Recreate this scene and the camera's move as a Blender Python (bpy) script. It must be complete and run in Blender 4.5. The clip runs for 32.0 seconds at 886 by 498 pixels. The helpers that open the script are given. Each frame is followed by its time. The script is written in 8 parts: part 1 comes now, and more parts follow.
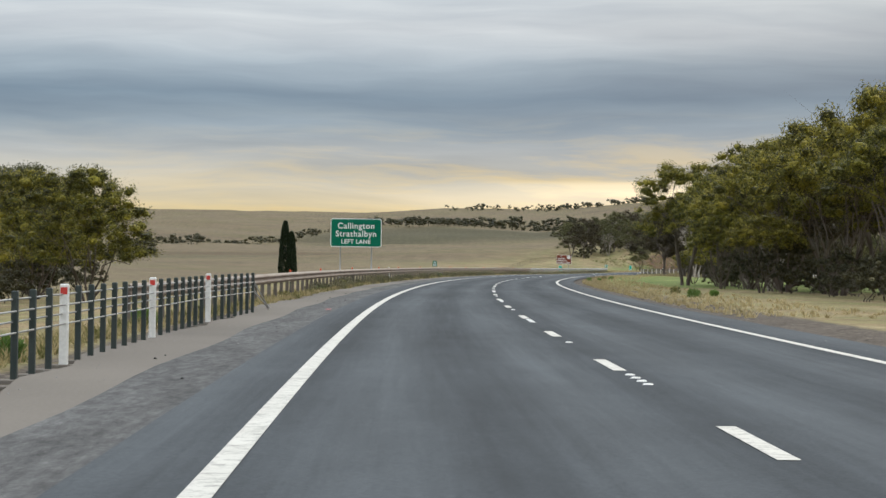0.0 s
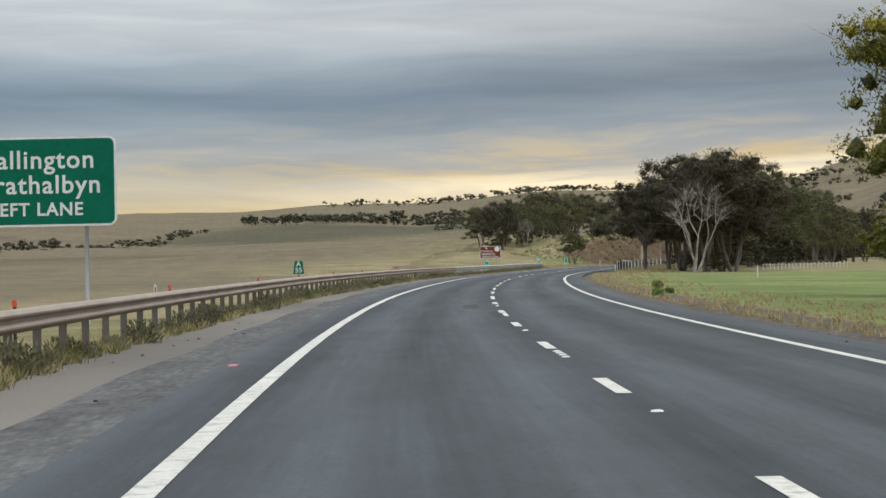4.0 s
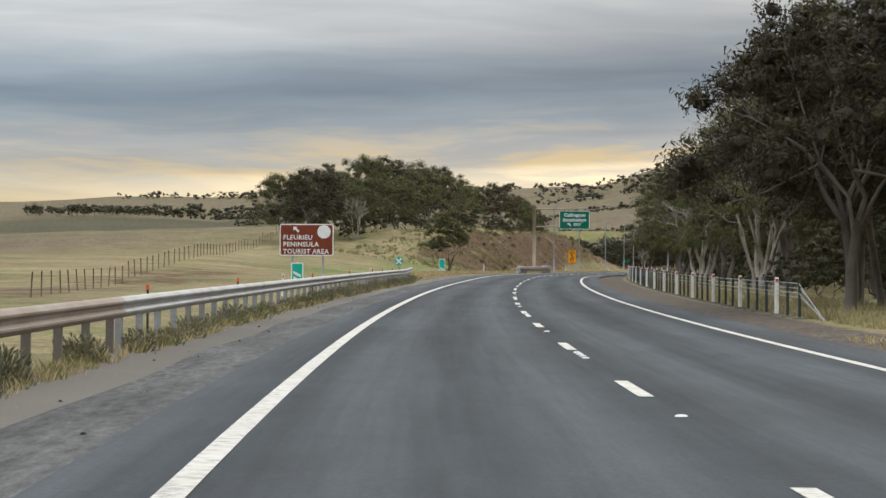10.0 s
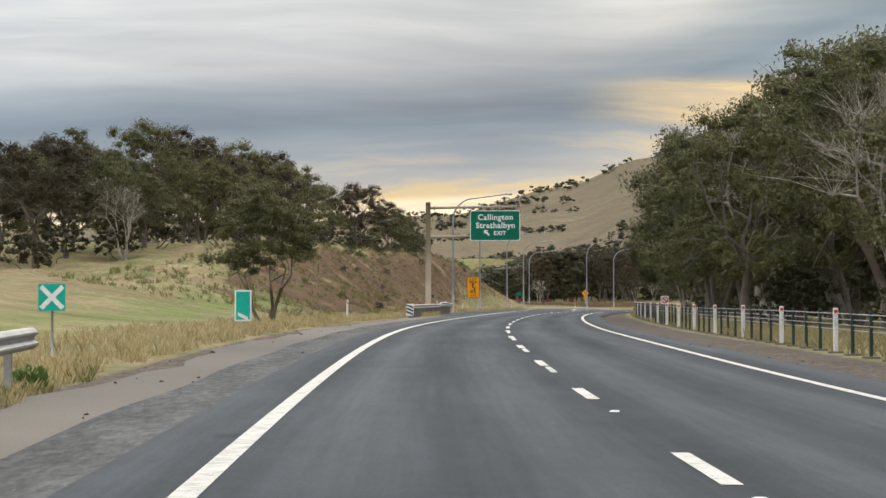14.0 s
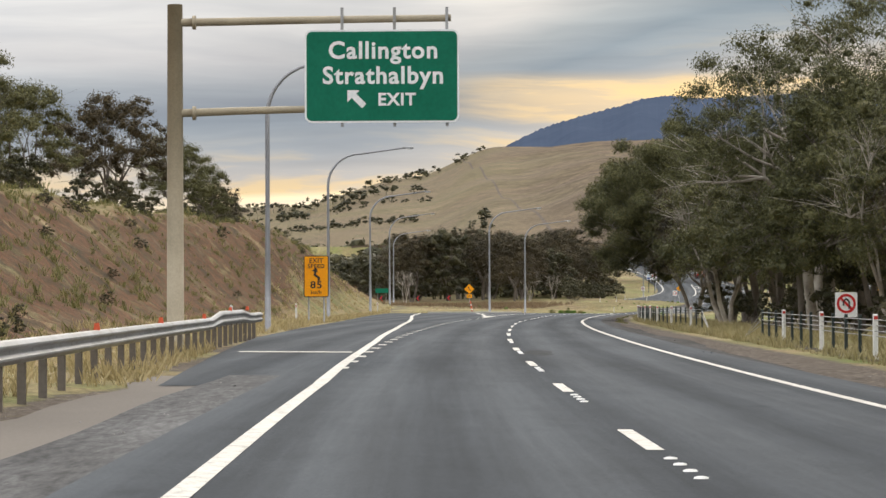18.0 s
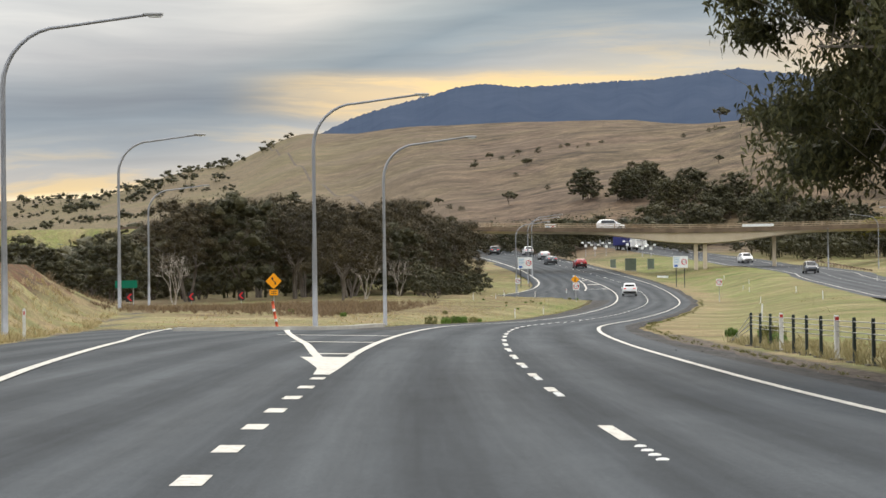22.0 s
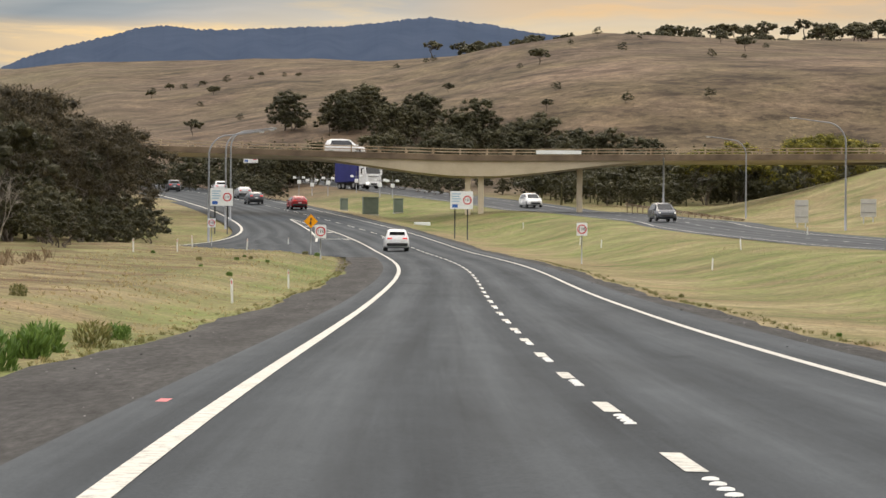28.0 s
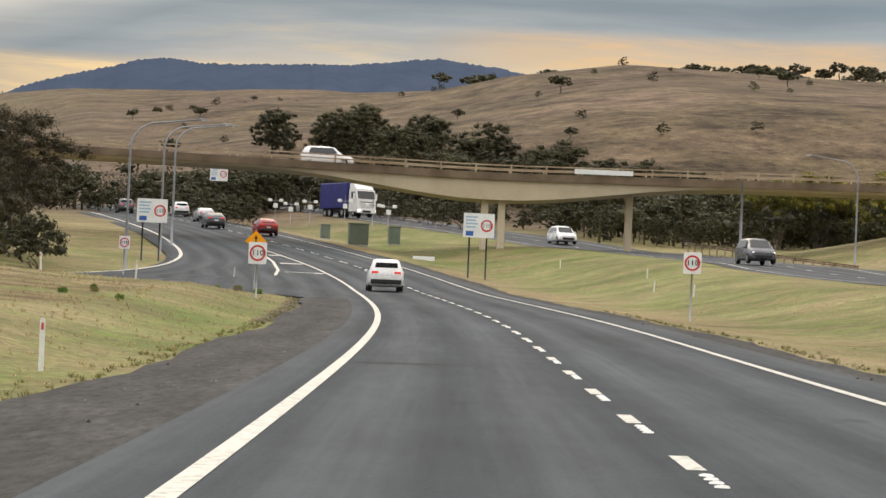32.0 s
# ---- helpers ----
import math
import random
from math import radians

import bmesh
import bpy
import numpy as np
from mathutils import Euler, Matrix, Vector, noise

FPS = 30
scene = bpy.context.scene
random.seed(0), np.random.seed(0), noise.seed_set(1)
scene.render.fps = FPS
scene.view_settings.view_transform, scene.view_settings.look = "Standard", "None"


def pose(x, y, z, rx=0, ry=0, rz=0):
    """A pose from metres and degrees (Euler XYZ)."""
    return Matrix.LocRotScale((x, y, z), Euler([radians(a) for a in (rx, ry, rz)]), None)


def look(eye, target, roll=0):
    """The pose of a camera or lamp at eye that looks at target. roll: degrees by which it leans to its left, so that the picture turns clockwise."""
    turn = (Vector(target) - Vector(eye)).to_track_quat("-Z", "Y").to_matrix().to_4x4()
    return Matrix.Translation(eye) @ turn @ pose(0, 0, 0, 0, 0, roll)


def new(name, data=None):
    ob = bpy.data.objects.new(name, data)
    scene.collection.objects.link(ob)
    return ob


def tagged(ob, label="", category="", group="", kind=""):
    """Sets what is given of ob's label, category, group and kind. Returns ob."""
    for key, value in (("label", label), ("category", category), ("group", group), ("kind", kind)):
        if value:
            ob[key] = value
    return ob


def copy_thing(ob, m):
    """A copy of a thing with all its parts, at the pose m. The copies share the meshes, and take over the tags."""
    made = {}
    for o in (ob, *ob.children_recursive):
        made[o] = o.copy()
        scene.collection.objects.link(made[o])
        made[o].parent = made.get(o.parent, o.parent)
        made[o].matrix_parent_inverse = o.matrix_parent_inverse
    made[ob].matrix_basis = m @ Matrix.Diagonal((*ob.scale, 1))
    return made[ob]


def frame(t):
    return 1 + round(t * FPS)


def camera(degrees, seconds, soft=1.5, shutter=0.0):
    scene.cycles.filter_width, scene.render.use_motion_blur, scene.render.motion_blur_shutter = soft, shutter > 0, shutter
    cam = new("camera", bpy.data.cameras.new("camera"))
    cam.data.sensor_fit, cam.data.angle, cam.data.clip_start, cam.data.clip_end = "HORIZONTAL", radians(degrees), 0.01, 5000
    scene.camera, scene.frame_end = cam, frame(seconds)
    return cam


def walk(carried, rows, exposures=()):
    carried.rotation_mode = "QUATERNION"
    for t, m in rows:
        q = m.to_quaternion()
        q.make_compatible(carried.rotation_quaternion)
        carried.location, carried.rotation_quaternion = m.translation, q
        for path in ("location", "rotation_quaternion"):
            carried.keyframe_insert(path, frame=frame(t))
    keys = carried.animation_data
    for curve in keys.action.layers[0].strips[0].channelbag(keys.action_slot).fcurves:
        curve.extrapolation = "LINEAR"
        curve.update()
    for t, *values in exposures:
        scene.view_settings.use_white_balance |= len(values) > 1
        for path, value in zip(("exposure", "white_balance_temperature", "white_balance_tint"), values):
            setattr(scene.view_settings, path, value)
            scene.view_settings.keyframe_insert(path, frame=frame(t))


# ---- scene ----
cam = camera(19.27, 32.0)
# seconds, eye x, y, z, heading (clockwise from +y), pitch, lean; degrees
PATH = [
    (0.0, -0.68, 0.00, 1.250, 0.89, 1.00, 0.83),
    (0.5, -0.62, 14.94, 1.467, 0.89, 1.00, 0.39),
    (1.0, -0.53, 29.85, 1.674, 1.00, 1.28, 0.45),
    (1.5, -0.39, 44.73, 1.874, 1.33, 1.55, -0.03),
    (2.0, -0.18, 59.58, 2.069, 1.86, 1.49, -0.44),
    (2.5, 0.07, 74.40, 2.263, 2.40, 1.29, -0.69),
    (3.0, 0.42, 89.19, 2.453, 2.81, 1.17, -0.82),
    (3.5, 0.85, 103.95, 2.638, 3.19, 1.05, -0.94),
    (4.0, 1.37, 118.68, 2.818, 3.54, 0.92, -1.07),
    (4.5, 2.01, 133.40, 2.992, 3.89, 0.80, -1.19),
    (5.0, 2.73, 148.17, 3.163, 4.40, 0.73, -1.61),
    (5.5, 3.55, 162.96, 3.331, 4.95, 0.94, -1.77),
    (6.0, 4.48, 177.79, 3.499, 5.58, 1.38, -1.60),
    (6.5, 5.43, 192.66, 3.670, 5.67, 0.72, -1.12),
    (7.0, 6.49, 207.56, 3.844, 5.68, 0.24, -0.15),
    (7.5, 7.66, 222.49, 4.018, 5.71, 0.61, 0.28),
    (8.0, 8.94, 237.45, 4.191, 5.68, 0.91, 0.15),
    (8.5, 10.35, 252.49, 4.366, 6.01, 1.17, 0.10),
    (9.0, 11.86, 267.68, 4.544, 6.56, 1.13, 0.42),
    (9.5, 13.48, 283.01, 4.724, 7.17, 0.97, 0.54),
    (10.0, 15.22, 298.48, 4.899, 7.85, 0.91, 0.34),
    (10.5, 17.15, 314.09, 5.066, 8.38, 0.88, 0.29),
    (11.0, 19.23, 329.82, 5.229, 8.75, 1.11, 0.10),
    (11.5, 21.46, 345.70, 5.399, 9.06, 1.59, 0.03),
    (12.0, 23.83, 361.70, 5.577, 9.46, 1.81, -0.26),
    (12.5, 26.29, 377.77, 5.762, 9.77, 1.32, -0.25),
    (13.0, 28.87, 393.82, 5.955, 10.13, 1.54, -0.25),
    (13.5, 31.54, 409.85, 6.154, 10.63, 1.56, -0.11),
    (14.0, 34.30, 425.87, 6.355, 11.07, 1.66, -0.09),
    (14.5, 37.20, 441.87, 6.558, 11.50, 1.43, -0.21),
    (15.0, 40.20, 457.84, 6.767, 12.25, 0.89, -0.18),
    (15.5, 43.32, 473.80, 6.982, 12.84, 0.63, -0.41),
    (16.0, 46.56, 489.73, 7.190, 13.15, 0.82, -0.39),
    (16.5, 49.91, 505.64, 7.368, 13.51, 0.97, -0.37),
    (17.0, 53.40, 521.51, 7.518, 13.92, 1.16, -0.34),
    (17.5, 57.04, 537.34, 7.660, 14.26, 1.41, -0.32),
    (18.0, 60.80, 553.14, 7.800, 14.49, 1.58, -0.25),
    (18.5, 64.61, 568.92, 7.939, 14.86, 1.44, -0.36),
    (19.0, 68.53, 584.67, 8.081, 15.23, 1.46, -0.52),
    (19.5, 72.55, 600.40, 8.226, 15.51, 1.25, -0.30),
    (20.0, 76.68, 616.09, 8.369, 15.72, 0.98, -0.37),
    (20.5, 81.14, 632.28, 8.515, 16.15, 0.76, -0.05),
    (21.0, 86.07, 649.54, 8.658, 16.69, 0.50, -0.21),
    (21.5, 91.29, 667.30, 8.799, 17.38, 1.07, -0.69),
    (22.0, 96.64, 685.04, 8.945, 18.70, 1.49, -0.72),
    (22.5, 102.33, 702.67, 9.068, 19.98, 1.91, -0.55),
    (23.0, 108.23, 720.23, 9.182, 21.82, 2.18, -0.40),
    (23.5, 113.69, 735.88, 9.330, 22.84, 2.10, -0.90),
    (24.0, 117.49, 746.30, 9.420, 23.91, 1.78, -0.89),
    (24.5, 119.98, 753.61, 9.477, 24.90, 2.25, -1.34),
    (25.0, 122.62, 761.18, 9.530, 24.91, 1.83, -1.22),
    (25.5, 125.34, 768.84, 9.579, 23.88, 1.54, -1.31),
    (26.0, 128.10, 776.39, 9.627, 24.17, 1.36, -0.92),
    (26.5, 130.95, 783.82, 9.672, 24.56, 1.18, -0.53),
    (27.0, 133.85, 791.12, 9.711, 24.99, 0.93, -0.14),
    (27.5, 136.81, 798.32, 9.737, 25.44, 0.67, 0.25),
    (28.0, 139.81, 805.39, 9.753, 25.76, 0.48, 0.40),
    (28.5, 142.96, 812.40, 9.765, 25.84, 1.10, -0.12),
    (29.0, 146.20, 819.44, 9.774, 25.77, 2.68, -0.16),
    (29.5, 149.53, 826.53, 9.785, 25.78, 2.19, 0.41),
    (30.0, 152.93, 833.66, 9.804, 26.28, 1.79, 0.89),
    (30.5, 156.37, 840.86, 9.831, 26.54, 1.70, 1.47),
    (31.0, 159.86, 848.11, 9.869, 26.55, 1.40, 1.85),
    (31.5, 163.40, 855.43, 9.919, 26.11, 1.39, 2.24),
    (32.0, 166.97, 862.82, 9.983, 25.71, 1.51, 2.42),
]


def aim(row):
    t, x, y, z, yaw, pit, lean = row
    a, b = radians(yaw), radians(pit)
    way = Vector((math.sin(a) * math.cos(b), math.cos(a) * math.cos(b), math.sin(b)))
    eye = Vector((x, y, z))
    return t, look(eye, eye + way * 10, lean)


LOOK = [(0, -0.05, 6050, 6), (1, -0.1, 6050, 6), (2, -0.25, 6000, 5), (5, -0.16, 6050, 6), (6, -0.42, 6000, 4), (7, -0.26, 6050, 6), (8, -0.16, 6100, 7), (9, -0.2, 6150, 7), (10, -0.08, 6200, 7), (11, -0.02, 6250, 7), (12, -0.16, 6200, 7),
        (13, -0.03, 6250, 7), (14, 0.08, 6350, 8), (15, 0.08, 6400, 8), (18, 0.22, 6500, 10), (19, 0.22, 6500, 10), (20, 0.28, 6500, 9), (21, 0.42, 6500, 9), (22, 0.2, 6450, 8), (23, -0.06, 6800, 9), (25, -0.05, 6800, 10), (28, 0.10, 6800, 10), (29, 0.02, 6700, 9), (30, 0.06, 6800, 10), (32, 0.06, 6800, 10)]
walk(cam, [aim(r) for r in PATH], LOOK)

# ---- sky, sun, exposure ----
SKY_GLOW = 0.21          # heading of the sunset, radians clockwise from +y


def link(nt, a, b):
    nt.links.new(a, b)


def calc(nt, op, a, b=None, c=None):
    n = nt.nodes.new("ShaderNodeMath")
    n.operation = op
    for i, v in enumerate((a, b, c)):
        if v is None:
            continue
        if isinstance(v, (int, float)):
            n.inputs[i].default_value = v
        else:
            nt.links.new(v, n.inputs[i])
    return n.outputs[0]


def ramp(nt, fac, stops, mode="LINEAR"):
    n = nt.nodes.new("ShaderNodeValToRGB")
    n.color_ramp.interpolation = mode
    els = n.color_ramp.elements
    while len(els) < len(stops):
        els.new(0.5)
    for e, (p, c) in zip(els, stops):
        e.position = p
        e.color = (*c, 1) if len(c) == 3 else c
    nt.links.new(fac, n.inputs[0])
    return n.outputs[0]


def mixc(nt, fac, a, b, blend="MIX"):
    n = nt.nodes.new("ShaderNodeMix")
    n.data_type, n.blend_type = "RGBA", blend
    for sock, v in ((n.inputs[0], fac), (n.inputs[6], a), (n.inputs[7], b)):
        if isinstance(v, (int, float)):
            sock.default_value = v
        elif isinstance(v, tuple):
            sock.default_value = (*v, 1)
        else:
            nt.links.new(v, sock)
    return n.outputs[2]


def noise_of(nt, vec, scale, detail=4.0, rough=0.55, out=0, distort=0.0):
    n = nt.nodes.new("ShaderNodeTexNoise")
    n.inputs["Scale"].default_value = scale
    n.inputs["Detail"].default_value = detail
    n.inputs["Roughness"].default_value = rough
    n.inputs["Distortion"].default_value = distort
    if vec is not None:
        nt.links.new(vec, n.inputs["Vector"])
    return n.outputs[out]


def combine(nt, x, y, z=0.0):
    n = nt.nodes.new("ShaderNodeCombineXYZ")
    for i, v in enumerate((x, y, z)):
        if isinstance(v, (int, float)):
            n.inputs[i].default_value = v
        else:
            nt.links.new(v, n.inputs[i])
    return n.outputs[0]


def lin(r, g, b):
    return tuple((c / 255 / 12.92) if c <= 10 else ((c / 255 + 0.055) / 1.055) ** 2.4 for c in (r, g, b))


world = bpy.data.worlds.new("world")
scene.world = world
world.use_nodes = True
nt = world.node_tree
nt.nodes.clear()
tc = nt.nodes.new("ShaderNodeTexCoord")
sep = nt.nodes.new("ShaderNodeSeparateXYZ")
link(nt, tc.outputs["Generated"], sep.inputs[0])
az = calc(nt, "ARCTAN2", sep.outputs[0], sep.outputs[1])
el = calc(nt, "ARCSINE", sep.outputs[2])
# the cloud deck lifts towards the hills on the right
lift = nt.nodes.new("ShaderNodeMapRange")
lift.interpolation_type = "SMOOTHSTEP"
link(nt, az, lift.inputs[0])
lift.inputs[1].default_value, lift.inputs[2].default_value = 0.20, 0.40
lift.inputs[3].default_value, lift.inputs[4].default_value = 0.0, 0.048
e2 = calc(nt, "SUBTRACT", el, lift.outputs[0])
# cloud bands: noise stretched along the horizon, waved
wob = noise_of(nt, combine(nt, calc(nt, "MULTIPLY", az, 5.0), calc(nt, "MULTIPLY", el, 22.0)), 1.0, 3.0)
band = noise_of(nt, combine(nt, calc(nt, "MULTIPLY", az, 4.5), calc(nt, "ADD", calc(nt, "MULTIPLY", el, 60.0), calc(nt, "MULTIPLY", wob, 2.0)), 3.7), 1.0, 5.0, 0.5)
fine = noise_of(nt, combine(nt, calc(nt, "MULTIPLY", az, 16.0), calc(nt, "ADD", calc(nt, "MULTIPLY", el, 150.0), calc(nt, "MULTIPLY", wob, 4.0)), 1.2), 1.0, 6.0, 0.6)
h = calc(nt, "ADD", e2, calc(nt, "MULTIPLY", calc(nt, "SUBTRACT", wob, 0.5), 0.012))
hn = calc(nt, "DIVIDE", h, 0.16)
base = ramp(nt, hn, [
    (0.0, lin(240, 213, 163)), (0.17, lin(243, 216, 165)), (0.21, lin(240, 218, 178)), (0.265, lin(216, 206, 188)),
    (0.335, lin(186, 186, 184)), (0.40, lin(154, 165, 174)), (0.47, lin(138, 153, 166)), (0.55, lin(166, 175, 183)),
    (0.63, lin(208, 208, 209)), (0.72, lin(228, 227, 225)), (0.86, lin(208, 210, 213)), (1.0, lin(224, 224, 226))])
bands = ramp(nt, band, [(0.30, (0.70, 0.74, 0.79)), (0.5, (0.97, 0.98, 0.98)), (0.72, (1.34, 1.30, 1.25))])
cloud = mixc(nt, 0.75, base, bands, "MULTIPLY")
cloud = mixc(nt, 0.35, cloud, ramp(nt, fine, [(0.3, (0.82, 0.83, 0.86)), (0.7, (1.16, 1.15, 1.13))]), "MULTIPLY")
# warm light low over the horizon, strongest towards the set sun
near_sun = calc(nt, "POWER", calc(nt, "MAXIMUM", calc(nt, "COSINE", calc(nt, "SUBTRACT", az, SKY_GLOW)), 0.0), 28.0)
low = ramp(nt, hn, [(0.0, (1, 1, 1)), (0.25, (1, 1, 1)), (0.46, (0, 0, 0))], "EASE")
gap = ramp(nt, fine, [(0.46, (0, 0, 0)), (0.62, (1, 1, 1))])
warm = calc(nt, "MULTIPLY", calc(nt, "MULTIPLY", low, gap), calc(nt, "MULTIPLY", near_sun, 0.6))
cloud = mixc(nt, warm, cloud, lin(255, 214, 128))
line_el = calc(nt, "ADD", 0.0368, calc(nt, "MULTIPLY", calc(nt, "MAXIMUM", az, 0.0), 0.036))
off = calc(nt, "ABSOLUTE", calc(nt, "SUBTRACT", calc(nt, "ADD", el, calc(nt, "MULTIPLY", calc(nt, "SUBTRACT", wob, 0.5), 0.006)), line_el))
streak = ramp(nt, calc(nt, "MULTIPLY", off, 100.0), [(0.0, (1, 1, 1)), (0.28, (0.75, 0.75, 0.75)), (0.62, (0, 0, 0))], "EASE")
span = ramp(nt, calc(nt, "ADD", az, 0.5), [(0.48, (0, 0, 0)), (0.56, (1, 1, 1)), (0.78, (1, 1, 1)), (0.84, (0, 0, 0))], "EASE")
open_ = calc(nt, "ADD", calc(nt, "MULTIPLY", gap, 0.45), 0.5)
cloud = mixc(nt, calc(nt, "MULTIPLY", calc(nt, "MULTIPLY", streak, open_), calc(nt, "MULTIPLY", span, near_sun)), cloud, (1.35, 1.12, 0.78))
# lit cloud edge over the hills on the right
side = ramp(nt, calc(nt, "ADD", az, 0.5), [(0.925, (0, 0, 0)), (0.985, (1, 1, 1))], "EASE")
e3 = calc(nt, "ADD", el, calc(nt, "MULTIPLY", calc(nt, "SUBTRACT", wob, 0.5), 0.010))
edge = ramp(nt, calc(nt, "MULTIPLY", calc(nt, "ABSOLUTE", calc(nt, "SUBTRACT", e3, 0.103)), 20.0), [(0.0, (1, 1, 1)), (0.07, (0.85, 0.85, 0.85)), (0.19, (0, 0, 0))], "EASE")
under = ramp(nt, calc(nt, "MULTIPLY", e3, 5.0), [(0.3, (1, 1, 1)), (0.5, (0.8, 0.8, 0.8)), (0.56, (0, 0, 0))], "EASE")
cloud = mixc(nt, calc(nt, "MULTIPLY", calc(nt, "MULTIPLY", side, under), 0.38), cloud, lin(226, 200, 156))
cloud = mixc(nt, calc(nt, "MULTIPLY", calc(nt, "MULTIPLY", calc(nt, "MULTIPLY", side, edge), calc(nt, "ADD", calc(nt, "MULTIPLY", gap, 0.35), 0.3)), 0.8), cloud, lin(252, 196, 122))
ridge = ramp(nt, calc(nt, "ADD", az, 0.5), [(0.735, (0, 0, 0)), (0.80, (1, 1, 1)), (0.84, (0.9, 0.9, 0.9)), (0.93, (0, 0, 0))], "EASE")
ridge_el = ramp(nt, calc(nt, "MULTIPLY", calc(nt, "ABSOLUTE", calc(nt, "SUBTRACT", e3, 0.085)), 20.0), [(0.0, (1, 1, 1)), (0.10, (0.8, 0.8, 0.8)), (0.24, (0, 0, 0))], "EASE")
cloud = mixc(nt, calc(nt, "MULTIPLY", calc(nt, "MULTIPLY", ridge, ridge_el), calc(nt, "ADD", calc(nt, "MULTIPLY", gap, 0.3), 0.5)), cloud, (1.15, 0.80, 0.36))
# thicker deck over the valley ahead, thinner to both sides
deck = ramp(nt, calc(nt, "ADD", az, 0.5), [(0.42, (1.10, 1.10, 1.10)), (0.53, (1.08, 1.08, 1.08)), (0.62, (0.98, 0.98, 0.98)), (0.72, (0.74, 0.76, 0.78)), (0.80, (1.02, 1.0, 0.95)), (0.86, (1.20, 1.15, 1.05)), (0.95, (1.14, 1.10, 1.04))], "EASE")
cloud = mixc(nt, ramp(nt, hn, [(0.36, (0, 0, 0)), (0.55, (1, 1, 1))]), cloud, mixc(nt, 1.0, cloud, deck, "MULTIPLY"))
# overcast dome: brighter towards the zenith
zen = ramp(nt, calc(nt, "MULTIPLY", el, 0.64), [(0.0, (1, 1, 1)), (0.11, (1, 1, 1)), (0.3, (1.9, 1.9, 1.92)), (1.0, (2.5, 2.5, 2.52))])
cloud = mixc(nt, 1.0, cloud, zen, "MULTIPLY")
below = ramp(nt, calc(nt, "ADD", calc(nt, "MULTIPLY", el, 4.0), 0.5), [(0.40, (0.10, 0.10, 0.09)), (0.5, (1, 1, 1))])
cloud = mixc(nt, 1.0, cloud, below, "MULTIPLY")
sky = nt.nodes.new("ShaderNodeTexSky")
sky.sky_type, sky.sun_disc = "NISHITA", False
sky.sun_elevation, sky.sun_rotation = radians(2.5), SKY_GLOW
bg1 = nt.nodes.new("ShaderNodeBackground")
link(nt, sky.outputs[0], bg1.inputs[0])
bg1.inputs[1].default_value = 0.05
bg2 = nt.nodes.new("ShaderNodeBackground")
link(nt, cloud, bg2.inputs[0])
bg2.inputs[1].default_value = 1.0
mixs = nt.nodes.new("ShaderNodeMixShader")
mixs.inputs[0].default_value = 0.97
link(nt, bg1.outputs[0], mixs.inputs[1])
link(nt, bg2.outputs[0], mixs.inputs[2])
wo = nt.nodes.new("ShaderNodeOutputWorld")
link(nt, mixs.outputs[0], wo.inputs[0])

sun = new("sun", bpy.data.lights.new("sun", "SUN"))
sun.data.energy, sun.data.angle, sun.data.color = 0.7, radians(25), (1.0, 0.86, 0.68)
sun.matrix_world = look((0, 0, 50), (-12, -40, 22))

# ---- the road: bends (1/km), slope (%) and crossfall (%) along its length ----
KNOT = np.concatenate([np.arange(-40, 640, 40.0), np.arange(640, 1201, 20.0)])
BEND = [-0.346, -0.024, 0.299, 0.456, 0.353, 0.478, 0.523, 0.406, 0.408, 0.54, 0.436, 0.364, 0.41, 0.458, 0.613, 0.361, 0.432, 0.557, 0.434, 0.338, 0.608, 0.653, 0.592, 0.693, 0.898, 1.428, 1.548, 1.015, 0.338, 0.081, 0.081, -0.059, -0.36, -0.52, -0.526, -0.439, -0.317, -0.202, -0.116, -0.057, -0.013, 0.022, 0.055, 0.086, 0.116, 0.146]
SLOPE = [1.64, 1.486, 1.329, 1.294, 1.2, 1.121, 1.165, 1.153, 1.174, 1.015, 1.108, 1.221, 1.25, 1.348, 0.889, 0.852, 0.893, 0.866, 0.718, 0.826, 0.715, 0.516, 0.949, 0.768, 0.598, 0.571, 0.18, 0.103, 0.355, 0.717, 1.128, 1.543, 1.881, 1.994, 2.066, 2.205, 2.391, 2.581, 2.713, 2.735, 2.664, 2.532, 2.362, 2.171, 1.971, 1.768]
FALL = [-0.821, -0.839, 0.012, 0.272, 0.948, 0.427, 0.304, 0.658, 0.649, 1.558, 0.959, 0.807, 1.29, 2.461, 1.409, -1.004, -1.088, -0.737, -0.599, -0.493, -0.443]
for _i, _b, _g in ((32, -0.2, 0), (33, -0.45, 0), (34, -0.35, 0), (39, 0.4, 0), (40, 0.4, 0), (37, -2.5, 1.6), (38, -4.0, 3.4), (39, -2.0, 3.8), (40, 0, 3.6), (41, 0, 3.4), (42, 0, 3.2), (43, 0, 3), (44, 0, 3), (45, 0, 3)):
    BEND[_i] += _b
    SLOPE[_i] += _g
LANE = 3.472

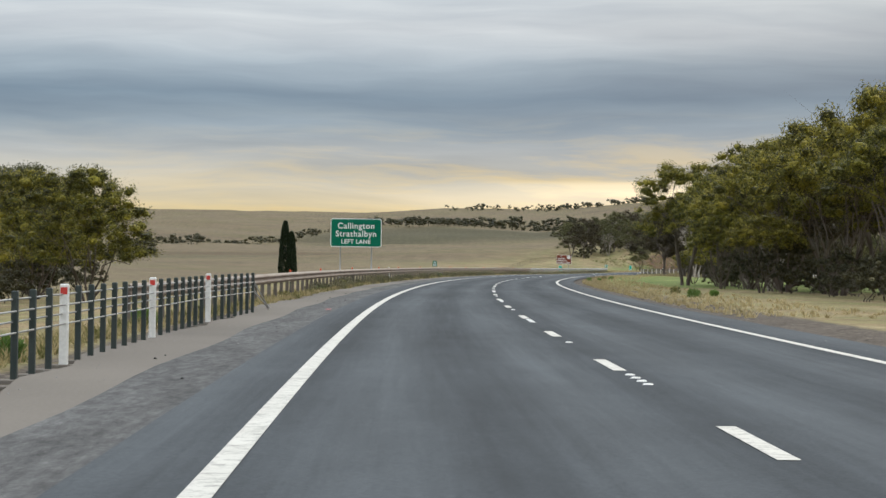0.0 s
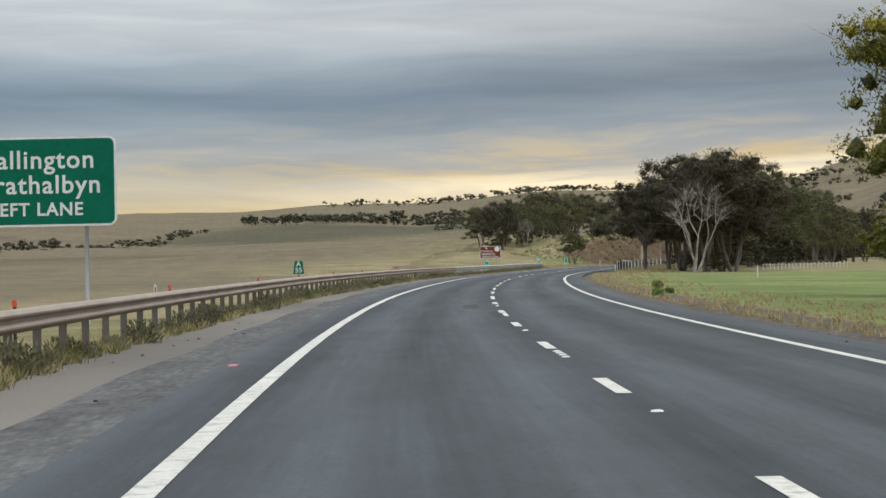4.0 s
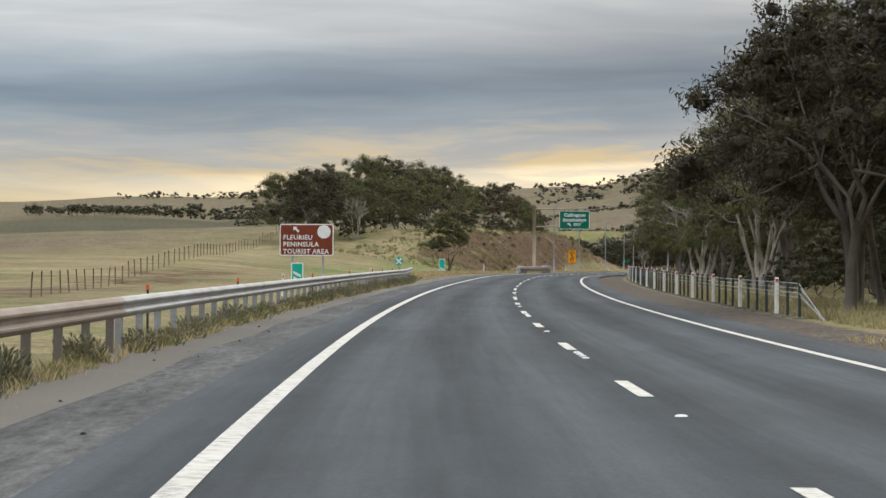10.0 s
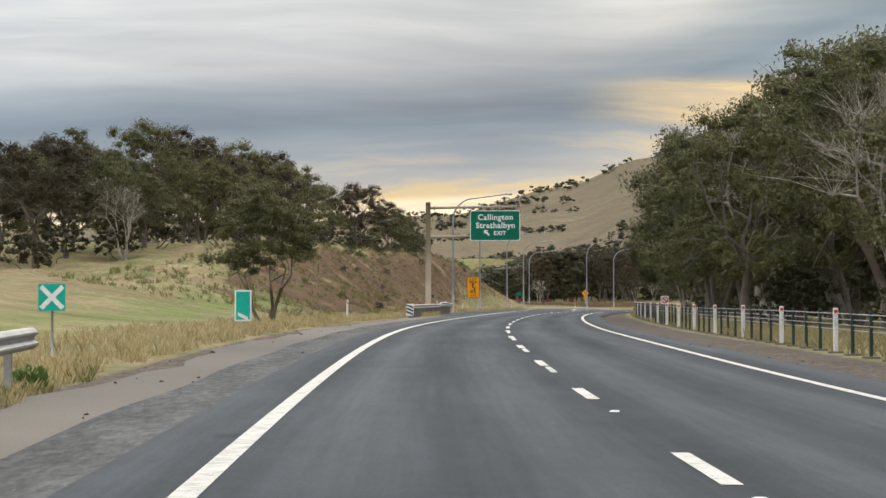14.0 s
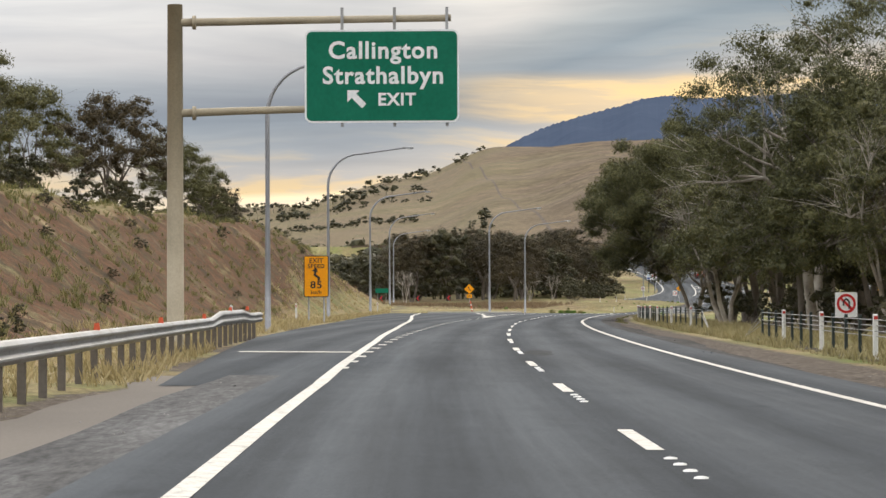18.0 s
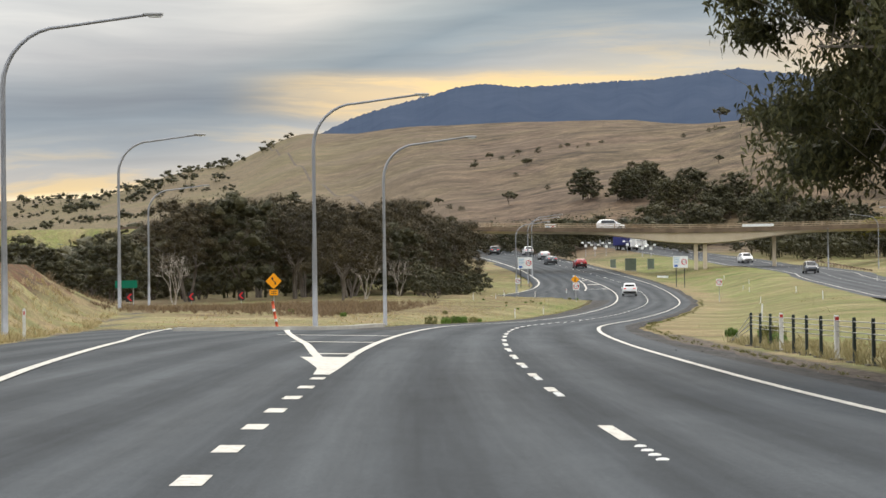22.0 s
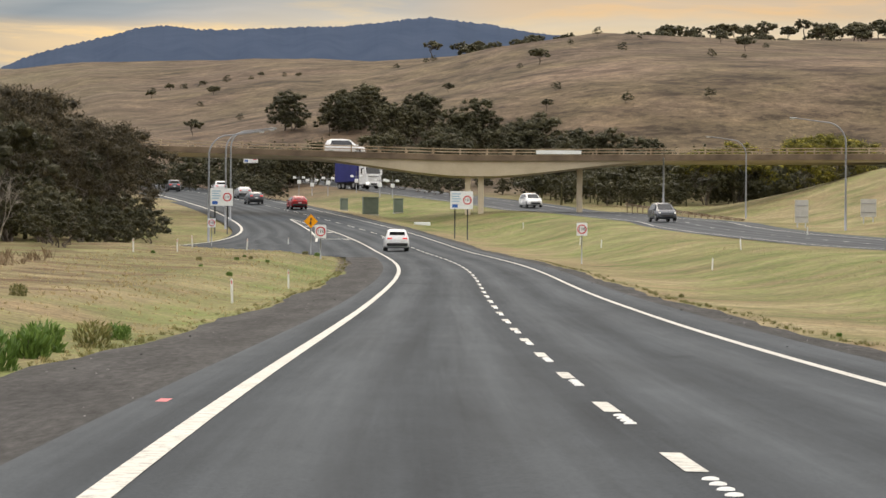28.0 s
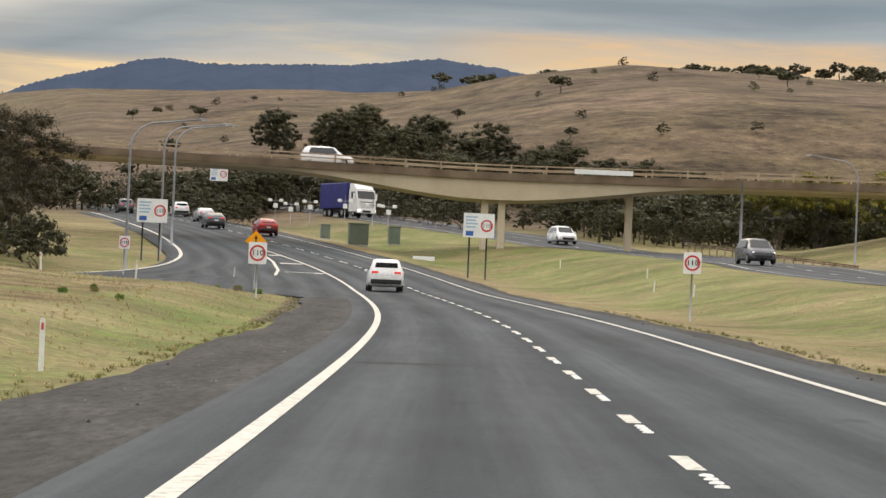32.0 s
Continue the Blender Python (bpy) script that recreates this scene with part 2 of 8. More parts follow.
# ---- the road line ----
STEP = np.arange(-160.0, 4801.0, 2.0)
_bend = np.interp(STEP, KNOT, BEND) * 1e-3
_bend[STEP < -40], _bend[STEP > 1200] = 0.0003, 0.0
_slope = np.interp(STEP, KNOT, SLOPE) * 1e-2
TURN = np.cumsum(_bend) * 2
TURN -= np.interp(0, STEP, TURN)
LX, LY, LZ = np.cumsum(np.sin(TURN)) * 2, np.cumsum(np.cos(TURN)) * 2, np.cumsum(_slope) * 2
LX, LY, LZ = (a - np.interp(0, STEP, a) for a in (LX, LY, LZ))
FKNOT = np.arange(-40, 1201, 62.0)


def heading(s):
    return np.interp(s, STEP, TURN)


def road_xy(s, o):
    a = heading(s)
    return np.interp(s, STEP, LX) + o * np.cos(a), np.interp(s, STEP, LY) - o * np.sin(a)


def road_z(s, o=0.0):
    return np.interp(s, STEP, LZ) - np.clip(o, -6, 9) * np.interp(s, FKNOT, FALL) * 0.01


def smooth(a, b, x):
    t = np.clip((x - a) / (b - a), 0, 1)
    return t * t * (3 - 2 * t)


# exit ramp: outer edge of its paving and its inner edge; edge line painted on it
EX_S = [595, 640, 700, 740, 770, 806, 850, 880, 900, 925, 950]
EX_OUT = [-4.0, -6.2, -7.9, -10.4, -12.2, -16.2, -23.5, -29.5, -34, -41, -50]
EX_IN_S = [744, 762, 804, 850, 880, 905, 925, 950]
EX_IN = [-2.0, -3.4, -7.8, -15.2, -21.2, -27.3, -33.5, -42]
EX_LINE_S = [596, 620, 632, 664, 697, 718, 740, 768, 806, 850, 880, 905, 930]
EX_LINE = [-1.74, -1.95, -2.12, -2.9, -4.05, -5.25, -7.0, -9.0, -13.2, -20.5, -26.3, -32.5, -40]
OPP_LO, OPP_HI = 21.5, 33.0


def opp_dz(s):
    return 1.1 + np.maximum(np.minimum(s, 1100) - 970, 0) * 0.0085 - np.maximum(np.minimum(s, 1110) - 1050, 0) * 0.030 + np.maximum(s - 1110, 0) * 0.006


def opp_out(s):
    return np.interp(s, [1040, 1090, 1125, 1160, 1200], [0.0, 4.0, 3.5, 0.5, 0.0])


# far relief, polar round a point on the road
CX, CY = 40.0, 450.0
PHI = [-0.6, -0.3, -0.1, 0.04, 0.12, 0.19, 0.238, 0.272, 0.31, 0.36, 0.43, 0.5, 0.62, 0.9]
RAD = [0, 300, 600, 760, 900, 1080, 1300, 1650, 2200, 3000, 3900]
HILL = np.array([
    [6, 10, 17, 20, 22, 24, 28, 40, 64, 112, 118],
    [6, 10, 17, 20, 22, 24, 28, 40, 64, 110, 116],
    [6, 11, 18, 22, 24, 25, 28, 40, 64, 110, 116],
    [6, 11, 18, 23, 24, 25, 29, 42, 66, 118, 122],
    [6, 10, 14, 16, 18, 22, 31, 52, 90, 124, 126],
    [6, 9, 10, 12, 16, 26, 42, 64, 103, 110, 104],
    [6, 9, 10, 12, 18, 30, 47, 72, 124, 122, 102],
    [6, 9, 11, 15, 27, 43, 62, 90, 147, 142, 110],
    [6, 9, 11, 18, 34, 54, 77, 104, 148, 145, 110],
    [6, 9, 11, 21, 40, 61, 86, 108, 148, 145, 100],
    [6, 9, 11, 24, 49, 78, 92, 100, 130, 120, 80],
    [6, 9, 11, 25, 50, 77, 97, 100, 90, 80, 80],
    [6, 9, 11, 25, 50, 78, 100, 106, 96, 80, 80],
    [6, 9, 11, 20, 36, 60, 80, 90, 90, 80, 80]], dtype=float)


def relief(x, y):
    r = np.hypot(x - CX, y - CY)
    p = np.arctan2(x - CX, y - CY)
    fi = np.interp(p, PHI, np.arange(len(PHI)))
    fr = np.interp(r, RAD, np.arange(len(RAD)))
    i = np.clip(fi.astype(int), 0, len(PHI) - 2)
    j = np.clip(fr.astype(int), 0, len(RAD) - 2)
    u, v = fi - i, fr - j
    u = u * u * (3 - 2 * u)
    z = (HILL[i, j] * (1 - u) + HILL[i + 1, j] * u) * (1 - v) + (HILL[i, j + 1] * (1 - u) + HILL[i + 1, j + 1] * u) * v
    w = smooth(300, 1500, r)
    z = z + w * (2.2 * np.sin(x * 0.021 + 1.3 * np.sin(y * 0.008)) + 1.6 * np.sin(y * 0.027 + x * 0.011) + 5 * np.sin(x * 0.0043 + 2) * np.sin(y * 0.0051))
    return z


CUT_S = [540, 575, 615, 660, 740, 790, 830, 880]
CUT_H = [0.1, 1.6, 4.6, 6.2, 6.4, 5.6, 3.2, 0.2]


def ground(s, o):
    """Height of the ground at s along the road and o to its right."""
    s, o = np.asarray(s, float), np.asarray(o, float)
    x, y = road_xy(s, o)
    zr = road_z(np.minimum(s, 1250), o)
    base = np.full_like(zr + o, -0.07)
    # verges
    out_l = np.where((s > 595) & (s < 955), np.interp(s, EX_S, EX_OUT), -5.0)
    d_l = np.maximum(out_l - o, 0)
    base = base + smooth(0, 1.2, d_l) * 0.06 - smooth(1.5, 8, d_l) * 0.25 * (s < 445)
    base = base + smooth(6.4, 7.6, o) * 0.05 - smooth(9, 20, o) * 0.2
    # rise of the green bank, then the cutting
    base = base + smooth(430, 520, s) * smooth(3, 22, d_l) * 1.5 * (1 - smooth(540, 610, s))
    cut = np.interp(s, CUT_S, CUT_H, 0, 0)
    lump = 0.35 * np.sin(s * 0.31 + o * 0.7) + 0.25 * np.sin(s * 0.83 - o * 1.1)
    foot = 3.2 - 2.2 * smooth(690, 740, s)
    wide = 10.5 - 3.8 * smooth(690, 740, s)
    base = base + cut * smooth(0, 1, (d_l - foot) / wide) + lump * smooth(foot, foot + 3, d_l) * np.minimum(cut, 2) * 0.35
    # grassed island and the slopes past the ramp
    isl = smooth(800, 850, s) * (1 - smooth(985, 1010, s)) * smooth(-5.2, -9, o)
    base = base + isl * (0.55 + 0.5 * smooth(-8, -20, o))
    base = base + smooth(1000, 1040, s) * smooth(-16, -26, o) * 0.6
    base = base - 0.14 * smooth(1004, 1010, s) * (1 - smooth(1096, 1110, s)) * smooth(-22, -17, o) * (1 - smooth(-4.4, -3, o))
    # median and the far carriageway
    med = smooth(780, 900, s)
    base = base + med * smooth(8, OPP_LO - 1.5, o - opp_out(s)) * (opp_dz(s) + 0.26)
    base = base - med * smooth(7, 12, o) * (1 - smooth(12, 18, o)) * 0.35
    base = base + smooth(940, 1010, s) * smooth(36, 64, o - opp_out(s)) * 6.5 * (1 - smooth(1082, 1128, s))
    near = zr + base
    far = relief(x, y)
    wl = smooth(34, 170, -o)
    wl = np.where(s < 430, smooth(18, 140, -o), wl)
    wr = smooth(60, 200, o)
    w = np.maximum(np.maximum(wl, wr), smooth(1215, 1330, s))
    return near * (1 - w) + far * w


def spot(s, o, dz=0.0, turn=0.0, on_road=False):
    """Pose at s, o: x to the right, y along the road; on the ground, or on the paving."""
    x, y = road_xy(s, o)
    z = (road_z(s, o) if on_road else ground(s, o)) + dz
    return pose(float(x), float(y), float(z), 0, 0, -math.degrees(heading(s)) + turn)


# ---- building helpers ----
def mesh_ob(name, verts, faces, material, parent=None, label="", smooth_it=False):
    me = bpy.data.meshes.new(name)
    me.from_pydata(verts, [], faces)
    me.validate()
    if smooth_it:
        me.polygons.foreach_set("use_smooth", [True] * len(me.polygons))
    if material is not None:
        me.materials.append(material)
    ob = new(name, me)
    if parent is not None:
        ob.parent = parent
    if label:
        ob["label"] = label
    return ob


def part(name, bm, material, parent=None, label="", smooth_it=False):
    me = bpy.data.meshes.new(name)
    bm.to_mesh(me)
    bm.free()
    if smooth_it:
        me.polygons.foreach_set("use_smooth", [True] * len(me.polygons))
    for m in (material if isinstance(material, (list, tuple)) else [material]):
        me.materials.append(m)
    ob = new(name, me)
    if parent is not None:
        ob.parent = parent
    if label:
        ob["label"] = label
    return ob


def share(name, ob, parent, m):
    """Another piece on the same mesh."""
    c = new(name, ob.data)
    c.parent = parent
    c.matrix_basis = m
    return c


def box(bm, x0, x1, y0, y1, z0, z1, bevel=0.0, mi=0):
    r = bmesh.ops.create_cube(bm, size=1)
    vs = r["verts"]
    for v in vs:
        v.co = Vector(((x0 + x1) / 2 + v.co.x * (x1 - x0), (y0 + y1) / 2 + v.co.y * (y1 - y0), (z0 + z1) / 2 + v.co.z * (z1 - z0)))
    fs = {f for v in vs for f in v.link_faces}
    for f in fs:
        f.material_index = mi
    if bevel:
        es = list({e for v in vs for e in v.link_edges})
        bmesh.ops.bevel(bm, geom=es, offset=bevel, segments=1, affect="EDGES")
    return bm


def tube(bm, pts, radii, seg=8, caps=True, mi=0):
    """A round tube through points."""
    rings = []
    n = len(pts)
    pts = [Vector(p) for p in pts]
    for i, p in enumerate(pts):
        d = (pts[min(i + 1, n - 1)] - pts[max(i - 1, 0)]).normalized()
        a = d.cross(Vector((0, 0, 1)))
        if a.length < 1e-3:
            a = d.cross(Vector((0, 1, 0)))
        a.normalize()
        b = d.cross(a)
        r = radii[i] if isinstance(radii, (list, tuple)) else radii
        rings.append([bm.verts.new(p + (a * math.cos(k * 2 * math.pi / seg) + b * math.sin(k * 2 * math.pi / seg)) * r) for k in range(seg)])
    for r0, r1 in zip(rings, rings[1:]):
        for k in range(seg):
            f = bm.faces.new((r0[k], r0[(k + 1) % seg], r1[(k + 1) % seg], r1[k]))
            f.smooth, f.material_index = True, mi
    if caps:
        bm.faces.new(rings[0]).material_index = mi
        bm.faces.new(rings[-1][::-1]).material_index = mi
    return bm


def plate(bm, w, h, r, d, z=0.0, y=0.0, seg=4):
    """A rounded upright plate of depth d, facing -y, its centre at height z."""
    ring = []
    for cx, cz, a0 in ((w / 2 - r, h / 2 - r, 0), (-w / 2 + r, h / 2 - r, 90), (-w / 2 + r, -h / 2 + r, 180), (w / 2 - r, -h / 2 + r, 270)):
        for k in range(seg + 1):
            a = radians(a0 + 90 * k / seg)
            ring.append((cx + r * math.cos(a), cz + r * math.sin(a)))
    return prism(bm, ring, d, z, y)


def prism(bm, ring, d, z=0.0, y=0.0, mi=0):
    f0 = [bm.verts.new((px, y, z + pz)) for px, pz in ring]
    f1 = [bm.verts.new((px, y + d, z + pz)) for px, pz in ring]
    n = len(ring)
    bm.faces.new(f0).material_index = mi
    bm.faces.new(f1[::-1]).material_index = mi
    for k in range(n):
        bm.faces.new((f0[k], f1[k], f1[(k + 1) % n], f0[(k + 1) % n])).material_index = mi
    return bm


def strip(name, ss, lo, hi, dz, material, parent=None, label="", cols=1, zf=None, uv=True):
    """A band of paving or paint between two lines along the road."""
    ss = np.asarray(ss, float)
    lo, hi = np.broadcast_to(lo, ss.shape), np.broadcast_to(hi, ss.shape)
    verts, faces, uvs = [], [], []
    for i in range(len(ss)):
        for k in range(cols + 1):
            o = lo[i] + (hi[i] - lo[i]) * k / cols
            x, y = road_xy(ss[i], o)
            z = (road_z(ss[i], o) if zf is None else zf(ss[i], o)) + dz
            verts.append((float(x), float(y), float(z)))
            uvs.append((float(o), float(ss[i])))
    for i in range(len(ss) - 1):
        for k in range(cols):
            a = i * (cols + 1) + k
            faces.append((a, a + 1, a + cols + 2, a + cols + 1))
    ob = mesh_ob(name, verts, faces, material, parent, label)
    lay = ob.data.uv_layers.new(name="lane")
    idx = np.empty(len(ob.data.loops), dtype=np.int32)
    ob.data.loops.foreach_get("vertex_index", idx)
    lay.data.foreach_set("uv", np.array(uvs, dtype=np.float32)[idx].ravel())
    return ob


def empty(name, m=None):
    ob = new(name)
    if m is not None:
        ob.matrix_basis = m
    return ob


def words(name, text, size, material, parent, x=0.0, y=0.0, z=0.0, align="CENTER", bold=0.0, stretch=1.0):
    """Lettering as a thin mesh, upright, read from -y."""
    cu = bpy.data.curves.new(name, "FONT")
    cu.body, cu.size, cu.align_x, cu.align_y = text, size, align, "CENTER"
    cu.extrude, cu.offset, cu.resolution_u = 0.004, bold, 3
    cu.space_character = 1.1
    tmp = new(name + "_tmp", cu)
    me = bpy.data.meshes.new_from_object(tmp.evaluated_get(bpy.context.evaluated_depsgraph_get()))
    bpy.data.objects.remove(tmp)
    me.materials.clear()
    me.materials.append(material)
    ob = new(name, me)
    ob.parent = parent
    ob.matrix_basis = pose(x, y, z, 90, 0, 0) @ Matrix.Diagonal((stretch, 1, 1, 1))
    return ob

# ---- materials ----
def material(name, rough=0.7, metal=0.0, spec=0.4):
    m = bpy.data.materials.new(name)
    m.use_nodes = True
    t = m.node_tree
    b = t.nodes["Principled BSDF"]
    b.inputs["Roughness"].default_value = rough
    b.inputs["Metallic"].default_value = metal
    b.inputs["Specular IOR Level"].default_value = spec
    return m, t, b


def coords(t, kind="Object"):
    return t.nodes.new("ShaderNodeTexCoord").outputs[kind]


def bump(t, b, height, strength=0.3, dist=0.02):
    n = t.nodes.new("ShaderNodeBump")
    n.inputs["Strength"].default_value = strength
    n.inputs["Distance"].default_value = dist
    link(t, height, n.inputs["Height"])
    link(t, n.outputs[0], b.inputs["Normal"])


def geo_pos(t):
    return t.nodes.new("ShaderNodeNewGeometry").outputs["Position"]


def worn(name, a, c, scale=3.0, rough=0.6, metal=0.0, fine=40.0, bumpy=0.15, spec=0.4, vary=0.0):
    """Two-tone worn surface: broad stains and fine grain."""
    m, t, b = material(name, rough, metal, spec)
    p = geo_pos(t)
    n1, n2 = noise_of(t, p, scale, 5.0), noise_of(t, p, fine, 3.0)
    col = mixc(t, ramp(t, n1, [(0.35, (0, 0, 0)), (0.7, (1, 1, 1))]), a, c)
    col = mixc(t, 0.5, col, ramp(t, n2, [(0.25, (0.72, 0.72, 0.72)), (0.75, (1.2, 1.2, 1.2))]), "MULTIPLY")
    if vary:
        rnd = t.nodes.new("ShaderNodeObjectInfo").outputs["Random"]
        col = mixc(t, 1.0, col, ramp(t, rnd, [(0, (1 - vary,) * 3), (1, (1 + vary,) * 3)]), "MULTIPLY")
    link(t, col, b.inputs["Base Color"])
    link(t, calc(t, "ADD", calc(t, "MULTIPLY", n1, 0.25), rough - 0.12), b.inputs["Roughness"])
    if bumpy:
        bump(t, b, n2, bumpy, 0.01)
    return m


def asphalt(name, tone, track=0.16, grit=1.0):
    m, t, b = material(name, 0.95, 0.0, 0.12)
    uv = coords(t, "UV")
    s = t.nodes.new("ShaderNodeSeparateXYZ")
    link(t, uv, s.inputs[0])
    o, along = s.outputs[0], s.outputs[1]
    # wheel paths run along the lanes
    ph = calc(t, "MULTIPLY", o, 2 * math.pi / (LANE / 2))
    wheel = calc(t, "ADD", calc(t, "MULTIPLY", calc(t, "COSINE", calc(t, "ADD", ph, math.pi)), 0.5), 0.5)
    streak = noise_of(t, combine(t, calc(t, "MULTIPLY", o, 2.6), calc(t, "MULTIPLY", along, 0.05)), 1.0, 5.0, 0.6)
    patch = noise_of(t, combine(t, calc(t, "MULTIPLY", o, 0.35), calc(t, "MULTIPLY", along, 0.06), 4.0), 1.0, 4.0)
    p = geo_pos(t)
    grain = noise_of(t, p, 24.0, 5.0, 0.75)
    vor = t.nodes.new("ShaderNodeTexVoronoi")
    vor.inputs["Scale"].default_value = 85.0
    link(t, p, vor.inputs["Vector"])
    k = calc(t, "ADD", calc(t, "MULTIPLY", wheel, track), calc(t, "MULTIPLY", streak, 0.40))
    k = calc(t, "ADD", k, calc(t, "MULTIPLY", patch, 0.45))
    thin = noise_of(t, combine(t, calc(t, "MULTIPLY", o, 9.0), calc(t, "MULTIPLY", along, 0.12), 2.0), 1.0, 4.0, 0.6)
    blot = noise_of(t, combine(t, calc(t, "MULTIPLY", o, 1.6), calc(t, "MULTIPLY", along, 0.5), 6.0), 1.0, 5.0, 0.65)
    if grit > 1.1:
        k = noise_of(t, combine(t, calc(t, "MULTIPLY", o, 1.3), calc(t, "MULTIPLY", along, 0.16), 7.0), 1.0, 5.0, 0.7)
    k = calc(t, "ADD", k, calc(t, "MULTIPLY", calc(t, "SUBTRACT", thin, 0.5), 0.22 if grit < 1.1 else 0.0))
    k = calc(t, "ADD", k, calc(t, "MULTIPLY", calc(t, "SUBTRACT", blot, 0.5), 0.22 if grit < 1.1 else 0.0))
    mean = 0.425 + track / 2
    col = ramp(t, k, [(mean - 0.22, tuple(c * 0.6 for c in tone)), (mean, tone), (mean + 0.22, tuple(c * 1.5 for c in tone))])
    col = mixc(t, min(1.0, 0.6 * grit), col, ramp(t, grain, [(0.25, (0.55, 0.55, 0.55)), (0.75, (1.45, 1.45, 1.43))]), "MULTIPLY")
    col = mixc(t, 0.30 * grit, col, ramp(t, vor.outputs["Color"], [(0.0, (0.7, 0.7, 0.7)), (1.0, (1.35, 1.33, 1.3))]), "MULTIPLY")
    if grit > 1.1:
        stone = noise_of(t, combine(t, calc(t, "MULTIPLY", o, 9.0), calc(t, "MULTIPLY", along, 1.5), 5.0), 1.0, 5.0, 0.75)
        col = mixc(t, 0.75, col, ramp(t, stone, [(0.36, (0.5, 0.49, 0.48)), (0.5, (0.95, 0.95, 0.95)), (0.66, (1.5, 1.48, 1.44))]), "MULTIPLY")
    # dark spots of oil and sealed cracks
    spot_n = noise_of(t, combine(t, calc(t, "MULTIPLY", o, 0.9), calc(t, "MULTIPLY", along, 0.33), 9.0), 1.0, 2.0)
    col = mixc(t, ramp(t, spot_n, [(0.70, (0, 0, 0)), (0.78, (0.5, 0.5, 0.5))]), col, tuple(c * 0.5 for c in tone))
    link(t, col, b.inputs["Base Color"])
    link(t, calc(t, "SUBTRACT", 0.97, calc(t, "MULTIPLY", wheel, 0.08)), b.inputs["Roughness"])
    bump(t, b, grain, 0.35, 0.012)
    return m


ASPHALT = asphalt("asphalt", (0.0570, 0.0640, 0.0715))
ASPHALT_DARK = asphalt("asphalt_dark", (0.052, 0.050, 0.049), 0.1, 1.2)
CHIP = asphalt("chip_seal", (0.083, 0.083, 0.084), 0.05, 1.2)
OPP_ASPHALT = asphalt("old_asphalt", (0.072, 0.077, 0.084))


TAR = asphalt("tar_patch", (0.043, 0.046, 0.048), 0.0, 1.0)


def paint_mat(name, col, wear=0.35):
    m, t, b = material(name, 0.6)
    p = geo_pos(t)
    n, g = noise_of(t, p, 7.0, 5.0, 0.65), noise_of(t, p, 60.0, 2.0)
    k = calc(t, "ADD", calc(t, "MULTIPLY", n, 0.7), calc(t, "MULTIPLY", g, 0.3))
    c = mixc(t, ramp(t, k, [(0.22 + wear * 0.3, (1, 1, 1)), (0.36 + wear * 0.3, (0, 0, 0))]), col, tuple(x * 0.45 for x in col))
    c = mixc(t, 0.35, c, ramp(t, noise_of(t, p, 1.1, 4.0), [(0.3, (0.72, 0.71, 0.68)), (0.7, (1.1, 1.1, 1.1))]), "MULTIPLY")
    link(t, c, b.inputs["Base Color"])
    bump(t, b, g, 0.25, 0.006)
    return m


LINE = paint_mat("line_paint", (0.54, 0.525, 0.475), 0.5)
STUD = paint_mat("pavement_marker_white", (0.75, 0.75, 0.72), 0.1)
PINK = paint_mat("survey_paint", (0.55, 0.10, 0.12))


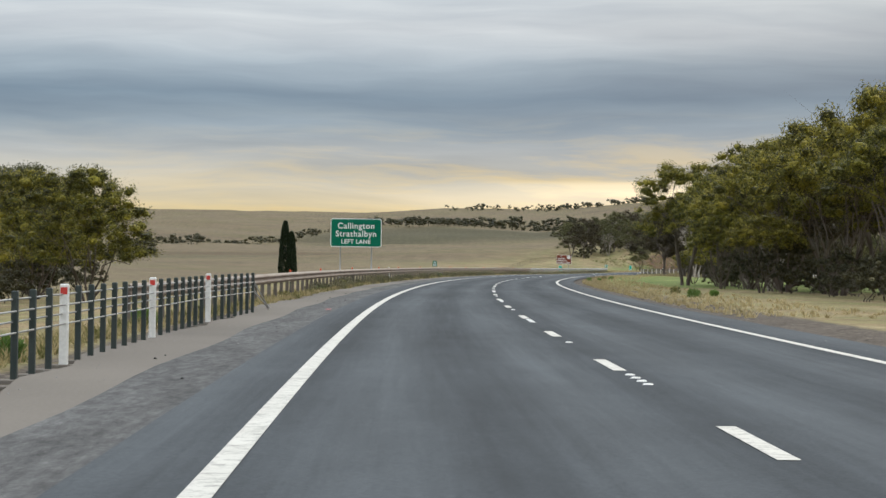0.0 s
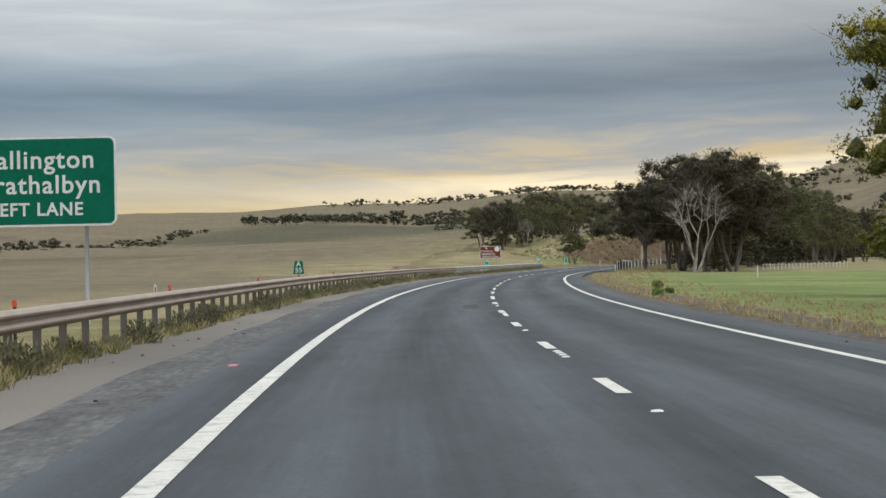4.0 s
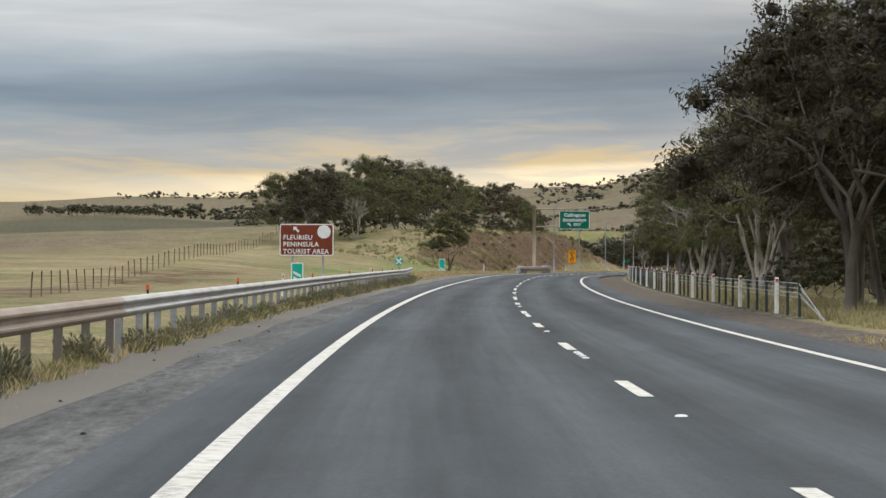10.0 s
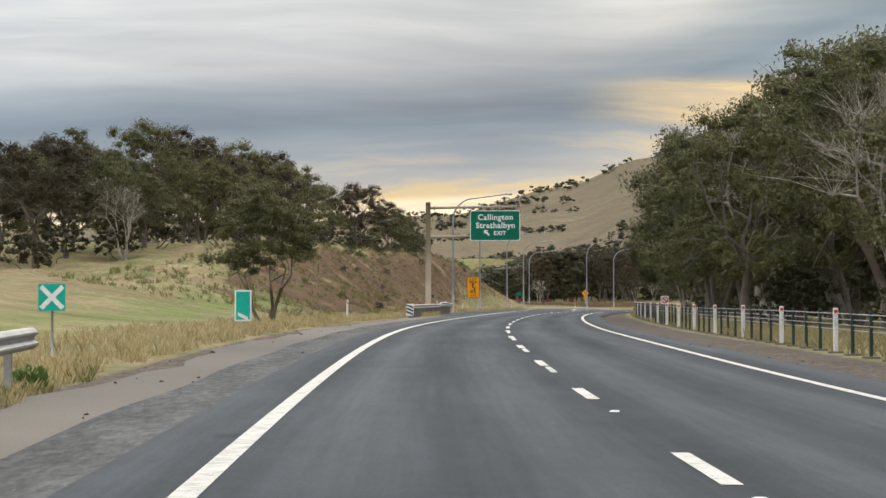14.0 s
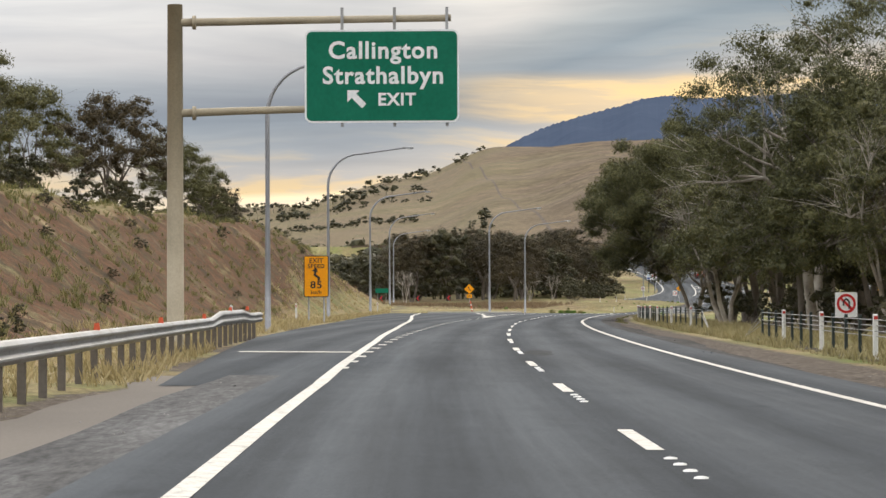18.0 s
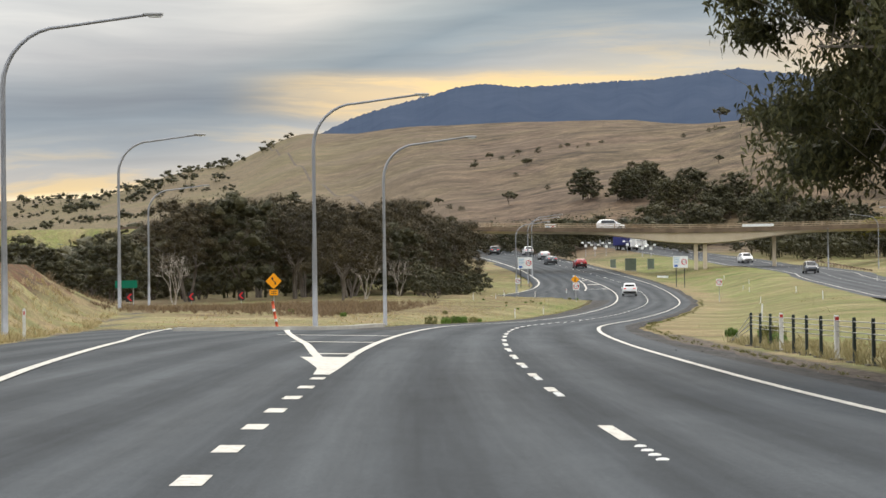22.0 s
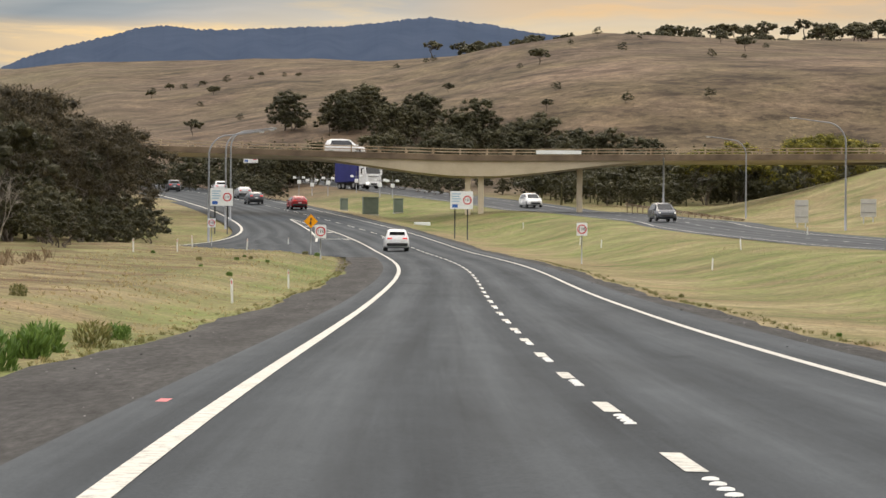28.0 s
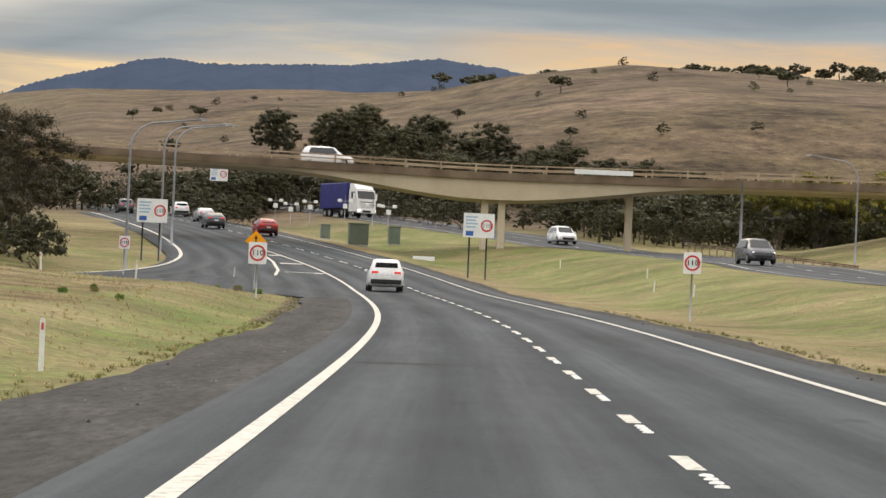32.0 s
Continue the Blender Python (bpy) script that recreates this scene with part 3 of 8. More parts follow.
def ground_mat():
    m, t, b = material("ground_cover", 0.95, 0.0, 0.15)
    p = geo_pos(t)
    at = t.nodes.new("ShaderNodeAttribute")
    at.attribute_name = "cover"
    sc = t.nodes.new("ShaderNodeSeparateColor")
    link(t, at.outputs["Color"], sc.inputs[0])
    green, earth, gravel = sc.outputs[0], sc.outputs[1], sc.outputs[2]
    a2 = t.nodes.new("ShaderNodeAttribute")
    a2.attribute_name = "hill"
    sxz = t.nodes.new("ShaderNodeSeparateXYZ")
    link(t, p, sxz.inputs[0])
    n0 = noise_of(t, p, 0.012, 5.0, 0.6)
    n1 = noise_of(t, p, 0.11, 6.0, 0.62)
    n2 = noise_of(t, p, 1.3, 5.0, 0.65)
    n3 = noise_of(t, p, 9.0, 4.0, 0.7)
    # dry grass
    straw = ramp(t, n1, [(0.28, (0.112, 0.094, 0.044)), (0.44, (0.192, 0.158, 0.080)), (0.56, (0.250, 0.204, 0.112)), (0.72, (0.325, 0.262, 0.158))])
    grass = ramp(t, n1, [(0.3, (0.072, 0.106, 0.024)), (0.5, (0.130, 0.172, 0.042)), (0.72, (0.205, 0.220, 0.080))])
    gf = calc(t, "ADD", green, calc(t, "MULTIPLY", calc(t, "SUBTRACT", n2, 0.5), 0.9))
    gf = calc(t, "ADD", gf, calc(t, "MULTIPLY", calc(t, "SUBTRACT", n0, 0.5), 0.8))
    gf = calc(t, "ADD", gf, calc(t, "MULTIPLY", calc(t, "SUBTRACT", noise_of(t, p, 0.16, 5.0, 0.65), 0.5), 1.5))
    gf = calc(t, "ADD", gf, calc(t, "MULTIPLY", calc(t, "SUBTRACT", noise_of(t, p, 0.9, 4.0, 0.65), 0.5), 0.8))
    col = mixc(t, ramp(t, gf, [(0.15, (0, 0, 0)), (0.9, (1, 1, 1))]), straw, grass)
    # paddocks and far slopes: broad tints and drill lines
    pad = ramp(t, n0, [(0.3, (0.122, 0.096, 0.062)), (0.45, (0.162, 0.128, 0.084)), (0.56, (0.142, 0.120, 0.068)), (0.72, (0.205, 0.160, 0.108))])
    pad = mixc(t, calc(t, "MULTIPLY", green, 0.9), pad, (0.068, 0.064, 0.036))
    rock = noise_of(t, combine(t, calc(t, "MULTIPLY", sxz.outputs[0], 0.022), calc(t, "MULTIPLY", sxz.outputs[1], 0.022), calc(t, "MULTIPLY", sxz.outputs[2], 0.16)), 1.0, 6.0, 0.7)
    stony = noise_of(t, combine(t, calc(t, "MULTIPLY", sxz.outputs[0], 0.055), calc(t, "MULTIPLY", sxz.outputs[1], 0.055), calc(t, "MULTIPLY", sxz.outputs[2], 0.28)), 1.0, 7.0, 0.75)
    moor = mixc(t, 1.0, pad, ramp(t, stony, [(0.38, (0.34, 0.30, 0.32)), (0.46, (0.68, 0.62, 0.66)), (0.53, (0.96, 0.90, 0.96)), (0.64, (1.25, 1.15, 1.18))]), "MULTIPLY")
    speck = noise_of(t, p, 0.45, 6.0, 0.75)
    moor = mixc(t, 0.9, moor, ramp(t, speck, [(0.36, (0.42, 0.38, 0.38)), (0.48, (0.82, 0.78, 0.80)), (0.6, (1.0, 0.95, 0.97)), (0.7, (1.12, 1.06, 1.06))]), "MULTIPLY")
    pad = mixc(t, at.outputs["Alpha"], pad, moor)
    pad = mixc(t, 0.2, pad, ramp(t, rock, [(0.36, (0.58, 0.54, 0.50)), (0.5, (1, 1, 1)), (0.66, (1.15, 1.12, 1.08))]), "MULTIPLY")
    wave = t.nodes.new("ShaderNodeTexWave")
    wave.inputs["Scale"].default_value, wave.inputs["Distortion"].default_value = 0.05, 6.0
    wave.inputs["Detail"].default_value = 3.0
    link(t, p, wave.inputs["Vector"])
    pad = mixc(t, 0.2, pad, ramp(t, wave.outputs["Fac"], [(0.0, (0.68, 0.66, 0.62)), (1.0, (1.12, 1.12, 1.1))]), "MULTIPLY")
    pad = mixc(t, 0.5, pad, ramp(t, noise_of(t, p, 0.06, 6.0, 0.7), [(0.3, (0.66, 0.66, 0.64)), (0.7, (1.22, 1.2, 1.16))]), "MULTIPLY")
    # worn pale and browned-off patches, a few strides across
    bare_ = noise_of(t, p, 0.21, 4.0, 0.6)
    dry_ = calc(t, "MAXIMUM", calc(t, "SUBTRACT", 1.0, green), 0.0)
    col = mixc(t, calc(t, "MULTIPLY", dry_, ramp(t, bare_, [(0.50, (0, 0, 0)), (0.64, (1, 1, 1))])), col, (0.235, 0.168, 0.098))
    col = mixc(t, calc(t, "MULTIPLY", dry_, ramp(t, bare_, [(0.34, (0.9, 0.9, 0.9)), (0.45, (0, 0, 0))])), col, (0.118, 0.128, 0.046))
    col = mixc(t, a2.outputs["Fac"], col, pad)
    # red clay of the cutting, streaked down the slope
    sx = t.nodes.new("ShaderNodeSeparateXYZ")
    link(t, p, sx.inputs[0])
    st = noise_of(t, combine(t, calc(t, "MULTIPLY", sx.outputs[0], 0.55), calc(t, "MULTIPLY", sx.outputs[1], 0.55), calc(t, "MULTIPLY", sx.outputs[2], 0.35)), 1.0, 6.0, 0.7)
    clay = ramp(t, st, [(0.3, (0.036, 0.030, 0.018)), (0.42, (0.072, 0.049, 0.027)), (0.52, (0.118, 0.058, 0.031)), (0.60, (0.092, 0.064, 0.037)), (0.74, (0.165, 0.120, 0.074))])
    ef = calc(t, "ADD", earth, calc(t, "MULTIPLY", calc(t, "SUBTRACT", n2, 0.5), 0.9))
    ef = calc(t, "ADD", ef, calc(t, "MULTIPLY", calc(t, "SUBTRACT", noise_of(t, p, 0.30, 5.0, 0.7), 0.5), 1.6))
    col = mixc(t, ramp(t, ef, [(0.42, (0, 0, 0)), (0.66, (1, 1, 1))]), col, clay)
    grit = ramp(t, n3, [(0.3, (0.050, 0.041, 0.034)), (0.5, (0.092, 0.075, 0.062)), (0.72, (0.155, 0.130, 0.110))])
    vf = calc(t, "ADD", gravel, calc(t, "MULTIPLY", calc(t, "SUBTRACT", n2, 0.5), 0.7))
    col = mixc(t, ramp(t, vf, [(0.42, (0, 0, 0)), (0.58, (1, 1, 1))]), col, grit)
    col = mixc(t, 0.9, col, ramp(t, n3, [(0.3, (0.5, 0.5, 0.47)), (0.7, (1.45, 1.45, 1.42))]), "MULTIPLY")
    col = mixc(t, 0.8, col, ramp(t, noise_of(t, p, 0.4, 6.0, 0.7), [(0.34, (0.82, 0.81, 0.79)), (0.5, (1, 1, 1)), (0.66, (1.14, 1.12, 1.1))]), "MULTIPLY")
    col = mixc(t, 0.7, col, ramp(t, noise_of(t, p, 2.6, 5.0, 0.7), [(0.34, (0.6, 0.6, 0.56)), (0.5, (1, 1, 1)), (0.66, (1.3, 1.28, 1.22))]), "MULTIPLY")
    col = mixc(t, 0.4, col, ramp(t, n2, [(0.25, (0.62, 0.62, 0.6)), (0.75, (1.3, 1.3, 1.28))]), "MULTIPLY")
    link(t, col, b.inputs["Base Color"])
    bump(t, b, calc(t, "ADD", n3, n2), 0.35, 0.05)
    return m


GROUND = ground_mat()
APRON = worn("gravel_apron", (0.205, 0.184, 0.158), (0.122, 0.110, 0.098), 0.04, 0.95, 0.0, 26.0, 0.35, 0.1)
GALV = worn("galvanised_steel", (0.36, 0.37, 0.38), (0.27, 0.265, 0.25), 1.2, 0.5, 0.55, 25.0, 0.08)
POST_OLD = worn("weathered_post", (0.125, 0.105, 0.085), (0.17, 0.15, 0.13), 0.6, 0.75, 0.0, 18.0, 0.1)
RAIL_OLD = worn("weathered_rail", (0.21, 0.155, 0.118), (0.31, 0.262, 0.222), 0.5, 0.65, 0.1, 18.0, 0.1)
POLE_GREY = worn("lamp_pole_steel", (0.30, 0.31, 0.33), (0.24, 0.245, 0.255), 1.6, 0.5, 0.4, 25.0, 0.05)
GANTRY = worn("gantry_paint", (0.36, 0.31, 0.22), (0.29, 0.25, 0.175), 1.1, 0.6, 0.0, 22.0, 0.08)
POST_GREEN = worn("dark_green_post", (0.022, 0.034, 0.032), (0.035, 0.045, 0.042), 3.0, 0.5)
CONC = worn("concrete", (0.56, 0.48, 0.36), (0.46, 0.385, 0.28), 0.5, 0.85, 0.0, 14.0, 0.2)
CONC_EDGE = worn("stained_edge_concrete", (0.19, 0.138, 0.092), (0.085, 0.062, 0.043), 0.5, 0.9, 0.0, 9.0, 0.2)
RAIL_TAN = worn("tan_bridge_rail", (0.42, 0.335, 0.23), (0.24, 0.165, 0.10), 0.5, 0.7, 0.0, 14.0, 0.1)
CONC_DECK = worn("deck_concrete", (0.15, 0.11, 0.08), (0.09, 0.07, 0.055), 0.35, 0.9, 0.0, 10.0, 0.2)
CHIP_STONE = worn("loose_chip", (0.26, 0.25, 0.24), (0.18, 0.17, 0.16), 3.0, 0.9, 0.0, 30.0, 0.2)
KERB = worn("kerb_concrete", (0.50, 0.49, 0.45), (0.36, 0.34, 0.31), 1.5, 0.85, 0.0, 20.0, 0.2)
WHITE = worn("white_plastic", (0.74, 0.74, 0.72), (0.62, 0.61, 0.58), 2.5, 0.5, 0.0, 30.0, 0.05)
RED = worn("red_reflector", (0.52, 0.045, 0.035), (0.42, 0.04, 0.03), 5.0, 0.35)
ORANGE = worn("orange_post", (0.72, 0.12, 0.05), (0.60, 0.10, 0.04), 4.0, 0.45)
SIGN_GREEN = worn("sign_green", (0.006, 0.145, 0.085), (0.004, 0.125, 0.072), 1.5, 0.6, 0.0, 12.0, 0.02, 0.15)
SIGN_TEAL = worn("sign_teal", (0.02, 0.42, 0.32), (0.02, 0.36, 0.28), 2.0, 0.4, 0.0, 12.0, 0.02, 0.15)
SIGN_BROWN = worn("sign_brown", (0.19, 0.045, 0.022), (0.16, 0.04, 0.02), 1.5, 0.6, 0.0, 12.0, 0.02, 0.15)
SIGN_WHITE = worn("sign_white", (0.78, 0.80, 0.80), (0.70, 0.72, 0.72), 1.5, 0.4, 0.0, 12.0, 0.02)
SIGN_AMBER = worn("sign_amber", (0.86, 0.36, 0.012), (0.80, 0.31, 0.01), 1.5, 0.6, 0.0, 12.0, 0.02, 0.15)
SIGN_BLACK = worn("sign_black", (0.012, 0.012, 0.012), (0.02, 0.02, 0.02), 3.0, 0.4)
SIGN_RED = worn("sign_red", (0.55, 0.02, 0.025), (0.48, 0.02, 0.02), 3.0, 0.4)
SIGN_BLUE = worn("sign_blue", (0.03, 0.12, 0.42), (0.03, 0.10, 0.36), 3.0, 0.4)
SIGN_PALE = worn("sign_pale_blue", (0.32, 0.48, 0.62), (0.28, 0.43, 0.56), 3.0, 0.5)
SIGN_BACK = worn("sign_back", (0.52, 0.51, 0.48), (0.42, 0.41, 0.39), 2.0, 0.5, 0.2)
CAR_WHITE = worn("car_paint_white", (0.78, 0.78, 0.78), (0.70, 0.70, 0.69), 1.0, 0.25, 0.0, 8.0, 0.0, 0.6)
CAR_RED = worn("car_paint_red", (0.30, 0.012, 0.02), (0.24, 0.01, 0.015), 1.0, 0.25, 0.0, 8.0, 0.0, 0.6)
CAR_GREY = worn("car_paint_grey", (0.10, 0.11, 0.125), (0.08, 0.085, 0.10), 1.0, 0.28, 0.3, 8.0, 0.0, 0.6)
CAR_SILVER = worn("car_paint_silver", (0.42, 0.43, 0.45), (0.36, 0.37, 0.38), 1.0, 0.3, 0.4, 8.0, 0.0, 0.6)
TARP_BLUE = worn("curtain_blue", (0.018, 0.022, 0.16), (0.014, 0.018, 0.12), 0.8, 0.5)
RUBBER = worn("tyre_rubber", (0.014, 0.014, 0.014), (0.025, 0.024, 0.023), 4.0, 0.85)
DARK_GLASS = worn("car_glass", (0.012, 0.014, 0.017), (0.02, 0.022, 0.025), 1.0, 0.08, 0.0, 5.0, 0.0, 0.6)
CABINET = worn("cabinet_green", (0.17, 0.21, 0.175), (0.13, 0.165, 0.135), 1.2, 0.6)


def lamp_glass(name, col, power):
    m, t, b = material(name, 0.3)
    b.inputs["Base Color"].default_value = (*col, 1)
    b.inputs["Emission Color"].default_value = (*col, 1)
    b.inputs["Emission Strength"].default_value = power
    return m


TAIL = lamp_glass("tail_lamp", (0.55, 0.02, 0.015), 0.5)
HEADLAMP = lamp_glass("head_lamp", (0.95, 0.93, 0.85), 1.6)


def leaf_mat(name, dark, mid, light, leafy=True):
    m, t, b = material(name, 0.55, 0.0, 0.3)
    rnd = t.nodes.new("ShaderNodeNewGeometry").outputs["Random Per Island"]
    n = noise_of(t, geo_pos(t), 0.55, 3.0)
    speck = noise_of(t, geo_pos(t), 14.0, 3.0, 0.7)
    tree = t.nodes.new("ShaderNodeObjectInfo").outputs["Random"]
    k = calc(t, "ADD", calc(t, "MULTIPLY", rnd, 0.55), calc(t, "MULTIPLY", n, 0.6))
    col = ramp(t, k, [(0.22, dark), (0.55, mid), (0.95, light)])
    if leafy:
        col = mixc(t, 0.8, col, ramp(t, speck, [(0.35, (0.45, 0.45, 0.45)), (0.62, (1.3, 1.3, 1.25))]), "MULTIPLY")
        bump(t, b, speck, 0.9, 0.12)
    col = mixc(t, 1.0, col, ramp(t, tree, [(0, (0.82, 0.84, 0.8)), (1, (1.2, 1.15, 1.1))]), "MULTIPLY")
    link(t, col, b.inputs["Base Color"])
    tr = t.nodes.new("ShaderNodeBsdfTranslucent")
    link(t, col, tr.inputs[0])
    mx = t.nodes.new("ShaderNodeMixShader")
    mx.inputs[0].default_value = 0.22
    out = t.nodes["Material Output"]
    link(t, b.outputs[0], mx.inputs[1])
    link(t, tr.outputs[0], mx.inputs[2])
    link(t, mx.outputs[0], out.inputs[0])
    return m


LEAF_GUM = leaf_mat("gum_leaves", (0.050, 0.055, 0.026), (0.108, 0.112, 0.046), (0.20, 0.19, 0.08))
# gum leaves, darker and browner: shade of the backlit crowns put into the colour
LEAF_BACKLIT = leaf_mat("backlit_brown_leaves", (0.028, 0.024, 0.013), (0.062, 0.050, 0.026), (0.118, 0.094, 0.046))
LEAF_OLIVE = leaf_mat("mallee_leaves", (0.026, 0.028, 0.008), (0.130, 0.128, 0.020), (0.46, 0.40, 0.05))
LEAF_DARK = leaf_mat("dark_leaves", (0.025, 0.026, 0.012), (0.054, 0.053, 0.024), (0.105, 0.096, 0.042))
LEAF_PINE = leaf_mat("cypress_leaves", (0.008, 0.016, 0.008), (0.018, 0.034, 0.014), (0.035, 0.055, 0.022))
LEAF_SALT = leaf_mat("saltbush_leaves", (0.080, 0.079, 0.044), (0.155, 0.150, 0.088), (0.25, 0.235, 0.145), False)
LEAF_GREEN = leaf_mat("weed_leaves", (0.06, 0.11, 0.02), (0.11, 0.19, 0.04), (0.18, 0.27, 0.07), False)
GRASS_DRY = leaf_mat("dry_grass", (0.20, 0.17, 0.08), (0.37, 0.31, 0.165), (0.50, 0.43, 0.25), False)
GRASS_MIX = leaf_mat("mixed_grass", (0.075, 0.085, 0.025), (0.16, 0.16, 0.055), (0.30, 0.26, 0.12), False)
GRASS_BROWN = leaf_mat("dead_grass", (0.09, 0.062, 0.035), (0.17, 0.12, 0.07), (0.26, 0.19, 0.12), False)
BARK_PALE = worn("pale_bark", (0.44, 0.40, 0.345), (0.20, 0.17, 0.14), 1.6, 0.85, 0.0, 16.0, 0.3)
BARK_MID = worn("grey_bark", (0.19, 0.165, 0.14), (0.085, 0.068, 0.055), 0.8, 0.9, 0.0, 16.0, 0.3)
BARK_DARK = worn("dark_bark", (0.085, 0.066, 0.052), (0.17, 0.14, 0.115), 1.3, 0.9, 0.0, 14.0, 0.4)

# ---- ground, one sheet to the horizon ----
def build_ground():
    o_near = [-60, -52, -45, -39, -34, -30, -27, -24.5, -22.5, -20.5, -19, -17.5, -16, -14.5, -13, -11.8, -10.6, -9.4, -8.4, -7.4, -6.5, -5.7, -5.0, -4.2, -3,
              0, 3, 5.4, 6.4, 7.0, 7.8, 9, 10.5, 12, 14, 16, 18, 20, 21.4, 24, 28, 33.1, 35, 38, 42, 47, 53, 60, 70, 85]
    o_l = list(-np.geomspace(68, 1850, 34)[::-1])
    cols = len(o_l) + len(o_near) + 14
    ss = np.concatenate([np.arange(-150, 0, 10.0), np.arange(0, 1300, 4.0), np.geomspace(1300, 4600, 70)])
    verts, cover, hill = [], [], []
    for s in ss:
        right = 430 + 1400 * float(smooth(900, 1400, s))
        oo = np.array(o_l + o_near + list(np.geomspace(100, right, 14)))
        x, y = road_xy(s, oo)
        z = ground(np.full_like(oo, s), oo)
        z = z + 0.02 * np.sin(s * 0.11 + oo * 0.7) * smooth(0.5, 4, np.maximum(-5 - oo, oo - 8)) * (np.abs(oo) < 60)
        verts.append(np.stack([x, y, z], 1))
        d_out = np.where((s > 595) & (s < 955), np.interp(s, EX_S, EX_OUT), -5.0) - oo
        g = np.zeros_like(oo) + 0.22
        g = np.where((oo > 8.2) & (s < 345) & (s > 150), 0.92, g)
        g = np.where((oo > 8.2) & (s >= 345) & (s < 760), 0.35, g)
        g = np.where((oo < -7) & (s > 430) & (s < 600), 0.2 + 0.6 * smooth(4, 9, d_out) * float(smooth(455, 500, s)) * (1 - smooth(12, 19, -oo)), g)
        g = np.where((oo > 6) & (s >= 760), 0.14 + 0.36 * smooth(8.0, 12.5, oo), g)
        g = np.where((oo < -4) & (s >= 760), 0.30, g)
        g = np.where((oo < -4) & (oo > -6.6) & (s > 815) & (s < 985), 0.58, g)
        g = np.where((oo > 34) & (s > 900), 0.30, g)
        cut = np.interp(s, CUT_S, CUT_H, 0, 0)
        e = smooth(2.0, 4.5, d_out) * (1 - smooth(11.0, 14.0, d_out)) * min(1.0, cut / 3.0) * 0.74
        e = np.maximum(e, 0.5 * float(smooth(330, 420, s) * (1 - smooth(470, 500, s))) * smooth(14, 18, -oo) * (1 - smooth(22, 26, -oo)))
        if 815 < s < 1010:
            e = np.maximum(e, 0.47 * smooth(7.0, 10, -oo) * float(smooth(815, 840, s)))
        gr = np.where((oo > 5.2) & (oo < 8.0 + 0.6 * (340 < s < 640)), 0.70, 0.0) * (1.0 if s < 790 else 0.55)
        gr = np.where((d_out > -1) & (d_out < 0.6), 0.6, gr)
        cover.append(np.stack([g, e, gr, np.ones_like(g)], 1))
        wl = smooth(12, 24, -oo) if s < 430 else smooth(30, 60, -oo)
        hw_ = np.maximum(np.maximum(wl, smooth(60, 110, oo)), float(smooth(1120, 1200, s)))
        hill.append(hw_)
        rr_, pp_ = np.hypot(x - CX, y - CY), np.arctan2(x - CX, y - CY)
        plough = smooth(1815, 1865, rr_) * (1 - smooth(2105, 2150, rr_)) * smooth(-0.075, -0.045, pp_ + 0.02 * np.sin(rr_ * 0.02)) * (1 - smooth(0.085, 0.10, pp_))
        plough = np.maximum(plough, 0.45 * smooth(0.2, 0.6, np.sin(rr_ * 0.0065 + pp_ * 5)) * (rr_ > 250) * (rr_ < 900) * (pp_ < 0.1))
        cover[-1][:, 0] = np.where(hw_ > 0.5, plough, cover[-1][:, 0])
        cover[-1][:, 3] = smooth(0.235, 0.33, pp_ + 0.01 * np.sin(rr_ * 0.01)) * smooth(600, 800, rr_)
    n = len(ss)
    V = np.concatenate(verts)
    idx = np.arange(n * cols).reshape(n, cols)
    F = np.stack([idx[:-1, :-1], idx[:-1, 1:], idx[1:, 1:], idx[1:, :-1]], -1).reshape(-1, 4)
    ob = mesh_ob("ground", V.tolist(), F.tolist(), GROUND, smooth_it=True)
    a = ob.data.color_attributes.new("cover", "FLOAT_COLOR", "POINT")
    a.data.foreach_set("color", np.concatenate(cover).astype(np.float32).ravel())
    a = ob.data.attributes.new("hill", "FLOAT", "POINT")
    a.data.foreach_set("value", np.concatenate(hill).astype(np.float32).ravel())
    return tagged(ob, "dry straw and green grass ground rising to brown paddock hills", "ground", kind="structure")


build_ground()

# ---- paving ----
S_ALL = np.arange(-60, 1270, 3.0)
road = tagged(strip("road", S_ALL, -2.55, 6.35, 0.0, ASPHALT, cols=10), "grey worn asphalt carriageway with two lanes and white lines", "road", kind="structure")
S_A = np.arange(-60, 603, 3.0)
tagged(strip("shoulder_chip", S_A, -3.45 + 0.06 * np.sin(S_A * 0.37), -2.548, -0.008, CHIP, cols=2), "grey chip-sealed strip beside the asphalt", "road shoulder", kind="structure")
apr_in, apr_out = -3.44 + 0.06 * np.sin(S_A * 0.37), -4.62 - 0.20 * np.sin(S_A * 0.21) - 0.16 * np.sin(S_A * 0.77)
tagged(strip("shoulder_apron", S_A, apr_out, apr_in, -0.02, APRON, cols=2), "pale gravel apron running beside the guard rail", "road shoulder", kind="structure")
S_X = np.arange(595, 946, 3.0)
x_in = np.where(S_X < 800, -2.5, np.interp(S_X, EX_IN_S, EX_IN) + 1.2)
tagged(strip("exit_ramp", S_X, np.interp(S_X, EX_S, EX_OUT), x_in, -0.012, ASPHALT, cols=6, zf=lambda s, o: np.interp(s, STEP, LZ) - np.clip(o, -6, 9) * np.interp(s, FKNOT, FALL) * 0.01),
       "grey asphalt exit ramp splitting off beside the cutting", "road", kind="structure")
S_B = np.arange(797, 1270, 3.0)
sh_out = -4.45 - 0.16 * np.sin(S_B * 0.23) - 0.08 * np.sin(S_B * 0.9)
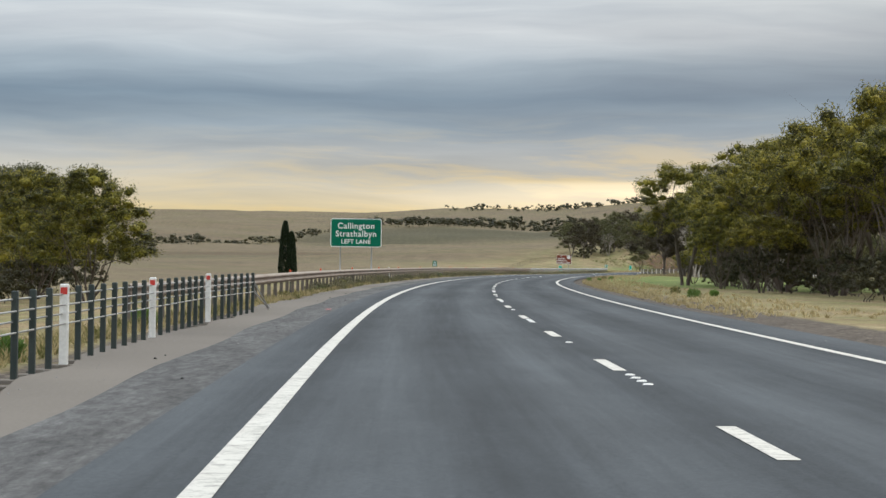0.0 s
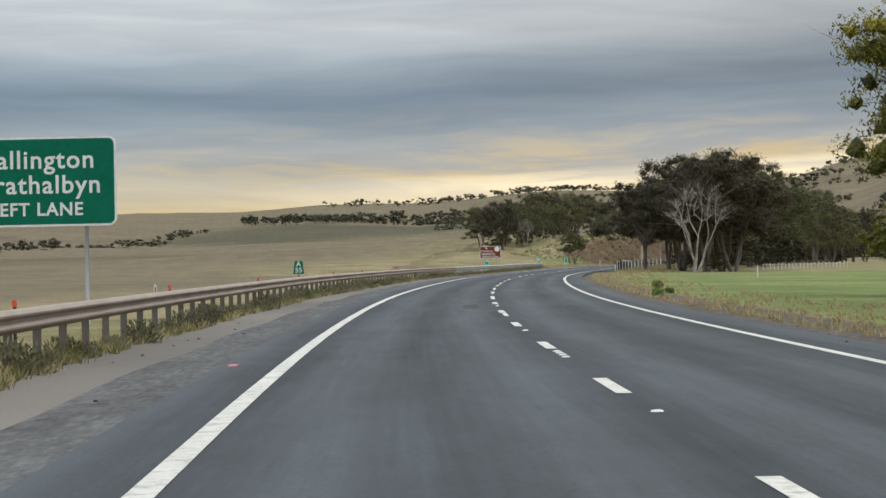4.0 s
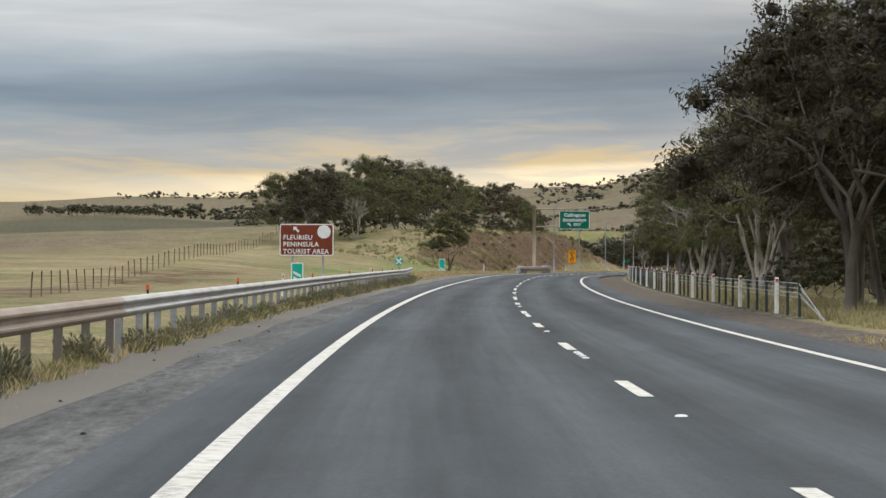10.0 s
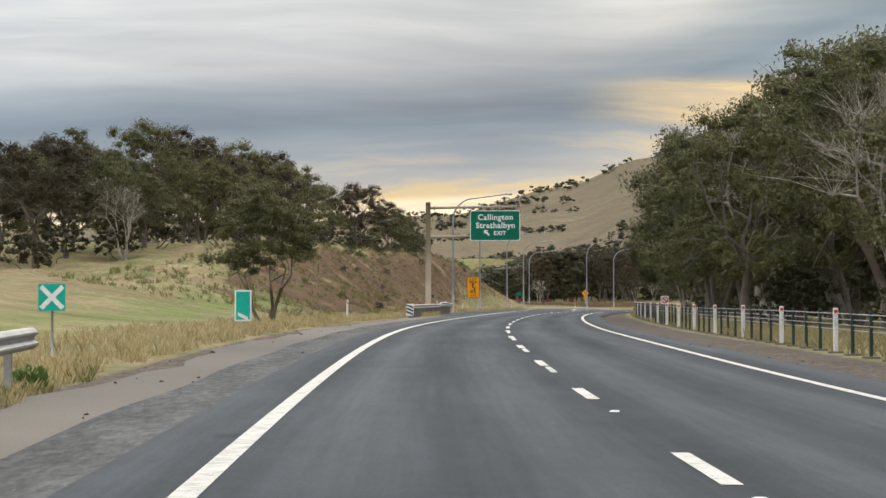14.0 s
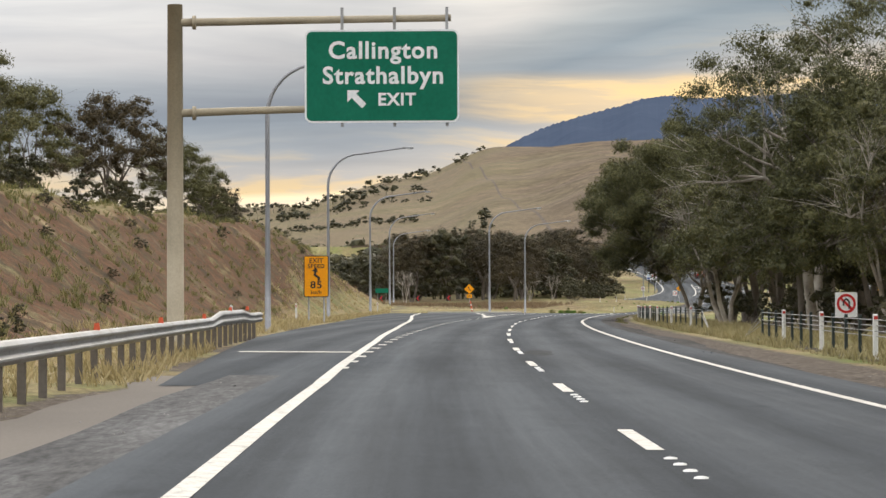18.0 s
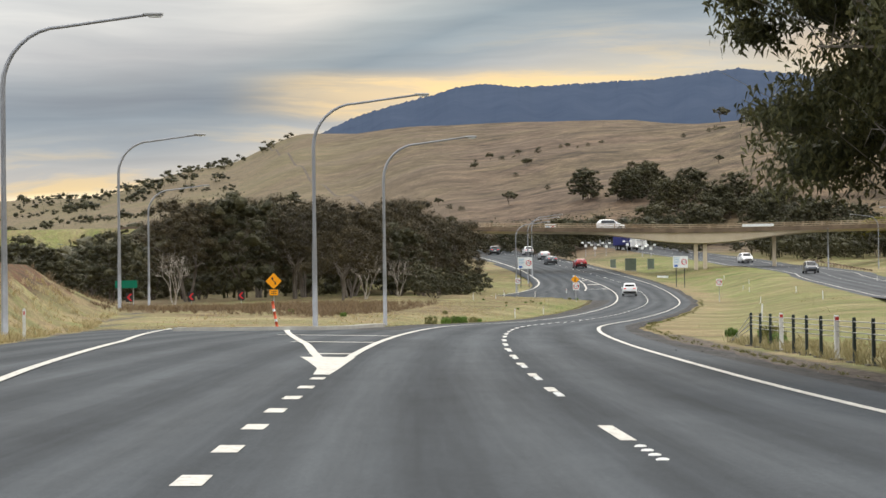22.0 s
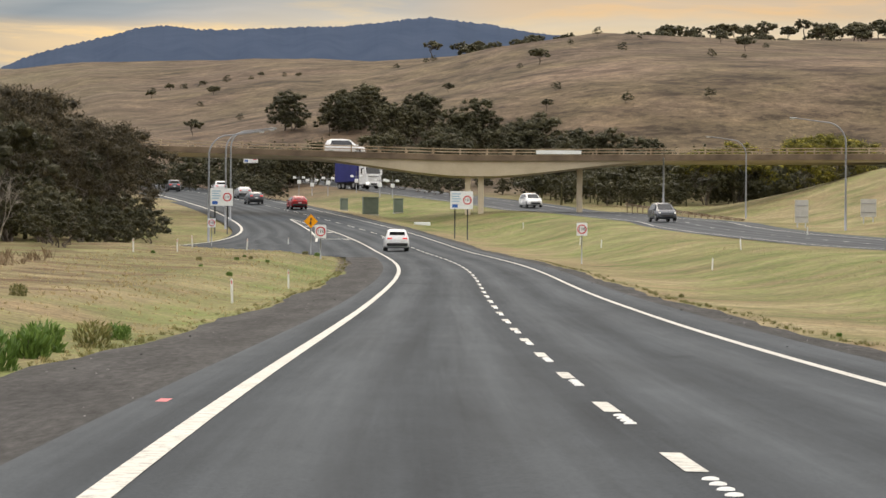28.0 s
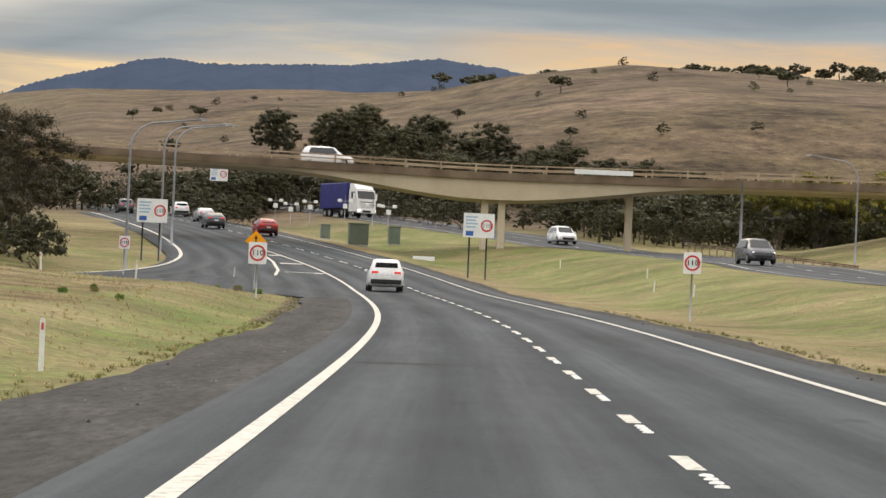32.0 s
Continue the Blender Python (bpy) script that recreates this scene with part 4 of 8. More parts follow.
tagged(strip("shoulder_dark", S_B, sh_out, -2.548, -0.01, ASPHALT_DARK, cols=2), "dark asphalt shoulder with loose stones at its edge", "road shoulder", kind="structure")
S_R = np.arange(600, 1270, 3.0)
tagged(strip("median_shoulder", S_R, 6.348, 6.36 + (0.74 + 0.14 * np.sin(S_R * 0.2) + 0.1 * np.sin(S_R * 0.83)) * np.clip((S_R - 600) / 36, 0, 1), -0.012, ASPHALT_DARK), "dark asphalt shoulder beside the grassed median", "road shoulder", kind="structure")
S_O = np.arange(720, 1270, 4.0)
opp = tagged(strip("road_opposite", S_O, OPP_LO + opp_out(S_O), OPP_HI + opp_out(S_O), 0.06, OPP_ASPHALT, cols=6, zf=lambda s, o: road_z(s, 9.0) + opp_dz(s)),
             "grey asphalt carriageway across the grassed median", "road", kind="structure")


def bent_strip(name, pts, width, dz, mat, parent=None, n=40, zf=None):
    """A band along a curve through (s, o) points."""
    q = np.array(pts, float)
    d = np.concatenate([[0], np.cumsum(np.hypot(np.diff(q[:, 0]), np.diff(q[:, 1])))])
    tt = np.linspace(0, d[-1], n)
    sv, ov = np.interp(tt, d, q[:, 0]), np.interp(tt, d, q[:, 1])
    for _ in range(6):
        sv[1:-1] = (sv[:-2] + 2 * sv[1:-1] + sv[2:]) / 4
        ov[1:-1] = (ov[:-2] + 2 * ov[1:-1] + ov[2:]) / 4
    ds, do = np.gradient(sv), np.gradient(ov)
    L = np.hypot(ds, do)
    wd = np.interp(tt, d, width) if isinstance(width, (list, tuple)) else np.full(n, width)
    verts, faces, uvs = [], [], []
    for i in range(n):
        for k in (-0.5, 0.5):
            s_, o_ = sv[i] - do[i] / L[i] * wd[i] * k, ov[i] + ds[i] / L[i] * wd[i] * k
            x, y = road_xy(s_, o_)
            z = (road_z(s_, o_) if zf is None else zf(s_, o_)) + dz
            verts.append((float(x), float(y), float(z)))
            uvs.append((wd[i] * k, float(tt[i])))
    for i in range(n - 1):
        faces.append((2 * i, 2 * i + 1, 2 * i + 3, 2 * i + 2))
    ob = mesh_ob(name, verts, faces, mat, parent)
    lay = ob.data.uv_layers.new(name="lane")
    idx = np.empty(len(ob.data.loops), dtype=np.int32)
    ob.data.loops.foreach_get("vertex_index", idx)
    lay.data.foreach_set("uv", np.array(uvs, dtype=np.float32)[idx].ravel())
    return ob


ramp_in = tagged(bent_strip("entry_ramp", [(1004, -46), (1010, -32), (1020, -20), (1038, -11.6), (1065, -7.2), (1110, -5.0), (1190, -4)], 7.6, -0.004, ASPHALT),
                 "grey asphalt entry ramp merging below the bridge", "road", kind="structure")

S_M = np.array([998, 1003, 1009, 1013, 1018, 1024, 1032, 1042, 1056, 1072, 1090], float)
tagged(strip("merge_apron", S_M, np.interp(S_M, [998, 1009, 1014, 1020, 1032, 1050, 1072, 1090], [-4.6, -7.5, -11, -17, -14.5, -10, -7, -5]), -2.545, -0.007, ASPHALT, cols=5),
       "grey asphalt apron where the entry ramp joins", "road", kind="structure")

# ---- painted lines ----
HALF = LANE / 2
DZ = 0.006


def edge_line(ss, oo, w=0.2, par=road, dz=DZ, name="edge_line"):
    ss = np.asarray(ss, float)
    oo = np.broadcast_to(oo, ss.shape)
    return strip(name, ss, oo - w / 2, oo + w / 2, dz, LINE, par)


edge_line(np.arange(-60, 598, 3.0), -HALF, 0.18)
edge_line(np.arange(745, 1094, 3.0), -HALF, 0.18)
edge_line(S_ALL, HALF + LANE, 0.15)
sx = np.arange(596, 931, 3.0)
edge_line(sx, np.interp(sx, EX_LINE_S, EX_LINE), 0.2)
sg = np.arange(745, 931, 3.0)
edge_line(sg, np.interp(sg, EX_IN_S, EX_IN), 0.2)
strip("gore_tip", [737.5, 741, 745, 749], [-1.9, -2.0, -2.35, -2.75], [-1.63, -1.6, -1.6, -1.6], DZ, LINE, road)
for s0, a, b in ((752, -2.75, -1.8), (766, -4.1, -1.8), (779, -5.6, -1.8)):
    strip("gore_bar", [s0 - 0.35, s0 + 0.35], a, b, DZ, LINE, road)
for s0, a in ((1078, -2.7), (1066, -3.5), (1053, -4.4)):
    strip("gore_bar", [s0 - 0.5, s0 + 0.5], a, -1.95, DZ + 0.002, LINE, road)
strip("gore_leg", [1046, 1056, 1068, 1080, 1092], [-5.6, -4.75, -3.85, -3.0, -2.0], [-5.4, -4.55, -3.65, -2.8, -1.8], DZ + 0.004, LINE, road)
strip("gore_bar", [617.2, 618.1], -4.7, -2.1, DZ, LINE, road)
# broken lane line: ends of the dashes, counted between known ones
ANCHOR = [(19.4, 0), (83.8, 5), (158.1, 11), (196.3, 14), (286.9, 21), (353.8, 26), (421.1, 31), (475.3, 35), (569.4, 42), (609.7, 45), (679.8, 50), (720.7, 53), (732.2, 54),
          (752.5, 57), (781.6, 61), (795.0, 63), (840.3, 70), (866.9, 74), (873.2, 75), (906.5, 80), (970.5, 90), (1195, 125), (1259, 135)]
ends = np.interp(np.arange(-3, 135), [a[1] for a in ANCHOR], [a[0] for a in ANCHOR])
ends[:3] = 19.4 - 12.8 * np.array([3, 2, 1])
gaps = np.diff(ends, append=ends[-1] + 6.4)
bm = bmesh.new()
tube(bm, [(0, 0, 0), (0, 0, 0.012), (0, 0, 0.018)], [0.055, 0.05, 0.03], 8)
stud0 = part("stud_form", bm, STUD)
for k, (e, g) in enumerate(zip(ends, gaps)):
    n = 0.25 * g
    strip("lane_dash", np.linspace(e - n, e, 4), HALF - 0.075, HALF + 0.075, DZ, LINE, road)
    many = 4 if k % 2 == 0 or e > 470 else 1
    for j in range(many):
        back = n + g * (0.09 + 0.055 * j if many > 1 else 0.24)
        m = spot(e - back, HALF + 0.01, 0.004, 0, True)
        share("lane_stud", stud0, road, m)
bpy.data.objects.remove(stud0)
for k, s0 in enumerate(list(np.arange(604.3, 711, 4.55)) + list(np.arange(712.5, 736, 3.85))):
    strip("exit_dash", [s0 - 0.55, s0 + 0.55], -HALF - 0.11, -HALF + 0.11, DZ, LINE, road)
for a, b in ((OPP_LO + 1.0, 0.15), (OPP_HI - 2.2, 0.15)):
    strip("edge_line", S_O, a + opp_out(S_O) - b / 2, a + opp_out(S_O) + b / 2, 0.07, LINE, opp, zf=lambda s, o: road_z(s, 9.0) + opp_dz(s))
mid = OPP_LO + 1.0 + 4.2
for s0 in np.arange(760, 1250, 6.4):
    strip("lane_dash", [s0, s0 + 1.6], mid + opp_out(s0) - 0.07, mid + opp_out(s0) + 0.07, 0.07, LINE, opp, zf=lambda s, o: road_z(s, 9.0) + opp_dz(s))
bent_strip("edge_line", [(1012, -44), (1026, -21), (1044, -14.2), (1070, -9.6), (1110, -7.0), (1195, -5.6)], 0.25, 0.014, LINE, ramp_in)
for s0, o0 in ((12.5, -2.05), (62.5, -2.75), (150.5, -2.4), (300, -2.5), (436.5, -2.35), (846, -2.3)):
    strip("survey_mark", [s0, s0 + 0.55], o0 - 0.05, o0 + 0.06, 0.004, PINK, road)
# tar patches and seams in the asphalt
for s0, s1, a, b in ((345.5, 353.5, 1.55, 2.0), (186, 193, 0.8, 1.3), (175, 183, 1.4, 1.7), (615, 621, 1.85, 2.5), (926.3, 927.0, -1.7, 0.3), (263, 266.5, 1.5, 2.2), (480, 484, 1.5, 2.0)):
    sv = np.linspace(s0, s1, 9)
    w_ = 0.5 * np.sqrt(np.clip(1 - ((sv - (s0 + s1) / 2) / ((s1 - s0) / 2 + 0.05)) ** 2, 0.02, 1))
    m_ = (a + b) / 2 + 0.06 * np.sin(sv * 1.9)
    strip("tar_patch", sv, m_ - w_ * (b - a), m_ + w_ * (b - a), 0.003, TAR, road)


def scatter(name, label, places, lo, hi, mat, seed):
    """Loose stones and scraps lying on the shoulders, each a small uneven lump."""
    g = random.Random(seed)
    V, F = [], []
    for s, o in places:
        x, y = road_xy(s, o)
        z, r = float(road_z(s, o)) - 0.004, g.uniform(lo, hi)
        b = len(V)
        n = 5
        a0 = g.uniform(0, 6)
        for k in range(n):
            a = a0 + k * 6.283 / n
            q = r * g.uniform(0.6, 1.2)
            V.append((float(x) + q * math.cos(a), float(y) + 1.3 * q * math.sin(a), z))
        for k in range(n):
            a = a0 + k * 6.283 / n
            q = r * g.uniform(0.3, 0.6)
            V.append((float(x) + q * math.cos(a), float(y) + 1.3 * q * math.sin(a), z + r * g.uniform(0.3, 0.7)))
        F.append(tuple(range(b + n, b + 2 * n)))
        for k in range(n):
            F.append((b + k, b + (k + 1) % n, b + n + (k + 1) % n, b + n + k))
    return tagged(mesh_ob(name, V, F, mat), label, "stones", kind="stuff")


Q = random.Random(77)
left_sh = [(Q.uniform(10, 600), -2.7 - Q.random() ** 0.7 * 2.2) for _ in range(1500)] + [(Q.uniform(800, 1000), -2.6 - Q.random() * 1.9) for _ in range(220)]
right_sh = [(Q.uniform(10, 1000), 5.7 + Q.random() ** 0.8 * 1.4) for _ in range(1300)]
scatter("loose_stones", "small pale stones lying loose on the shoulders", left_sh[::2] + right_sh[::4], 0.008, 0.020, CHIP_STONE, 1)
scatter("dark_scraps", "dark scraps of rubber and bark on the shoulders", left_sh[1::9] + right_sh[1::8] + [(397.6, 6.75), (383.6, 7.29), (479, 6.4), (609, 6.8), (693.5, -5.6)], 0.015, 0.04, RUBBER, 2)
# kerb at the tip of the island
bent_strip("kerb_top", [(797, -11.5), (795.5, -8.6), (795, -5.6), (800, -4.75), (812, -4.6)], 0.32, 0.13, KERB)
k0 = bpy.data.objects["kerb_top"]
sol = k0.modifiers.new("thick", "SOLIDIFY")
sol.thickness, sol.offset = 0.2, -1
k0.name = "kerb"
tagged(k0, "pale worn concrete kerb at the grassed island tip", "kerb", kind="structure")

# ---- trees ----
_bm = bmesh.new()
bmesh.ops.create_icosphere(_bm, subdivisions=1, radius=1.0)
_bm.verts.index_update()
ICO_V = [tuple(v.co) for v in _bm.verts]
ICO_F = [tuple(v.index for v in f.verts) for f in _bm.faces]
_bm.free()


def leaf_cloud(rs, centres, radii, counts, flat, leaf, droop):
    """Small pointed leaves filling flattened puffs, denser towards their tops; returns points and triangles."""
    C, R = np.repeat(centres, counts, 0), np.repeat(radii, counts)
    n = len(C)
    cz, th = rs.uniform(-0.75, 1.0, n), rs.uniform(0, 2 * np.pi, n)
    sz = np.sqrt(1 - cz * cz)
    N = np.stack([sz * np.cos(th), sz * np.sin(th), cz], 1)
    P = C + N * np.array([1, 1, flat]) * (R * rs.uniform(0.35, 1.06, n))[:, None]
    N = N + rs.normal(0, 0.5, (n, 3)) + np.array([0, 0, 0.2])
    D = np.cross(N, rs.normal(0, 1, (n, 3)))
    D = D / np.linalg.norm(D, axis=1)[:, None] - np.array([0, 0, droop])
    D /= np.linalg.norm(D, axis=1)[:, None]
    W = np.cross(N, D)
    W = W / np.linalg.norm(W, axis=1)[:, None] * (leaf * rs.uniform(0.18, 0.32, n))[:, None]
    L = D * (leaf * rs.uniform(0.8, 1.7, n))[:, None]
    V = np.stack([P - L * 0.5 - W, P - L * 0.4 + W, P + L * 0.6], 1).reshape(-1, 3)
    return V, np.arange(3 * n).reshape(-1, 3)


def grow_tree(seed, height, spread, clumps, leaves, leaf, bark, leafmat, low=0.45, rim=-0.2, flat=0.55, stems=1, bare=0.3, lean=0.0, name="gum_tree", puff=0.34, core=0.62, droop=0.5, twigs=5, thick=1.0, gap=0.0):
    """A tree: tapered stems forking into limbs, each carrying a domed clump of leaves with sky between the clumps."""
    rng, rs = random.Random(seed), np.random.RandomState(seed)
    root = empty(name)
    # clump centres over an uneven dome
    cs, rr = [], []
    a0 = rng.uniform(0, 6.28)
    for i in range(clumps):
        up = 1 - (i + 0.5) / clumps * (1 - rim)
        a, k = a0 + i * 2.4 + rng.uniform(-0.45, 0.45), rng.uniform(0.74, 1.02)
        out = spread * (1 - puff * 0.75) * math.sqrt(max(0.0, 1 - up * up)) * k
        z = height * (low + (0.95 - low - puff * flat * spread / height * 0.6) * up * k)
        cs.append(Vector((math.cos(a) * out + lean * up, math.sin(a) * out, z)))
        rr.append(spread * puff * rng.uniform(0.7, 1.25))
    bm = bmesh.new()
    r0 = height * 0.021 * thick / stems ** 0.45
    groups = [[] for _ in range(stems)]
    for i, c in enumerate(cs):
        groups[int(((math.atan2(c.y, c.x) + 6.2832) / 6.2832 * stems)) % stems].append(i)
    for g, ids in enumerate(groups):
        if not ids:
            continue
        mean = sum((cs[i] for i in ids), Vector()) / len(ids)
        ax = Vector((mean.x, mean.y, 0))
        p0 = Vector((rng.uniform(-.1, .1), rng.uniform(-.1, .1), 0)) + ax.normalized() * (0.22 if stems > 1 else 0.0)
        p1 = Vector((p0.x, p0.y, 0)) + ax * (0.30 if stems > 1 else 0.12) + Vector((rng.uniform(-.3, .3), rng.uniform(-.3, .3), height * rng.uniform(bare, bare + 0.1)))
        mid_ = (p0 + p1) / 2 + Vector((rng.uniform(-.22, .22), rng.uniform(-.22, .22), 0))
        tube(bm, [p0 - Vector((0, 0, 0.4)), p0 + Vector((0, 0, 0.1)), mid_, p1], [r0 * 1.5, r0 * 1.12, r0 * 0.95, r0 * 0.8], 7)
        # limbs in twos and threes
        ids = sorted(ids, key=lambda i: math.atan2(cs[i].y, cs[i].x))
        for j in range(0, len(ids), 3):
            trio = ids[j:j + 3]
            m = sum((cs[i] for i in trio), Vector()) / len(trio)
            st = mid_.lerp(p1, rng.uniform(0.55, 1.0))
            fork = st.lerp(m, rng.uniform(0.42, 0.6)) + Vector((rng.uniform(-.3, .3), rng.uniform(-.3, .3), height * 0.02))
            rb = r0 * rng.uniform(0.45, 0.65)
            bend = st.lerp(fork, 0.5) + Vector((rng.uniform(-.35, .35), rng.uniform(-.35, .35), rng.uniform(-.1, .3)))
            tube(bm, [st, bend, fork], [rb * 1.05, rb * 0.85, rb * 0.7], 6, False)
            for i in trio:
                c = cs[i] - Vector((0, 0, rr[i] * flat * 0.45))
                b1 = fork.lerp(c, 0.5) + Vector((rng.uniform(-.3, .3), rng.uniform(-.3, .3), rng.uniform(-0.25, .15)))
                tube(bm, [fork, b1, c], [rb * 0.6, rb * 0.4, rb * 0.22], 5, False)
                for _ in range(twigs):
                    e = c + Vector((rng.gauss(0, .6), rng.gauss(0, .6), rng.uniform(-0.1, 0.9))) * rr[i]
                    q = b1.lerp(c, rng.uniform(0.2, 1.0))
                    tube(bm, [q, q.lerp(e, 0.5) + Vector((rng.gauss(0, .1), rng.gauss(0, .1), 0.06)) * rr[i], e], [rb * 0.2, rb * 0.12, rb * 0.04], 3, False)
    part("trunk", bm, bark, root, smooth_it=True)
    if leaves:
        sub, sr, V, F = [], [], [], []
        for c, r in zip(cs, rr):
            if rng.random() < gap:
                continue
            for k in range(9):
                th, up = k * 2.4 + rng.uniform(-.5, .5), rng.uniform(-0.45, 1.0)
                q = math.sqrt(1 - up * up) * r * rng.uniform(0.55, 0.95)
                sub.append((c.x + math.cos(th) * q, c.y + math.sin(th) * q, c.z + up * r * flat * 0.85))
                sr.append(r * rng.uniform(0.30, 0.52))
        sub, sr = np.array(sub), np.array(sr)
        counts = np.maximum((leaves * sr ** 2 / (sr ** 2).sum()).astype(int), 3)
        lv, lf = leaf_cloud(rs, sub, sr, counts, 0.75, leaf, droop)
        ico = np.array(ICO_V)
        hv = (sub[:, None, :] + ico[None] * (sr[:, None] * rs.uniform(0.45, 1.0, (len(sub), len(ico))) * core)[:, :, None] * np.array([1, 1, 0.75])).reshape(-1, 3)
        hf = (np.array(ICO_F)[None] + (np.arange(len(sub)) * len(ico))[:, None, None]).reshape(-1, 3)
        mesh_ob("crown", np.concatenate([lv, hv]).tolist(), lf.tolist() + (hf + len(lv)).tolist(), leafmat, root)
    return root


def low_wood(proto, s, o, turn, label):
    """A tree past the bridge, its top kept below the deck."""
    z = float(ground(s, o))
    return plant(proto, s, o, min(0.74, max(0.28, (20.6 - z) / 9.3)), turn, label)


def plant(proto, s, o, scale, turn, label="", sq=1.0, sink=0.0):
    m = spot(s, o, -sink) @ Matrix.Rotation(turn, 4, "Z")
    c = copy_thing(proto, m)
    c.scale = (scale, scale, scale * sq)
    if label:
        c["label"] = label
    return c


GUMS = [tagged(grow_tree(20 + k, 10, 4.5, 17, 21000, 0.14, BARK_MID, LEAF_GUM, 0.42, -0.45, 0.62, 1 + k % 3, 0.22, 0.4, puff=0.38, core=0.48),
               "tall dark green eucalypt with pale bark at the roadside", "tree", "roadside gum trees") for k in range(5)]
BROWN = [tagged(grow_tree(40 + k, 10, 4.7, 19, 18000, 0.15, BARK_MID, LEAF_BACKLIT, 0.46, -0.4, 0.66, 2 + k, 0.22, 0.3, puff=0.37, core=0.5),
                "backlit eucalypt painted dark brown-green, with a broad umbrella crown", "tree", "roadside gum trees") for k in range(2)]
MALLEES = [tagged(grow_tree(60 + k, 7, 3.9, 24, 20000, 0.11, BARK_DARK, LEAF_OLIVE, *shape, 0.3, name="mallee_tree", puff=0.31, droop=0.1, twigs=9, thick=0.9),
                  "low yellow-green mallee tree with several dark stems", "tree", "mallee trees")
           for k, shape in enumerate([(0.48, -0.6, 0.55, 7, 0.16), (0.62, -0.25, 0.5, 9, 0.18), (0.58, -0.35, 0.5, 8, 0.14)])]
DARKS = [tagged(grow_tree(80 + k, 9, 4.4, 14, 5600, 0.22, BARK_DARK, LEAF_DARK, 0.36, -0.5, 0.68, 2, 0.12, 0.2, name="dark_gum_tree", puff=0.44, core=0.74, twigs=1),
                "dark green bushy gum tree in a belt", "tree", "dark tree belt") for k in range(4)]
SHRUBS = [tagged(grow_tree(100 + k, 2.6, 1.6, 6, 800, 0.16, BARK_DARK, LEAF_DARK, 0.4, -0.7, 0.8, 3, 0.1, 0.0, name="shrub", puff=0.44, core=0.7, twigs=1),
                 "dense dark green shrub under the trees", "shrub", "understorey shrubs") for k in range(2)]
BARE = tagged(grow_tree(121, 9.5, 4.2, 18, 0, 0.13, BARK_PALE, LEAF_BACKLIT, 0.5, 0.0, 0.6, 3, 0.16, 0.3, name="bare_gum_tree", core=0.0, twigs=16, puff=0.36, thick=1.0),
              "nearly bare gum tree with white forked limbs", "tree", "roadside gum trees")
ONE = tagged(grow_tree(131, 6.0, 2.2, 14, 15000, 0.10, BARK_DARK, LEAF_GUM, 0.52, -0.5, 0.7, 3, 0.2, 0.1, name="roadside_tree", puff=0.42),
             "single dark green tree with forked stems on the green bank", "tree")
ONE.matrix_basis = spot(531.5, -7.9)
NEAR = tagged(grow_tree(141, 14.5, 8.2, 42, 250000, 0.14, BARK_PALE, LEAF_GUM, 0.44, -0.55, 0.85, 3, 0.16, 0.0, puff=0.29, droop=1.0, twigs=8, thick=0.8, core=0.62),
              "large dark gum with drooping foliage over the wire barrier", "tree", "roadside gum trees")
NEAR.matrix_basis = spot(740, 12.6)
OPEN = tagged(grow_tree(151, 15.5, 7.2, 28, 48000, 0.11, BARK_PALE, LEAF_GUM, 0.55, -0.35, 0.7, 2, 0.24, 0.6, puff=0.26, droop=0.8, twigs=8, thick=1.0, gap=0.06, core=0.3),
              "tall open gum with long pale limbs by the barrier gap", "tree", "roadside gum trees")
OPEN.matrix_basis = spot(676, 15.4)
BALL = tagged(grow_tree(161, 9.3, 3.7, 14, 18000, 0.11, BARK_DARK, LEAF_OLIVE, 0.55, -0.5, 0.55, 4, 0.3, 0.0, puff=0.38),
              "mallee with a dense flat crown above its neighbours", "tree", "mallee trees")
FARS = [tagged(grow_tree(180 + k, 3.4, 2.0, 6 + k, 420, 0.22, BARK_DARK, LEAF_DARK, 0.55, -0.2, 0.55, 1, 0.26, 0.2, name="hill_tree", puff=0.46, core=1.0, twigs=1, thick=1.4, droop=0.0),
               "small dark tree standing on the dry hillside", "tree", "hill trees") for k in range(4)]

# right side, start: yellow-green mallees under taller gums
for k, (s, o, sc) in enumerate([(181, 16.4, 0.98), (171, 18, 1.1), (163, 17.2, 1.0), (153, 18.4, 1.1), (145, 17.6, 1.0), (137, 19.2, 1.15), (128, 18.6, 1.1), (119, 20.5, 1.2), (110, 20, 1.15), (101, 22, 1.2),
                                (190, 17.5, 0.75), (200, 18.5, 0.7), (211, 18, 0.6), (94, 24, 1.25), (150, 24, 1.4), (130, 25, 1.4), (150, 14.6, 0.5), (205, 15.6, 0.42), (132, 15.2, 0.5)]):
    plant(MALLEES[1 + k % 2], s, o, sc * 1.1, k * 1.7, sq=1.06 + 0.12 * math.sin(k * 2.1))
BALL.matrix_basis = spot(186, 14.2, 0.2)
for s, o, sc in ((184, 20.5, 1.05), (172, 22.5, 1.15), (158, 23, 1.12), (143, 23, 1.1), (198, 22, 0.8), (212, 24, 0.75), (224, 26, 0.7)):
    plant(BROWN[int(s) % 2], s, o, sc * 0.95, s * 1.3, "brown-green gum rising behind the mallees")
for k in range(20):
    plant(SHRUBS[k % 2], 104 + k * 5.6, 16.5 + (k * 37 % 5) * 0.9, 0.7 + 0.25 * (k % 3), k * 2.1)
plant(BARE, 152, 17.5, 0.62, 1.0, "bare pale tree among the mallees")
